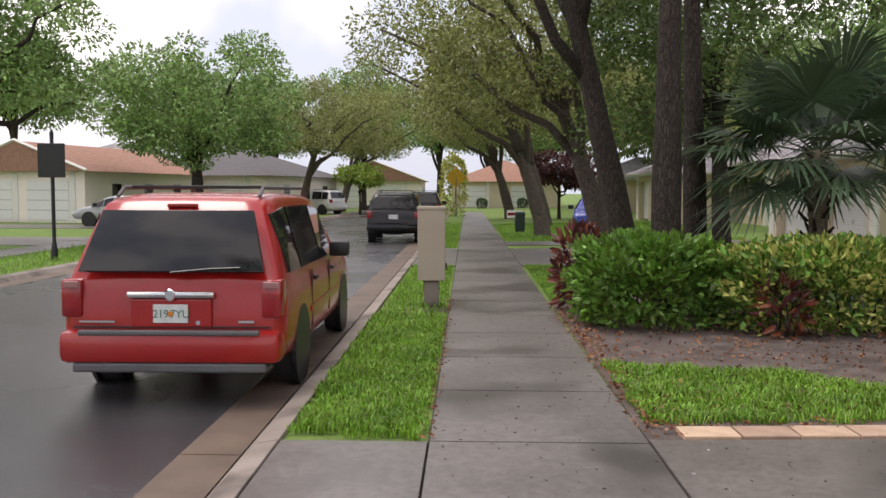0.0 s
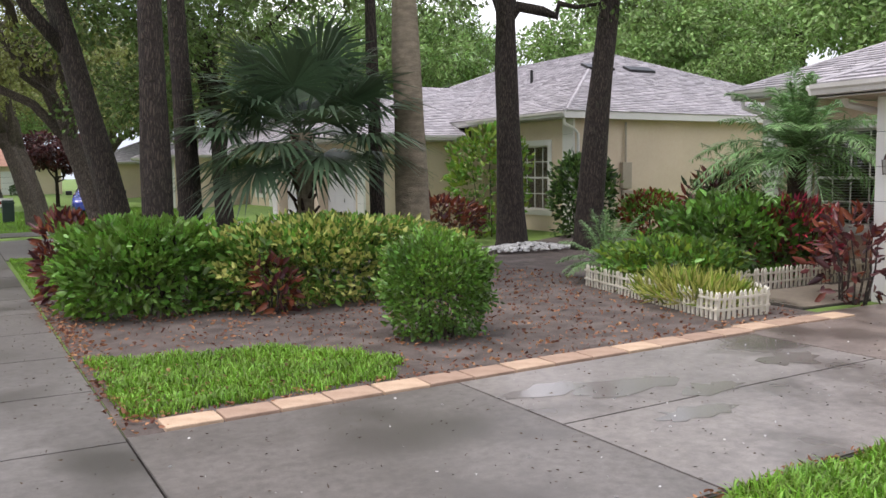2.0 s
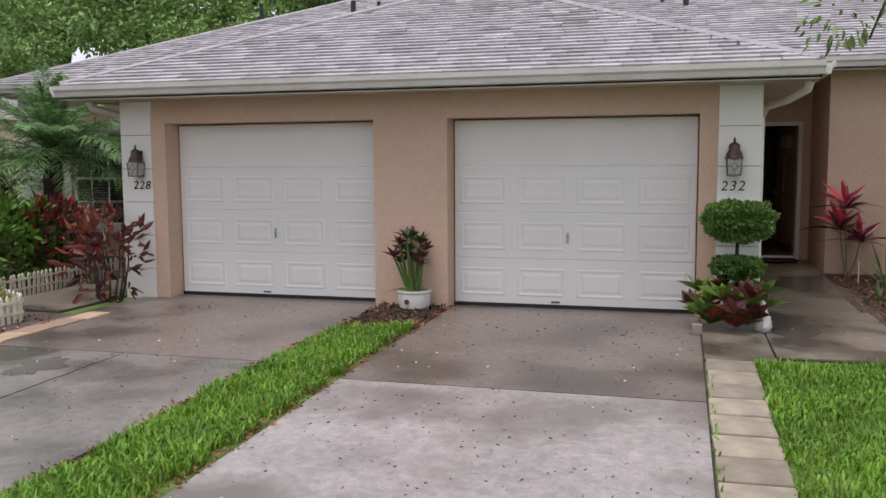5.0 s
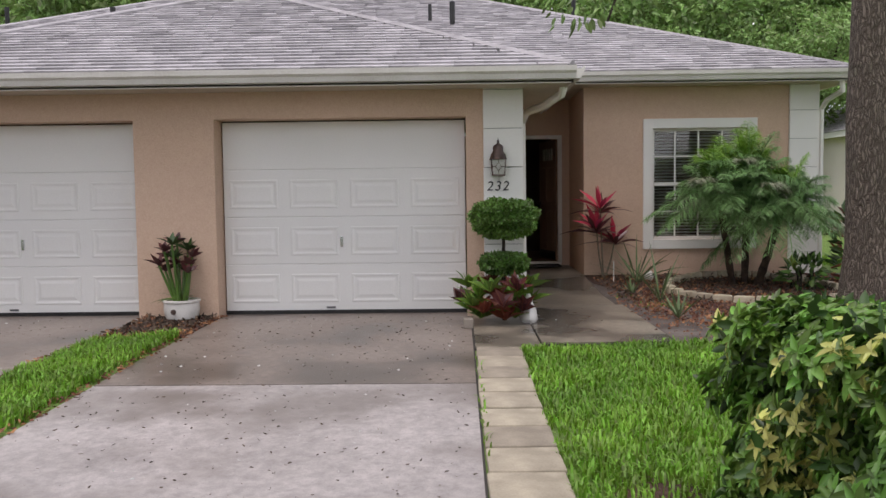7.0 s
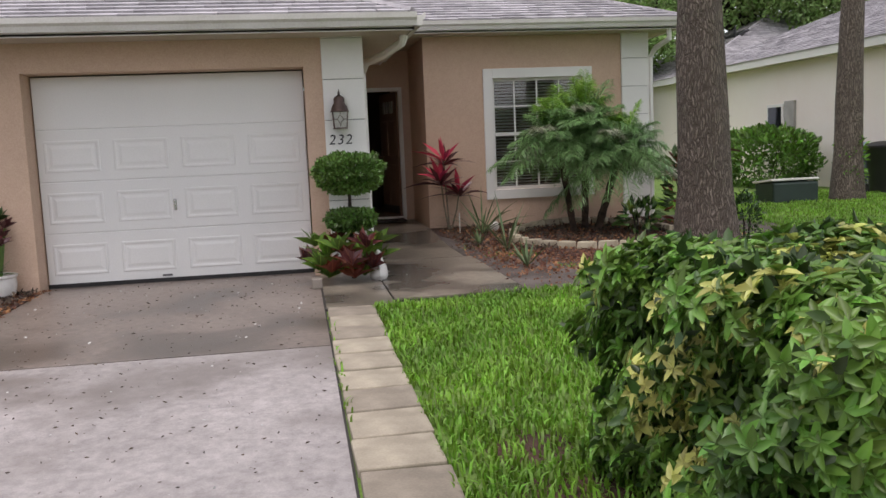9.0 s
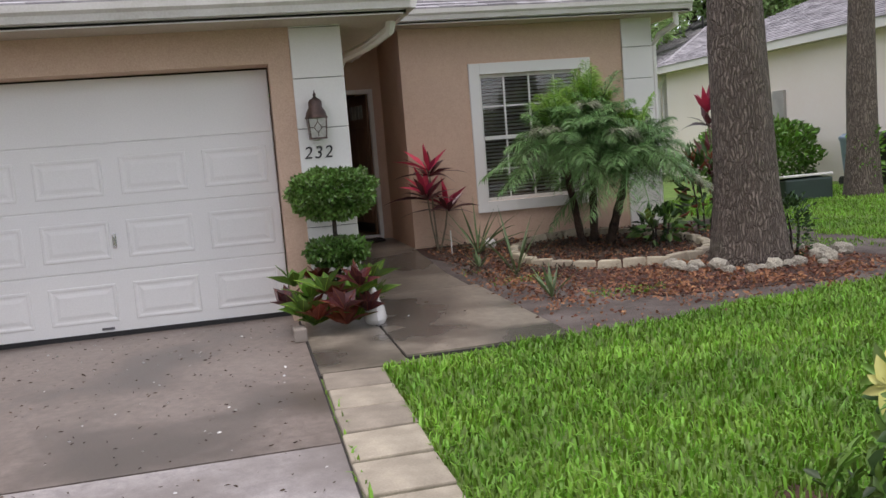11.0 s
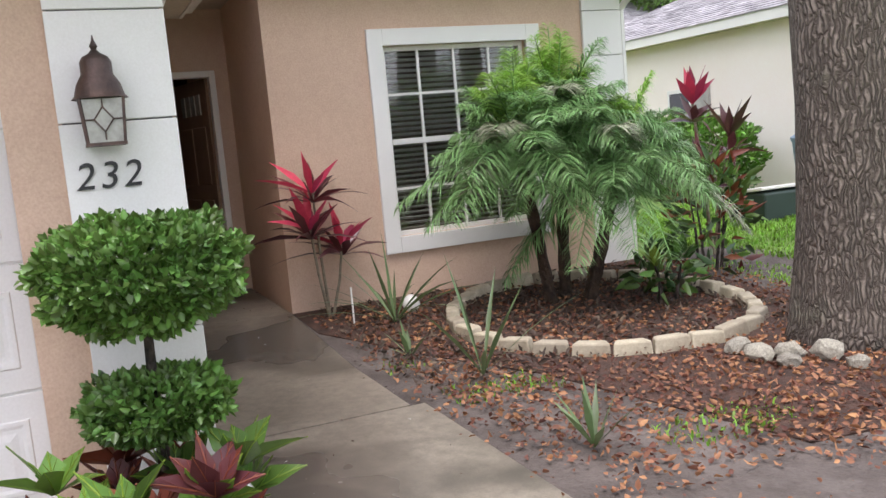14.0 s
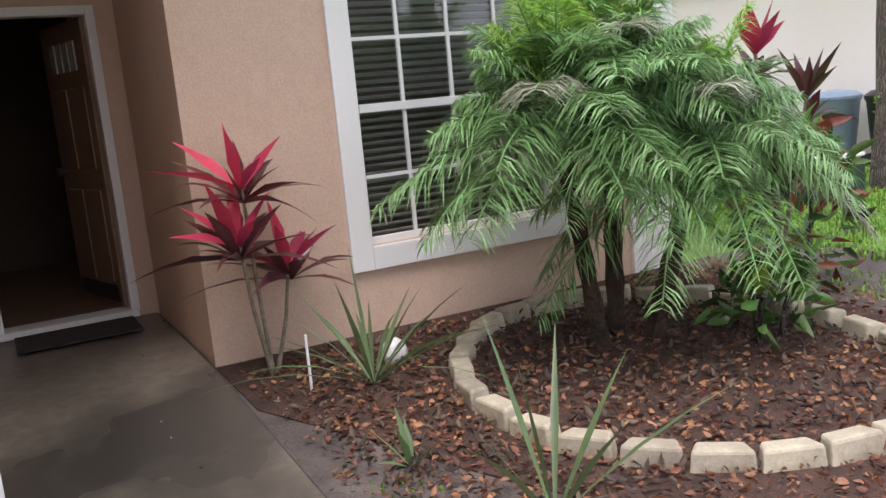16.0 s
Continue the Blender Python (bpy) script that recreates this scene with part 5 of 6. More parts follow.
rocks = [rock_mesh(i) for i in range(6)]
for k in range(40):
    a = 2 * math.pi * k / 34 + R_.uniform(-0.1, 0.1)
    rr = R_.uniform(0.56, 0.84)
    s = R_.uniform(0.055, 0.11)
    if math.hypot(9.9 + rr * math.cos(a) - 11.5, -4.72 + rr * 1.1 * math.sin(a) + 3.87) < 1.45:
        continue
    o = new("rock", rocks[k % 6])
    o.matrix_basis = pose(9.9 + rr * math.cos(a), -4.72 + rr * 1.1 * math.sin(a), s * 0.45, 0, 0, R_.uniform(0, 360)) @ Matrix.Diagonal((s, s, s, 1))
    tagged(o, "pale limestone rock at the foot of the oak", "rock", "rocks round the oak")

# fallen leaves and twigs
def scatter(name, polys, n, size, mat, label, lift=0.012, width=0.5, flatn=0.25):
    q = []
    for x0, x1, y0, y1, share in polys:
        k = int(n * share)
        q.append(np.column_stack([rng.uniform(x0, x1, k), rng.uniform(y0, y1, k)]))
    q = np.concatenate(q)
    P = np.column_stack([q, ground_z(q[:, 0]) + lift * rng.random(len(q)) + 0.004])
    D = rng.normal(size=P.shape)
    D[:, 2] = np.abs(D[:, 2]) * flatn
    tagged(part(name, leaves(P, D, size, width, 0.1, 0.5), mat), label, "leaves", kind="stuff")


scatter("leaf_litter", [(8.6, 12.9, -5.6, -2.1, 0.75), (9.3, 12.8, -2.9, -1.95, 0.08), (8.2, 10.2, -5.2, -3.0, 0.15)], 9500, 0.036, LITTER, "brown fallen leaves on mulch", 0.02)
scatter("bed_leaf_litter", [(0.9, 8.1, 6.5, 13.5, 0.8), (8.2, 9.7, 2.65, 3.4, 0.12), (0.82, 1.1, 6.2, 12, 0.08)], 4200, 0.045, LITTER, "brown fallen leaves on bare soil", 0.02)
scatter("twig_debris", [(0.9, 9.7, -0.1, 2.6, 0.36), (0.9, 9.7, 3.4, 6.1, 0.22), (7.8, 14.5, -1.9, -0.8, 0.22), (-0.7, 0.75, 0, 16, 0.2)], 2400, 0.022, DEBRIS, "dark twigs and seed debris on paving", 0.006, 0.3, 0.1)
scatter("mulch_chips", [(10.4, 12.9, -5.0, -2.0, 0.7), (8.4, 9.8, 2.65, 3.38, 0.3)], 3500, 0.05, DEBRIS, "dark bark chips", 0.03, 0.35, 0.5)
scatter("soil_crumbs", [(7.8, 10.5, -3.5, -1.9, 0.3), (2.5, 8, 6.6, 12, 0.7)], 1500, 0.028, LITTER, "dark crumbs on damp soil", 0.015, 0.6, 0.4)
grass("weed_tufts", [[(10.1, -2.1), (10.5, -2.1), (10.5, -2.75), (10.1, -2.75)], [(8.9, -2.6), (9.3, -2.6), (9.3, -3.4), (8.9, -3.4)], [(11.0, -2.0), (11.3, -2.0), (11.3, -2.3), (11.0, -2.3)], [(9.6, -6.4), (12.5, -6.0), (12.5, -5.6), (10.5, -5.5)]], 900, 0.04, "thin green weeds in bare soil")
grass("seam_weeds", [[(3.6, -0.62), (7.5, -0.58), (7.5, -0.53), (3.6, -0.55)], [(4.5, -0.2), (7.4, -0.2), (7.4, -0.16), (4.5, -0.16)]], 1500, 0.06, "grass along the step stones")

scatter("edge_litter", [(3.0, 9.7, 2.56, 2.68, 0.25), (3.0, 9.7, 3.34, 3.46, 0.25), (0.75, 0.95, 6.2, 13, 0.2), (-0.78, -0.68, 6.0, 14, 0.15), (0.9, 7.8, 6.42, 6.62, 0.15)], 2200, 0.035, LITTER, "brown litter along the grass edges", 0.012, 0.45, 0.2)

scatter("pale_fragments", [(0.9, 9.6, -0.1, 2.55, 0.5), (0.9, 9.6, 3.5, 6.1, 0.3), (8, 14, -1.85, -0.8, 0.2)], 420, 0.02, PEBBLE, "pale leaf fragments on wet paving", 0.005, 0.5, 0.1)

# ---- north garden ----
bush("variegated_hedge", "green and yellow variegated hedge in the front garden", (1.95, 11.6, -0.1), (1.9, 1.9, 1.08), 5600, (BUSHLEAF, VARIEG), 0.12, round_=0.5, stems=8)
bush("variegated_hedge", "yellow-leaved variegated hedge in the front garden", (4.3, 11.1, -0.08), (3.4, 1.8, 1.05), 11000, (VARIEG, GOLDLEAF, VARIEG, GOLDLEAF, BUSHLEAF), 0.10, round_=0.5, stems=9)
bush("red_croton", "dark red croton in front of the hedge", (3.2, 10.35, -0.07), (0.42, 0.42, 0.6), 130, (MAROON, RUSTLEAF), 0.16, "plant", width=0.35, stems=4)
bush("red_croton", "rusty red croton at the hedge end", (1.2, 12.7, -0.1), (0.7, 0.7, 1.15), 420, (RUSTLEAF, MAROON), 0.16, "plant", width=0.35, stems=4)
bush("round_shrub", "clipped bright green round shrub in bare soil", (4.12, 7.95, -0.05), (1.0, 0.98, 1.0), 7500, (BUSHLEAF, VARIEG, TOPLEAF), 0.058, round_=0.6, stems=7)
fan_palm("grey-green fan palm with drooping leaf tips", (4.5, 12.7, -0.05), 2.25, 26, 1.22)
oakargs = dict(group="garden oaks")
tree("leaning oak with rough brown bark", (2.6, 16.6, -0.1), 7.5, 0.27, (-1.2, 1.5, 8.6), (3.6, 4.0, 2.2), 14000, YELLEAF, BARKD, 0.12, 44, 0.9, 11, (-1.6, 0.5), limbs=9, fork=0.5, curve=-0.1, **oakargs)
tree("straight oak with rough brown bark", (2.28, 12.3, -0.1), 7.5, 0.22, (0.6, 1.0, 7.2), (2.6, 3.0, 1.8), 7000, OAKLEAF, BARKD, 0.12, 26, 0.85, 12, (0.05, 0.1), fork=0.8, **oakargs)
tree("dark slender oak behind the hedge", (3.05, 13.6, -0.1), 7.5, 0.19, (1.2, 2.0, 6.6), (3.0, 3.0, 2.6), 12000, OAKLEAF, BARKD, 0.12, 36, 0.9, 13, (-0.2, 0.3), fork=0.7, low=0.9, **oakargs)
tree("dense dark green oak behind the garden trees", (5.6, 21.0, -0.1), 4.6, 0.24, (-0.6, 0, 5.2), (3.2, 2.6, 2.6), 15000, OAKLEAF, BARKD, 0.13, 46, 0.9, 18, (-0.2, 0.1), low=1.0, **oakargs)
tree("pale smooth-barked palm-like trunk", (6.3, 12.6, -0.05), 7.0, 0.30, (0, 0, 7.8), (2.0, 2.0, 1.4), 3500, OAKLEAF, BARKP, 0.15, 16, 0.8, 14, (-0.15, 0.1), name="pale_tree", limbs=4, fork=0.85)
tree("dark thin trunk behind the pale tree", (6.2, 13.7, -0.05), 7.0, 0.14, (0, 0, 7.8), (2.0, 2.0, 1.4), 2500, OAKLEAF, BARKD, 0.15, 14, 0.8, 15, (-0.1, 0.1), limbs=4, fork=0.8, **oakargs)
tree("dark-barked oak with white pebbles round its foot", (10.0, 15.3, 0), 7.4, 0.31, (0.4, -0.4, 6.6), (3.4, 3.4, 1.9), 7500, OAKLEAF, BARKD, 0.11, 36, 0.75, 16, (-0.15, 0.1), limbs=9, fork=0.6, low=1.1, **oakargs)
tree("grey-barked leaning oak near the pebbles", (11.3, 14.4, 0), 7.4, 0.31, (0.8, -0.4, 6.8), (3.0, 3.0, 1.7), 5200, OAKLEAF, BARKD, 0.11, 30, 0.75, 17, (0.55, -0.45), fork=0.7, low=1.0, **oakargs)
pb = MB()
for k in range(420):
    a, r = R_.uniform(0, 6.28), math.sqrt(R_.random())
    x, y, s = 10.0 + 1.0 * r * math.cos(a), 14.75 + 0.55 * r * math.sin(a), R_.uniform(0.03, 0.055)
    pb.lathe([(s * 0.6, -s * 0.4), (s, 0), (s * 0.6, s * 0.5)], (x, y, 0.03 + 0.12 * (1 - r) + R_.uniform(0, 0.03)), 5)
tagged(part("pebble_pile", pb, PEBBLE), "heap of white pebbles under the oak", "pebbles", kind="stuff")

# fenced flower bed
def picket_run(a, b, z=0.0):
    f = thing("picket_fence", "low ivory plastic picket fence round the flower bed", "fence", (*a, z), "flower bed fences")
    d = Vector((b[0] - a[0], b[1] - a[1], 0))
    L = d.length
    f.rotation_euler = (0, 0, math.atan2(d.y, d.x))
    for zz in (0.08, 0.2):
        part("rail", MB().box(0, L, -0.006, 0.006, zz, zz + 0.025), PICKET, f)
    pk = MB().add([(-0.02, -0.008, -0.05), (0.02, -0.008, -0.05), (0.02, 0.008, -0.05), (-0.02, 0.008, -0.05), (-0.02, -0.008, 0.26), (0.02, -0.008, 0.26), (0.02, 0.008, 0.26), (-0.02, 0.008, 0.26), (0, -0.008, 0.29), (0, 0.008, 0.29)],
                  [(3, 2, 1, 0), (0, 1, 5, 8, 4), (2, 3, 7, 9, 6), (1, 2, 6, 5), (3, 0, 4, 7), (5, 6, 9, 8), (7, 4, 8, 9)]).mesh("picket")
    x = 0.03
    while x < L:
        part("picket", pk, PICKET, f, m=pose(x, 0.014, 0, R_.uniform(-4, 4), R_.uniform(-3, 3), 0))
        x += 0.085


picket_run((7.6, 9.9), (6.92, 6.85))
picket_run((6.92, 6.85), (7.75, 6.85))
picket_run((7.75, 6.85), (8.1, 7.4))
picket_run((8.15, 8.15), (11.8, 8.2))
bush("lily_turf", "yellow-green striped grassy plants inside the fence", (7.4, 7.7, 0), (0.8, 1.3, 0.28), 800, (GOLDLEAF, LIMELEAF, GOLDLEAF), 0.2, "plant", width=0.1, stems=0, up=1.2)
bush("bed_plants", "green leafy bedding plants inside the fence", (8.3, 8.9, 0), (1.6, 1.5, 0.62), 2600, (BUSHLEAF, TOPLEAF, LIMELEAF), 0.11, "plant", stems=4)
bush("bed_plants", "green leafy bedding plants inside the fence", (9.9, 9.2, 0), (2.2, 1.5, 1.15), 3600, (TOPLEAF, BUSHLEAF), 0.13, "plant", stems=5)
bush("red_croton", "red croton in the flower bed", (10.4, 8.6, 0.0), (1.2, 0.8, 1.1), 700, (REDLEAF, MAROON, RUSTLEAF), 0.16, "plant", width=0.3, stems=4)
bush("red_croton", "rusty croton in the flower bed", (11.0, 10.6, 0.0), (0.9, 0.9, 1.5), 600, (RUSTLEAF, MAROON, DARKLEAF), 0.2, "plant", width=0.28, stems=4)
bush("red_croton", "tall maroon croton beside the garage pilaster", (9.2, 6.85, 0.0), (0.8, 0.8, 1.05), 220, (MAROON, RUSTLEAF, MAROON), 0.17, "plant", width=0.35, stems=7)
feather_palm("arching green cycad beside the fence", (8.2, 10.15, 0.0), [(0, 0, 0.0, 0, 0.22)], 22, 1.05, 0.17, 60, name="cycad", droop=0.45)
feather_palm("wide arching date palm in the flower bed", (11.25, 9.35, 0.0), [(0, 0, 0.1, 0, 1.8)], 46, 1.9, 0.34, 80, droop=0.62, trunk_r=0.13, lw=0.010, hang=0.3)
feather_palm("small date palm behind the flower bed", (11.9, 10.9, 0.0), [(0, 0, 0.0, 0, 1.3)], 22, 1.3, 0.32, 40, droop=0.55)
bush("garden_shrub", "light green shrub by the neighbour's window", (11.6, 18.6, 0), (1.9, 1.5, 2.6), 1300, (BUSHLEAF, LIMELEAF), 0.17, stems=6)
bush("garden_shrub", "dark flowering shrub by the neighbour's wall", (12.9, 16.5, 0), (1.5, 1.0, 1.9), 2200, (DARKLEAF, TOPLEAF), 0.13, stems=5)
bush("red_croton", "rusty red croton before the neighbour's wall", (9.5, 17.3, 0.0), (1.9, 0.9, 0.95), 700, (RUSTLEAF, MAROON), 0.2, "plant", width=0.35, stems=4)
bush("garden_shrub", "green shrub under the neighbour's wall", (14.2, 15.6, 0.08), (1.4, 0.9, 0.95), 1200, (BUSHLEAF, RUSTLEAF), 0.14, stems=5)

# meter box and pipes on the neighbour's side wall
t = thing("meter_box", "grey electric meter box with conduits on the wall", "meter", (14.6, 17.03, 0.3))
part("cabinet", MB().box(-0.15, 0.15, -0.12, 0, 0.85, 1.5), UTIL, t, bevel=0.01)
part("conduit", MB().tube([(0.0, -0.05, 1.5), (0.0, -0.05, 2.5)], 0.03, 8), UTIL, t)
part("lower_box", MB().box(-0.1, 0.22, -0.1, 0, 0.45, 0.8), UTIL, t, bevel=0.01)
part("hose_reel", MB().lathe([(0.14, -0.03), (0.16, -0.03), (0.16, 0.03), (0.14, 0.03)], (0, 0, 0), 14), GREENBIN, t, "coiled green hose", m=pose(0.5, -0.15, 0.12, 90, 0, 0))


# ---- street things ----
def wheel(parent, x, y, z, r, w=0.22):
    tyre = part("wheel", MB().lathe([(r * 0.62, -w / 2), (r * 0.94, -w / 2), (r, -w / 3), (r, w / 3), (r * 0.94, w / 2), (r * 0.62, w / 2)], (0, 0, 0), 28), RUBBER, parent, smooth=True, m=pose(x, y, z, 0, 90, 0))
    part("rim", MB().lathe([(r * 0.6, -w * 0.42), (r * 0.66, w * 0.46), (r * 0.58, w * 0.4), (r * 0.2, w * 0.3), (r * 0.12, w * 0.36)], (0, 0, 0), 20), ALLOY, tyre, smooth=True)
    part("hub_back", MB().lathe([(r * 0.2, -w * 0.5), (r * 0.15, -w * 0.52)], (0, 0, 0), 12), ALLOY, tyre)


def car(name, label, at, rz, st, paint, wheels, wr, category="car", glass_span=(3, 7), rear=None, roofrails=False):
    """A vehicle lofted from stations (y, bottom, belt, top, half width, half width of the roof); its tail is at y = 0."""
    t = thing(name, label, category, at, rz=rz)
    body, k = MB(), 14
    rings = []
    for (y, zb, zl, zt, w, wt) in st:
        half = [(w * 0.80, zb), (w * 0.97, zb + 0.10), (w, zb + 0.45 * (zl - zb)), (w * 0.975, zl), (wt * 1.0, zt - 0.10 * (zt - zl) - 0.01), (wt * 0.93, zt - 0.015), (wt * 0.5, zt + 0.004)]
        rings.append([Vector((x, y, z)) for x, z in half] + [Vector((-x, y, z)) for x, z in reversed(half)])
    body.add([p for r in rings for p in r], [(i * k + a, i * k + (a + 1) % k, (i + 1) * k + (a + 1) % k, (i + 1) * k + a) for i in range(len(st) - 1) for a in range(k)] + [tuple(range(k - 1, -1, -1)), tuple(range((len(st) - 1) * k, len(st) * k))])
    me = body.mesh("body")
    bm = bmesh.new()
    bm.from_mesh(me)
    bmesh.ops.recalc_face_normals(bm, faces=bm.faces)
    bmesh.ops.subdivide_edges(bm, edges=bm.edges, cuts=1, use_grid_fill=True, smooth=0.25)
    bm.to_mesh(me)
    bm.free()
    me.shade_smooth()
    me.set_sharp_from_angle(angle=radians(50))
    part("body", me, paint, t)
    # side windows, split by pillars
    a, b = glass_span
    for sg in (0, 1):
        for i in range(a, b):
            lo0, hi0, lo1, hi1 = (rings[i][3], rings[i][4], rings[i + 1][3], rings[i + 1][4]) if not sg else (rings[i][10], rings[i][9], rings[i + 1][10], rings[i + 1][9])
            out = Vector((0.03 if not sg else -0.03, 0, 0.0))
            q = [lo0.lerp(lo1, 0.04).lerp(hi0.lerp(hi1, 0.04), 0.08), lo0.lerp(lo1, 0.96).lerp(hi0.lerp(hi1, 0.96), 0.08), lo0.lerp(lo1, 0.96).lerp(hi0.lerp(hi1, 0.96), 0.95), lo0.lerp(lo1, 0.04).lerp(hi0.lerp(hi1, 0.04), 0.95)]
            part("side_window", MB().add([p + out for p in q] + [p - out for p in q], [(0, 1, 2, 3), (7, 6, 5, 4), (0, 4, 5, 1), (1, 5, 6, 2), (2, 6, 7, 3), (3, 7, 4, 0)]), CARGLASS, t)
    W = st[3][4]
    for yy in wheels:
        for sg in (-1, 1):
            part("wheel_arch", MB().lathe([(wr * 1.16, -0.02), (wr * 1.16, 0.02)], (0, 0, 0), 24), BLACK, t, m=pose(sg * (W - 0.018), yy, wr + 0.02, 0, 90, 0))
            wheel(t, sg * (W - 0.125), yy, wr, wr)
    for sg in (-1, 1):
        yy = st[glass_span[1]][0] - 0.35
        mir = part("mirror", MB().box(sg * W, sg * (W + 0.24), yy, yy + 0.12, st[3][2] + 0.02, st[3][2] + 0.19), BLACK, t, "black door mirror", 0.03, True)
    if roofrails:
        for sg in (-1, 1):
            w, z = st[4][5] * 0.86, st[4][3]
            part("roof_rail", MB().tube([(sg * w, st[3][0] + 0.15, z - 0.02), (sg * w, st[3][0] + 0.3, z + 0.06), (sg * w, st[6][0] - 0.3, z + 0.06), (sg * w, st[6][0] - 0.1, z - 0.02)], 0.018, 6), GREYTRIM, t)
        for yy in (st[3][0] + 0.45, st[3][0] + 1.5):
            part("cross_bar", MB().box(-st[4][5] * 0.84, st[4][5] * 0.84, yy, yy + 0.05, st[4][3] + 0.05, st[4][3] + 0.08), BLACK, t, "", 0.006)
    return t


van_st = [(0.05, 0.42, 0.55, 0.66, 0.93, 0.90), (0.09, 0.36, 0.98, 1.04, 0.97, 0.93), (0.13, 0.32, 1.02, 1.10, 0.99, 0.92), (0.42, 0.28, 1.04, 1.70, 1.0, 0.76), (0.95, 0.26, 1.04, 1.77, 1.0, 0.78), (2.2, 0.26, 1.03, 1.77, 1.0, 0.78), (3.05, 0.26, 1.02, 1.70, 1.0, 0.76), (3.95, 0.27, 1.0, 1.14, 0.99, 0.86), (4.8, 0.32, 0.86, 0.93, 0.95, 0.82), (5.1, 0.40, 0.6, 0.68, 0.82, 0.7)]
van = car("minivan", "red minivan parked at the kerb, wet with rain", (-2.93, 7.32, -0.2), 1.0, van_st, REDPAINT, (0.98, 4.05), 0.335, glass_span=(3, 6), roofrails=True)
van.scale = (0.94, 1, 1)


def tilted_panel(w0, w1, y0, z0, y1, z1, th=0.012, r=0.0):
    """A panel on the sloping tail, from its lower edge to its upper edge."""
    n = Vector((0, -(z1 - z0), y1 - y0)).normalized() * th
    q = [Vector((-w0, y0, z0)), Vector((w0, y0, z0)), Vector((w1, y1, z1)), Vector((-w1, y1, z1))]
    return MB().add([p + n for p in q] + [p - n for p in q], [(0, 1, 2, 3), (7, 6, 5, 4), (0, 4, 5, 1), (1, 5, 6, 2), (2, 6, 7, 3), (3, 7, 4, 0)])


part("rear_window", tilted_panel(0.83, 0.69, 0.05, 1.12, 0.29, 1.63, 0.022), CARGLASS, van, "dark tinted rear window", 0.012, True)
part("wiper", MB().tube([(0.0, 0.02, 1.12), (0.35, 0.03, 1.15), (0.62, 0.03, 1.16)], 0.01, 5), BLACK, van)
part("brake_light", MB().box(-0.14, 0.14, 0.37, 0.42, 1.655, 1.69), TAIL, van, "high brake light", 0.01)
for sg in (-1, 1):
    lamp = part("tail_light", MB().box(sg * 0.80, sg * 0.985, 0.03, 0.28, 0.74, 1.06), TAIL, van, "red tail light cluster", 0.025, True)
    part("reverse_lens", MB().box(sg * 0.82, sg * 0.96, 0.02, 0.05, 0.985, 1.045), CLEARLENS, lamp, "", 0.01)
part("rear_bumper", MB().box(-0.985, 0.985, -0.07, 0.35, 0.36, 0.64), REDPAINT, van, "red plastic bumper", 0.07, True)
part("bumper_step", MB().box(-0.80, 0.80, -0.075, 0.0, 0.605, 0.645), GREYTRIM, van, "dark grey step pad", 0.012)
part("lower_valance", MB().box(-0.86, 0.86, -0.055, 0.25, 0.29, 0.37), GREYTRIM, van, "grey lower valance", 0.02)
bar = part("chrome_bar", MB().box(-0.39, 0.39, 0.0, 0.06, 0.905, 0.965), CHROME, van, "chrome tailgate handle bar", 0.02, True)
part("badge", MB().lathe([(0.05, 0), (0.04, 0.012)], (0, 0, 0), 14), CHROME, bar, m=pose(0, 0.0, 0.935, 90, 0, 0))
part("plate_recess", MB().box(-0.36, 0.36, 0.025, 0.06, 0.66, 0.90), REDPAINT, van, "", 0.015)
pl = part("licence_plate", MB().box(-0.155, 0.155, 0.008, 0.02, 0.70, 0.855), PLATE, van, "pale licence plate with green characters", 0.004)
UPR = Matrix(((1, 0, 0, 0), (0, 0, -1, 0), (0, 1, 0, 0), (0, 0, 0, 1)))
text_on("plate_text", "219", 0.095, PLATEINK, pl, Matrix.Translation((-0.085, 0.006, 0.745)) @ UPR, 0.001)
text_on("plate_text", "7YU", 0.095, PLATEINK, pl, Matrix.Translation((0.085, 0.006, 0.745)) @ UPR, 0.001)
part("plate_emblem", MB().lathe([(0.026, 0), (0.024, 0.004)], (0, 0, 0), 12), ORANGE, pl, "orange emblem", m=pose(0.0, 0.007, 0.775, 90, 0, 0))
part("tailgate_seam", MB().box(-0.88, 0.88, 0.03, 0.05, 0.655, 0.665), BLACK, van)
part("model_badge", MB().box(-0.82, -0.5, 0.02, 0.04, 0.70, 0.715), CHROME, van)
part("model_badge", MB().box(0.60, 0.74, 0.02, 0.04, 0.70, 0.72), CHROME, van)

for sg in (-1, 1):
    for yy in (1.55, 2.75):
        part("door_seam", MB().box(sg * 1.002, sg * 0.985, yy, yy + 0.012, 0.45, 1.02), BLACK, van)
    for yy in (1.66, 2.86):
        part("door_handle", MB().box(sg * 1.025, sg * 0.99, yy, yy + 0.16, 0.90, 0.94), BLACK, van, "black door handle", 0.01)
    part("side_moulding", MB().box(sg * 1.012, sg * 0.985, 1.45, 3.55, 0.60, 0.66), REDPAINT, van, "", 0.008)
part("lock_button", MB().lathe([(0.022, 0), (0.02, 0.01)], (0, 0, 0), 10), CHROME, van, m=pose(0.24, 0.03, 0.70, 90, 0, 0))

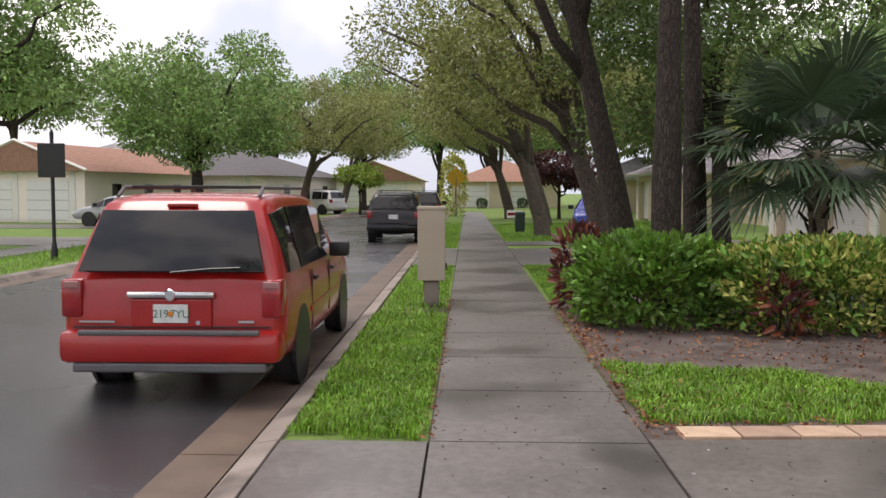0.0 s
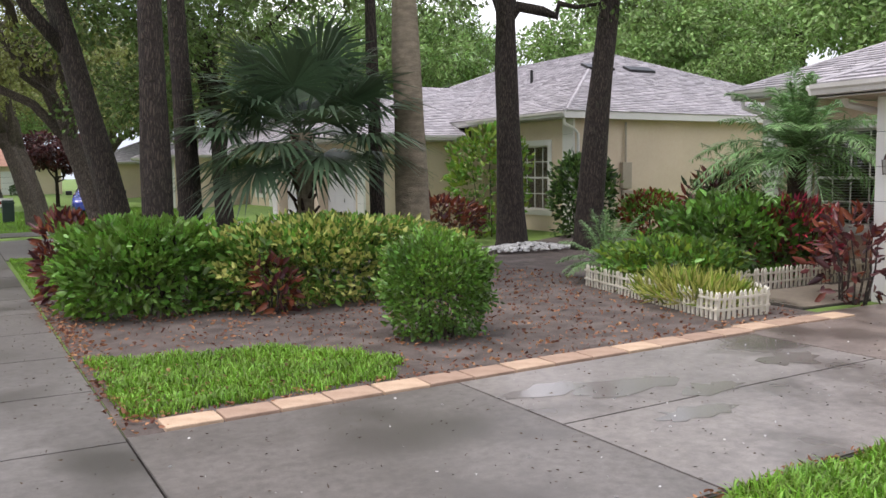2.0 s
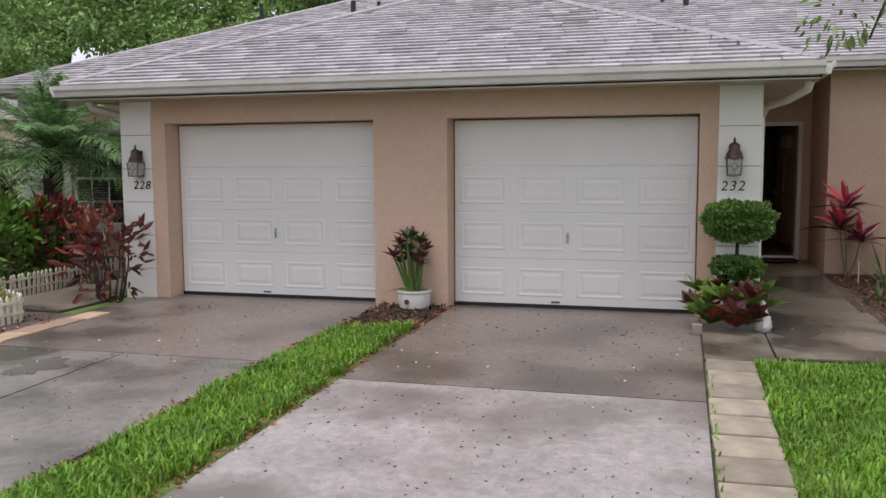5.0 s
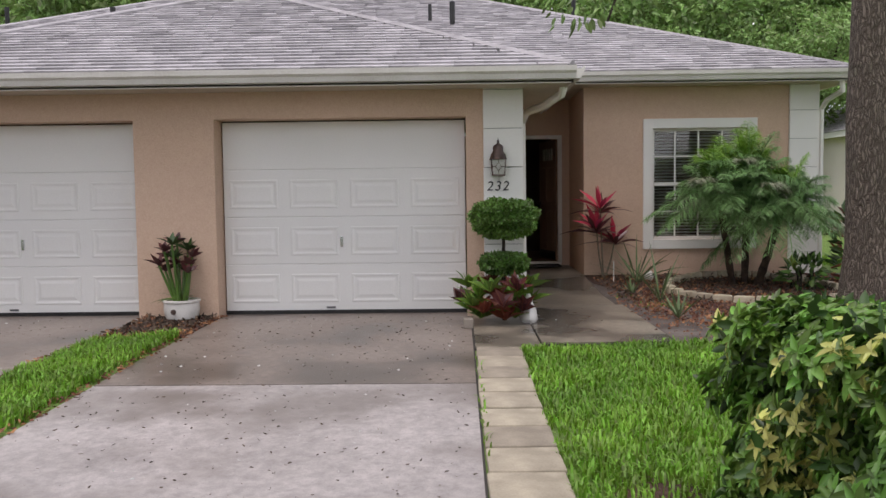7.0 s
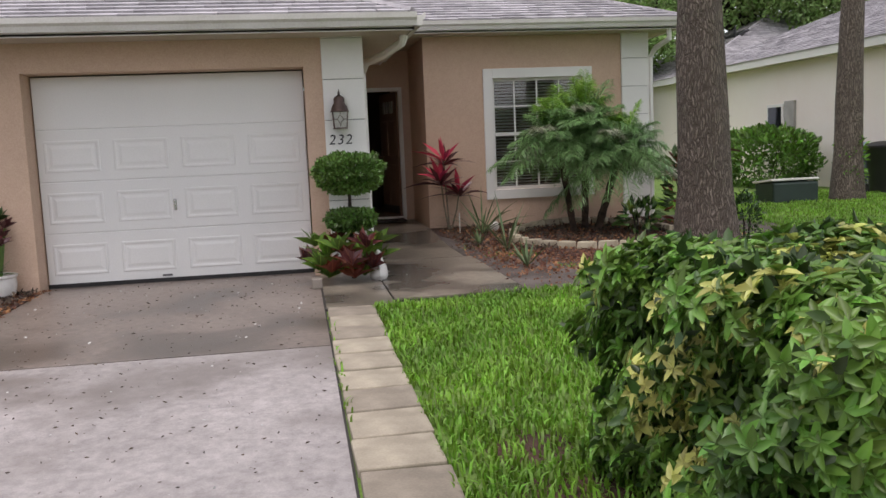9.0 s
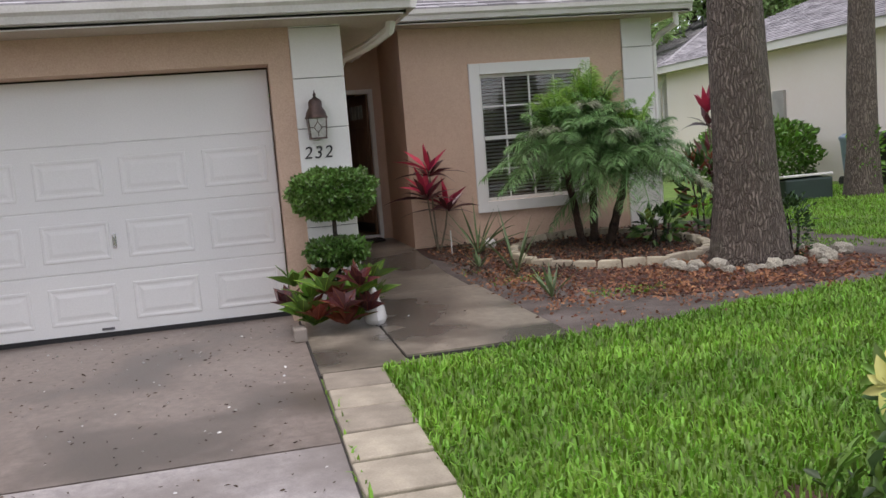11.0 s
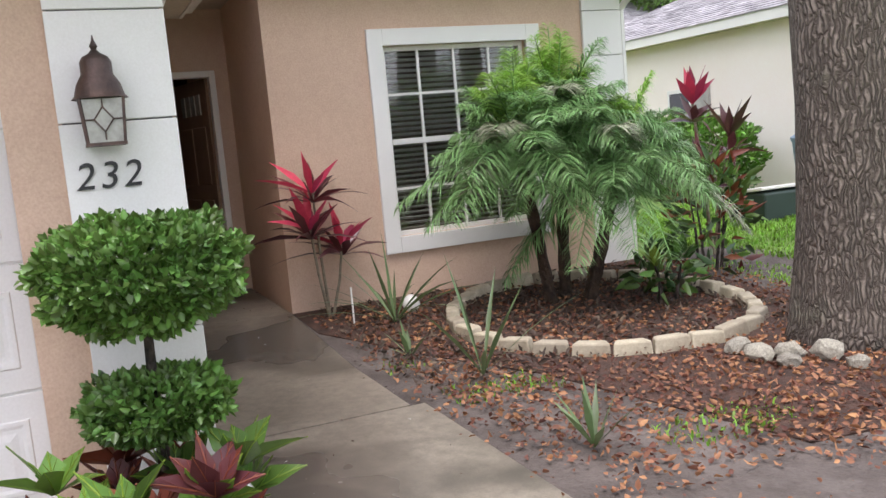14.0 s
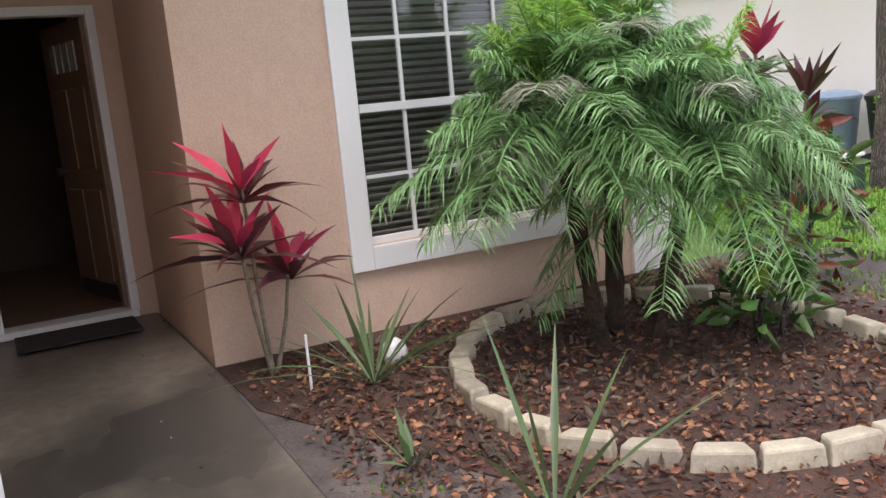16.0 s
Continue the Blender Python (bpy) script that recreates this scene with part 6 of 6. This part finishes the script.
suv_st = [(0.04, 0.45, 0.6, 0.72, 0.86, 0.84), (0.08, 0.4, 1.02, 1.08, 0.9, 0.86), (0.12, 0.36, 1.08, 1.14, 0.91, 0.84), (0.36, 0.34, 1.08, 1.68, 0.92, 0.70), (0.9, 0.32, 1.07, 1.74, 0.92, 0.72), (2.0, 0.32, 1.06, 1.74, 0.92, 0.72), (2.75, 0.32, 1.05, 1.68, 0.92, 0.70), (3.4, 0.33, 1.03, 1.12, 0.91, 0.8), (4.4, 0.38, 0.9, 0.98, 0.88, 0.76), (4.65, 0.45, 0.65, 0.72, 0.76, 0.66)]


def parked(name, label, at, rz, st, paint, lights=True):
    c = car(name, label, at, rz, st, paint, (0.85, 3.55), 0.34, roofrails=True, glass_span=(3, 6))
    if lights:
        part("rear_window", tilted_panel(0.74, 0.64, 0.12, 1.18, 0.335, 1.6, 0.02), CARGLASS, c, "dark rear window", 0.01)
        for sg in (-1, 1):
            part("tail_light", MB().box(sg * 0.72, sg * 0.91, 0.02, 0.2, 0.86, 1.1), TAIL, c, "red tail light", 0.02, True)
        part("rear_bumper", MB().box(-0.91, 0.91, -0.06, 0.3, 0.42, 0.66), paint, c, "", 0.05, True)
        part("licence_plate", MB().box(-0.16, 0.16, 0.02, 0.05, 0.84, 0.99), PLATE, c, "pale licence plate")
    return c


parked("suv", "black suv parked at the kerb with red tail lights", (-2.98, 29.7, -0.2), 0.5, suv_st, BLACKPAINT)
parked("suv", "dark suv parked further along the kerb", (-2.7, 44, -0.2), 0.5, suv_st, BLACKPAINT)
sed_st = [(0.0, 0.4, 0.6, 0.72, 0.78, 0.7), (0.1, 0.34, 0.85, 0.94, 0.86, 0.76), (0.5, 0.3, 0.92, 1.0, 0.9, 0.78), (0.95, 0.28, 0.93, 1.12, 0.9, 0.72), (1.5, 0.28, 0.93, 1.42, 0.9, 0.62), (2.4, 0.28, 0.92, 1.45, 0.9, 0.62), (2.9, 0.28, 0.92, 1.36, 0.9, 0.62), (3.5, 0.29, 0.9, 1.0, 0.89, 0.75), (4.3, 0.34, 0.78, 0.84, 0.85, 0.72), (4.55, 0.4, 0.6, 0.66, 0.72, 0.6)]
car("sedan", "silver sedan parked on a driveway across the street", (-14.4, 40.5, -0.12), 82, sed_st, SILVER, (0.9, 3.6), 0.32, glass_span=(3, 7))
car("sedan", "blue car parked on the next driveway", (5.6, 41, -0.1), 170, sed_st, BLUECAR, (0.9, 3.6), 0.32, glass_span=(3, 7))
parked("suv", "white suv parked down the street", (-9.6, 62, -0.12), 60, suv_st, WHITECAR)
parked("suv", "dark suv parked on a far driveway", (-13.5, 58, -0.12), 70, suv_st, BLACKPAINT)

# beige utility cabinet on its concrete post, in the verge
t = thing("utility_cabinet", "beige metal utility cabinet on a concrete post", "utility box", (-0.98, 12.9, -0.1))
part("post", MB().box(-0.11, 0.11, -0.1, 0.1, -0.1, 0.42), KERB, t, "concrete post", 0.012)
part("cabinet", MB().box(-0.2, 0.2, -0.15, 0.15, 0.40, 1.46), UTIL, t, bevel=0.012)
part("lid", MB().box(-0.212, 0.212, -0.162, 0.162, 1.43, 1.48), UTIL, t, bevel=0.01)
part("latch", MB().box(0.2, 0.225, -0.03, 0.03, 0.55, 0.65), IRON, t, bevel=0.006)
flat("cabinet_soil", [(-1.35, 12.2), (-0.75, 12.2), (-0.75, 12.9), (-1.35, 12.9)], SOIL, "bare soil at the cabinet post", 0.006)

# black sign seen from behind
t = thing("street_sign", "black sign panel seen from behind on a black post", "sign", (-10.6, 21.2, -0.12))
part("post", MB().tube([(0, 0, -0.1), (0, 0, 3.05)], 0.045, 10), BLACK, t, smooth=True)
part("base", MB().lathe([(0.09, 0), (0.085, 0.2), (0.06, 0.4), (0.05, 0.45)], (0, 0, 0), 10), BLACK, t, smooth=True)
part("panel", MB().box(-0.34, 0.34, -0.06, -0.02, 2.02, 2.85), BLACK, t, bevel=0.02)
part("finial", MB().lathe([(0.03, 0), (0.05, 0.04), (0.045, 0.1), (0.02, 0.16)], (0, 0, 3.02), 10), BLACK, t, smooth=True)
t = thing("warning_sign", "yellow diamond warning sign on a post", "sign", (-1.2, 58, -0.1))
part("post", MB().tube([(0, 0, 0), (0, 0, 2.6)], 0.035, 8), GREYTRIM, t)
part("panel", MB().box(-0.5, 0.5, -0.02, 0.0, -0.5, 0.5, pose(0, 0, 2.6, 0, 45, 0)), YELLOWSIGN, t, bevel=0.01)
t = thing("yard_sign", "small white and red yard sign in the grass", "sign", (1.95, 44, -0.1))
part("panel", MB().box(-0.4, 0.4, -0.01, 0.01, 0.35, 0.75), WHITE, t)
part("stake", MB().box(-0.02, 0.02, 0.011, 0.03, 0, 0.75), GREYTRIM, t)
part("red_band", MB().box(-0.36, 0.36, -0.014, -0.01, 0.48, 0.62), TAIL, t)
t = thing("utility_pedestal", "dark green utility pedestal in the grass", "utility box", (1.72, 36, -0.1))
part("pedestal_body", MB().box(-0.2, 0.2, -0.2, 0.2, 0, 0.85), GREENBIN, t, bevel=0.04)
part("cap", MB().box(-0.22, 0.22, -0.22, 0.22, 0.72, 0.78), GREENBIN, t, bevel=0.02)

# bins of the south neighbour
for (x, y, mt, lb) in ((15.9, -10.75, BINBLUE, "grey-blue wheeled bin with closed lid"), (15.1, -10.8, BLACK, "black wheeled bin with closed lid")):
    t = thing("wheeled_bin", lb, "bin", (x, y, 0.08), "bins")
    part("tub", MB().lathe([(0.27, 0.02), (0.36, 0.95), (0.38, 0.98), (0.38, 1.02)], (0, 0, 0), 18), mt, t, smooth=True)
    part("lid", MB().lathe([(0.39, 1.0), (0.39, 1.04), (0.3, 1.1), (0.1, 1.13)], (0, 0, 0), 18), mt, t, smooth=True)
    part("wheel", MB().tube([(0.3, -0.2, 0.1), (0.3, 0.2, 0.1)], 0.1, 12), RUBBER, t)
    t.scale = (0.86, 0.86, 0.86)
t = thing("recycling_crate", "dark green crate with a pale lid", "crate", (14.3, -8.35, 0.06))
part("tub", MB().box(-0.3, 0.3, -0.42, 0.42, 0, 0.38), GREENBIN, t, bevel=0.03)
part("lid", MB().box(-0.32, 0.32, -0.44, 0.44, 0.38, 0.42, pose(0, 0, 0, 0, 6, 0)), TRIM, t, bevel=0.01)
H = thing("side_window", "white framed window with a pale shutter on the cream wall", "window", (0, 0, 0))
part("frame", MB().box(19.2, 19.9, -11.26, -11.2, 0.95, 1.95), WHITE, H, bevel=0.01)
part("pane", MB().box(19.27, 19.83, -11.2, -11.19, 1.02, 1.88), CARGLASS, H)
part("shutter", MB().box(18.72, 19.12, -11.25, -11.18, 0.95, 2.0), BLIND, H, bevel=0.01)
t = thing("doormat", "dark doormat before the front door", "mat", (14.35, -1.3, 0.135))
part("mat", MB().box(-0.22, 0.22, -0.38, 0.38, 0, 0.015), MAT_RUG, t, bevel=0.004)
t = thing("sprinkler_pipe", "thin white plastic pipe standing in the bed", "pipe", (12.35, -2.2, 0.02))
part("pipe", MB().tube([(0, 0, -0.05), (0, 0.0, 0.34)], 0.008, 6), WHITE, t)
t = thing("white_globe", "small white round ornament by the wall", "ornament", (12.45, -2.72, 0.05))
part("globe", MB().lathe([(0.02, 0), (0.06, 0.03), (0.075, 0.08), (0.06, 0.13), (0.02, 0.16)], (0, 0, 0), 12), PORCELAIN, t, smooth=True)

# ---- far houses and trees ----
def far_house(at, rz, w, d, label, roofm, wall, gable=True):
    H = thing("house", label, "house", at, "far houses", rz)
    part("wall", MB().box(0, w, 0, d, -0.2, 2.6), wall, H)
    r = MB().add([(-0.5, -0.5, 2.55), (w + 0.5, -0.5, 2.55), (w + 0.5, d + 0.5, 2.55), (-0.5, d + 0.5, 2.55), (w / 2, -0.5 if gable else d * 0.4, 2.55 + w * 0.5 * 0.42), (w / 2, d + 0.5 if gable else d * 0.6, 2.55 + w * 0.5 * 0.42)], [(0, 1, 4), (1, 2, 5, 4), (2, 3, 5), (3, 0, 4, 5), (3, 2, 1, 0)])
    part("roof", r, roofm, H)
    if gable:
        part("barge_board", MB().tube([(-0.5, -0.53, 2.6), (w / 2, -0.53, 2.6 + w * 0.21), (w + 0.5, -0.53, 2.6)], 0.09, 4), WHITE, H)
    for k in range(2):
        x0 = w * (0.08 + 0.46 * k)
        g = part("garage_door", MB().box(x0, x0 + 2.5, -0.05, 0.01, 0, 2.1), DOORWHITE, H, bevel=0.01)
        for j in range(1, 4):
            part("door_seam", MB().box(x0, x0 + 2.5, -0.055, -0.045, 0.52 * j, 0.52 * j + 0.02), GREYTRIM, g)
        part("pilaster", MB().box(x0 + 2.6, x0 + 2.9, -0.08, 0.01, -0.1, 2.55), WHITE, H)
    for k in range(3):
        y0 = d * (0.2 + 0.28 * k)
        for xx in (-0.04, w - 0.01):
            wd = part("window", MB().box(xx, xx + 0.05, y0, y0 + 1.0, 0.9, 2.0), WHITE, H, bevel=0.01)
            part("pane", MB().box(xx - 0.01, xx + 0.06, y0 + 0.08, y0 + 0.92, 0.98, 1.92), CARGLASS, wd)


far_house((-27.5, 46, 0), -12, 7.5, 11, "beige house with terracotta gable roof across the street", CLAYROOF, STUCCO_S)
far_house((-22, 58, 0), -15, 9, 11, "beige house behind a large tree", ROOFBASE, STUCCO_S, False)
far_house((-14, 84, 0), 0, 9, 10, "cream house at the end of the street", CLAYROOF, STUCCO_S)
far_house((-2, 88, 0), 0, 11, 10, "cream house at the end of the street", CLAYROOF, STUCCO_N, False)

FAR = dict(name="far_tree", group="far trees")
tree("large rounded green oak across the street", (-14.8, 46, -0.1), 4.2, 0.4, (0, 0, 5.8), (5.2, 5.0, 4.4), 24000, FARLEAF, BARKD, 0.22, 70, 1.3, 31, (0, 0), **FAR)
tree("tall green oak at the street's far side", (-15.8, 25.5, -0.1), 4.5, 0.3, (1.2, 0.5, 5.8), (3.4, 3.6, 3.2), 18000, FARLEAF, BARKD, 0.15, 50, 1.0, 32, (0, 0), **FAR)
base = tree("green oak in the belt of trees behind the houses", (32, 2, 0), 6.5, 0.35, (0, 0, 8.0), (4.6, 4.6, 3.6), 17000, FARLEAF, BARKD, 0.24, 60, 1.3, 33, (0, 0), **FAR)
k = 0
for (x, y, s) in ((33, -8, 1.0), (31, -17, 0.9), (33, -27, 1.1), (30, 11, 0.95), (33, 20, 1.05), (30, 30, 0.95), (34, 40, 1.1), (28, 50, 1.0), (20, 58, 1.0), (14, 68, 1.05), (40, -2, 1.25), (41, 14, 1.25), (40, 32, 1.3), (27, -36, 1.0),
                  (-24, 76, 1.1), (-32, 60, 1.1), (-34, 44, 1.0), (-33, 30, 1.0), (-12, 98, 1.2), (2, 104, 1.2), (14, 96, 1.2), (-22, 96, 1.2), (24, 80, 1.2), (-9.5, 76, 0.7), (-36, 18, 1.0), (9, 60, 0.9), (16, 47, 0.8), (11, 74, 1.0), (21, 44, 0.9), (-4, 112, 1.3), (26, 64, 1.1), (6, 82, 0.8), (-26, 84, 1.0), (-17, 72, 0.7), (28, -6, 0.6), (28.5, -11, 0.65), (27.5, -1, 0.55), (29, -20, 0.7), (29, 7, 0.6), (29, 16, 0.65), (28.5, 25, 0.6), (34, -34, 1.0), (36, -14, 1.1)):
    k += 1
    copy_thing(base, pose(x, y, 0, 0, 0, 67 * k) @ Matrix.Diagonal((s, s, s * (0.9 + 0.05 * (k % 5)), 1)))
street = tree("yellowish live oak arching over the sidewalk", (3.3, 24, -0.1), 5.0, 0.3, (-2.4, 0.5, 6.3), (4.4, 4.4, 2.9), 17000, YELLEAF, BARK, 0.13, 58, 0.9, 41, (-1.6, 0.4), name="street_oak", group="street oaks", low=0.95, limbs=10)
for i, (x, y, s, rz) in enumerate(((2.4, 33, 1.0, 20), (3.4, 43, 1.1, -15), (2.2, 54, 1.1, 30), (-11.2, 56, 1.0, 160), (-10.6, 70, 1.1, 190), (9, 40, 0.9, 90), (6.5, 48, 1.0, 140))):
    copy_thing(street, pose(x, y, -0.1, 0, 0, rz) @ Matrix.Diagonal((s, s, s, 1)))
tree("small maroon-leaved tree on the next lawn", (5.0, 52, -0.1), 2.2, 0.12, (0, 0, 3.0), (2.4, 2.0, 1.4), 3000, MAROON, BARKD, 0.25, 20, 0.8, 45, name="plum_tree")
tree("small lime green tree down the street", (-8.6, 66, -0.1), 2.0, 0.1, (0, 0, 2.8), (1.8, 1.8, 1.0), 2500, LIMELEAF, BARKD, 0.25, 16, 0.7, 46, name="lime_tree")
bush("yellow_shrub", "yellow flowering shrub at the street's end", (-1.4, 60, -0.1), (1.6, 1.4, 4.0), 1200, (GOLDLEAF,), 0.25, stems=5)
for x, y in ((-19.6, 48.5), (-18.4, 48.8), (-17.4, 49.0), (-8, 72), (1, 86), (5, 86)):
    bush("clipped_shrub", "small clipped green shrub before a house", (x, y, -0.1), (0.9, 0.9, 0.9), 500, (DARKLEAF,), 0.16, group="far shrubs", stems=3)
# oak limb that reaches over the roof and street from behind the walk
over = tree("live oak behind the walker with overhanging branches", (4.2, -8.2, -0.05), 6.0, 0.3, (2.2, 4.2, 7.4), (2.6, 2.6, 1.2), 2600, OAKLEAF, BARK, 0.09, 26, 0.7, 51, (0.6, 0.6), name="street_oak", group="street oaks", low=0.6, limbs=8)
part("limb", MB().tube([(2.0, 4.0, 6.8), (1.4, 5.8, 5.2), (1.1, 6.9, 3.4), (1.0, 7.3, 2.35)], [0.06, 0.035, 0.018, 0.006], 6), BARK, over, smooth="all")
hp, hd = clump_points([(1.05, 7.1, 2.75), (0.95, 7.45, 2.5), (1.1, 6.75, 3.0), (1.0, 7.2, 3.2)], [0.28, 0.24, 0.3, 0.35], 520, 0.9, 0.1)
part("hanging_foliage", leaves(hp, hd + np.array([0, 0, -0.6]), 0.06, 0.4), OAKLEAF, over)
tree("live oak in the verge behind the walker", (-1.3, -6, -0.1), 5.0, 0.3, (0, 1.0, 7.2), (4.2, 4.5, 2.0), 8000, YELLEAF, BARK, 0.14, 34, 1.0, 52, (0, 0.6), name="street_oak", group="street oaks", low=0.6, limbs=8)

# ---- pavers and step stones ----
pv = MB().box(-0.0, 0.39, 0, 0.27, -0.05, 0.012).mesh("paver", 0.008)
root = thing("paver_edging", "row of peach concrete pavers along the driveway", "edging", (0, 0, 0))
x = 1.05
while x < 8.1:
    part("paver", pv, BRICKM, root, m=pose(x, 6.17 + 0.03 * (x > 6.6) + R_.uniform(-0.006, 0.006), gz(x + 0.2) + R_.uniform(0, 0.006), R_.uniform(-1, 1), -0.6, R_.uniform(-1.2, 1.2)))
    x += 0.405
ss = MB().box(0, 0.372, -0.193, 0.193, -0.05, 0.012).mesh("step_stone", 0.01)
root = thing("step_stones", "line of tan stepping stones beside the driveway", "paving", (0, 0, 0))
x = 1.55
while x < 7.2:
    part("step_stone", ss, STONE, root, m=pose(x, -0.362 + R_.uniform(-0.008, 0.008), gz(x + 0.2) + R_.uniform(-0.004, 0.006), R_.uniform(-1, 1), -0.95, R_.uniform(-1.5, 1.5)))
    x += 0.40

# thin films of rain water on the driveway
for i, (x, y, a, b) in enumerate(((3.75, 5.55, 0.4, 0.16), (4.3, 5.3, 0.5, 0.2), (4.2, 4.5, 0.35, 0.13), (4.75, 4.9, 0.28, 0.15), (6.0, 5.2, 0.3, 0.2))):
    t = thing("puddle", "thin film of rain water on the driveway", "puddle", (x, y, gz(x) + 0.003), "puddles")
    ring_ = [(a * math.cos(q * 0.3142) * (1 + 0.7 * noise.noise((q * 1.3, i * 5.0, 0))), b * math.sin(q * 0.3142) * (1 + 0.9 * noise.noise((q * 1.1, i * 7.0, 2)))) for q in range(20)]
    part("water_film", MB().add([(px, py, 0.0167 * px) for px, py in ring_], [tuple(range(20))]), PUDDLE, t)
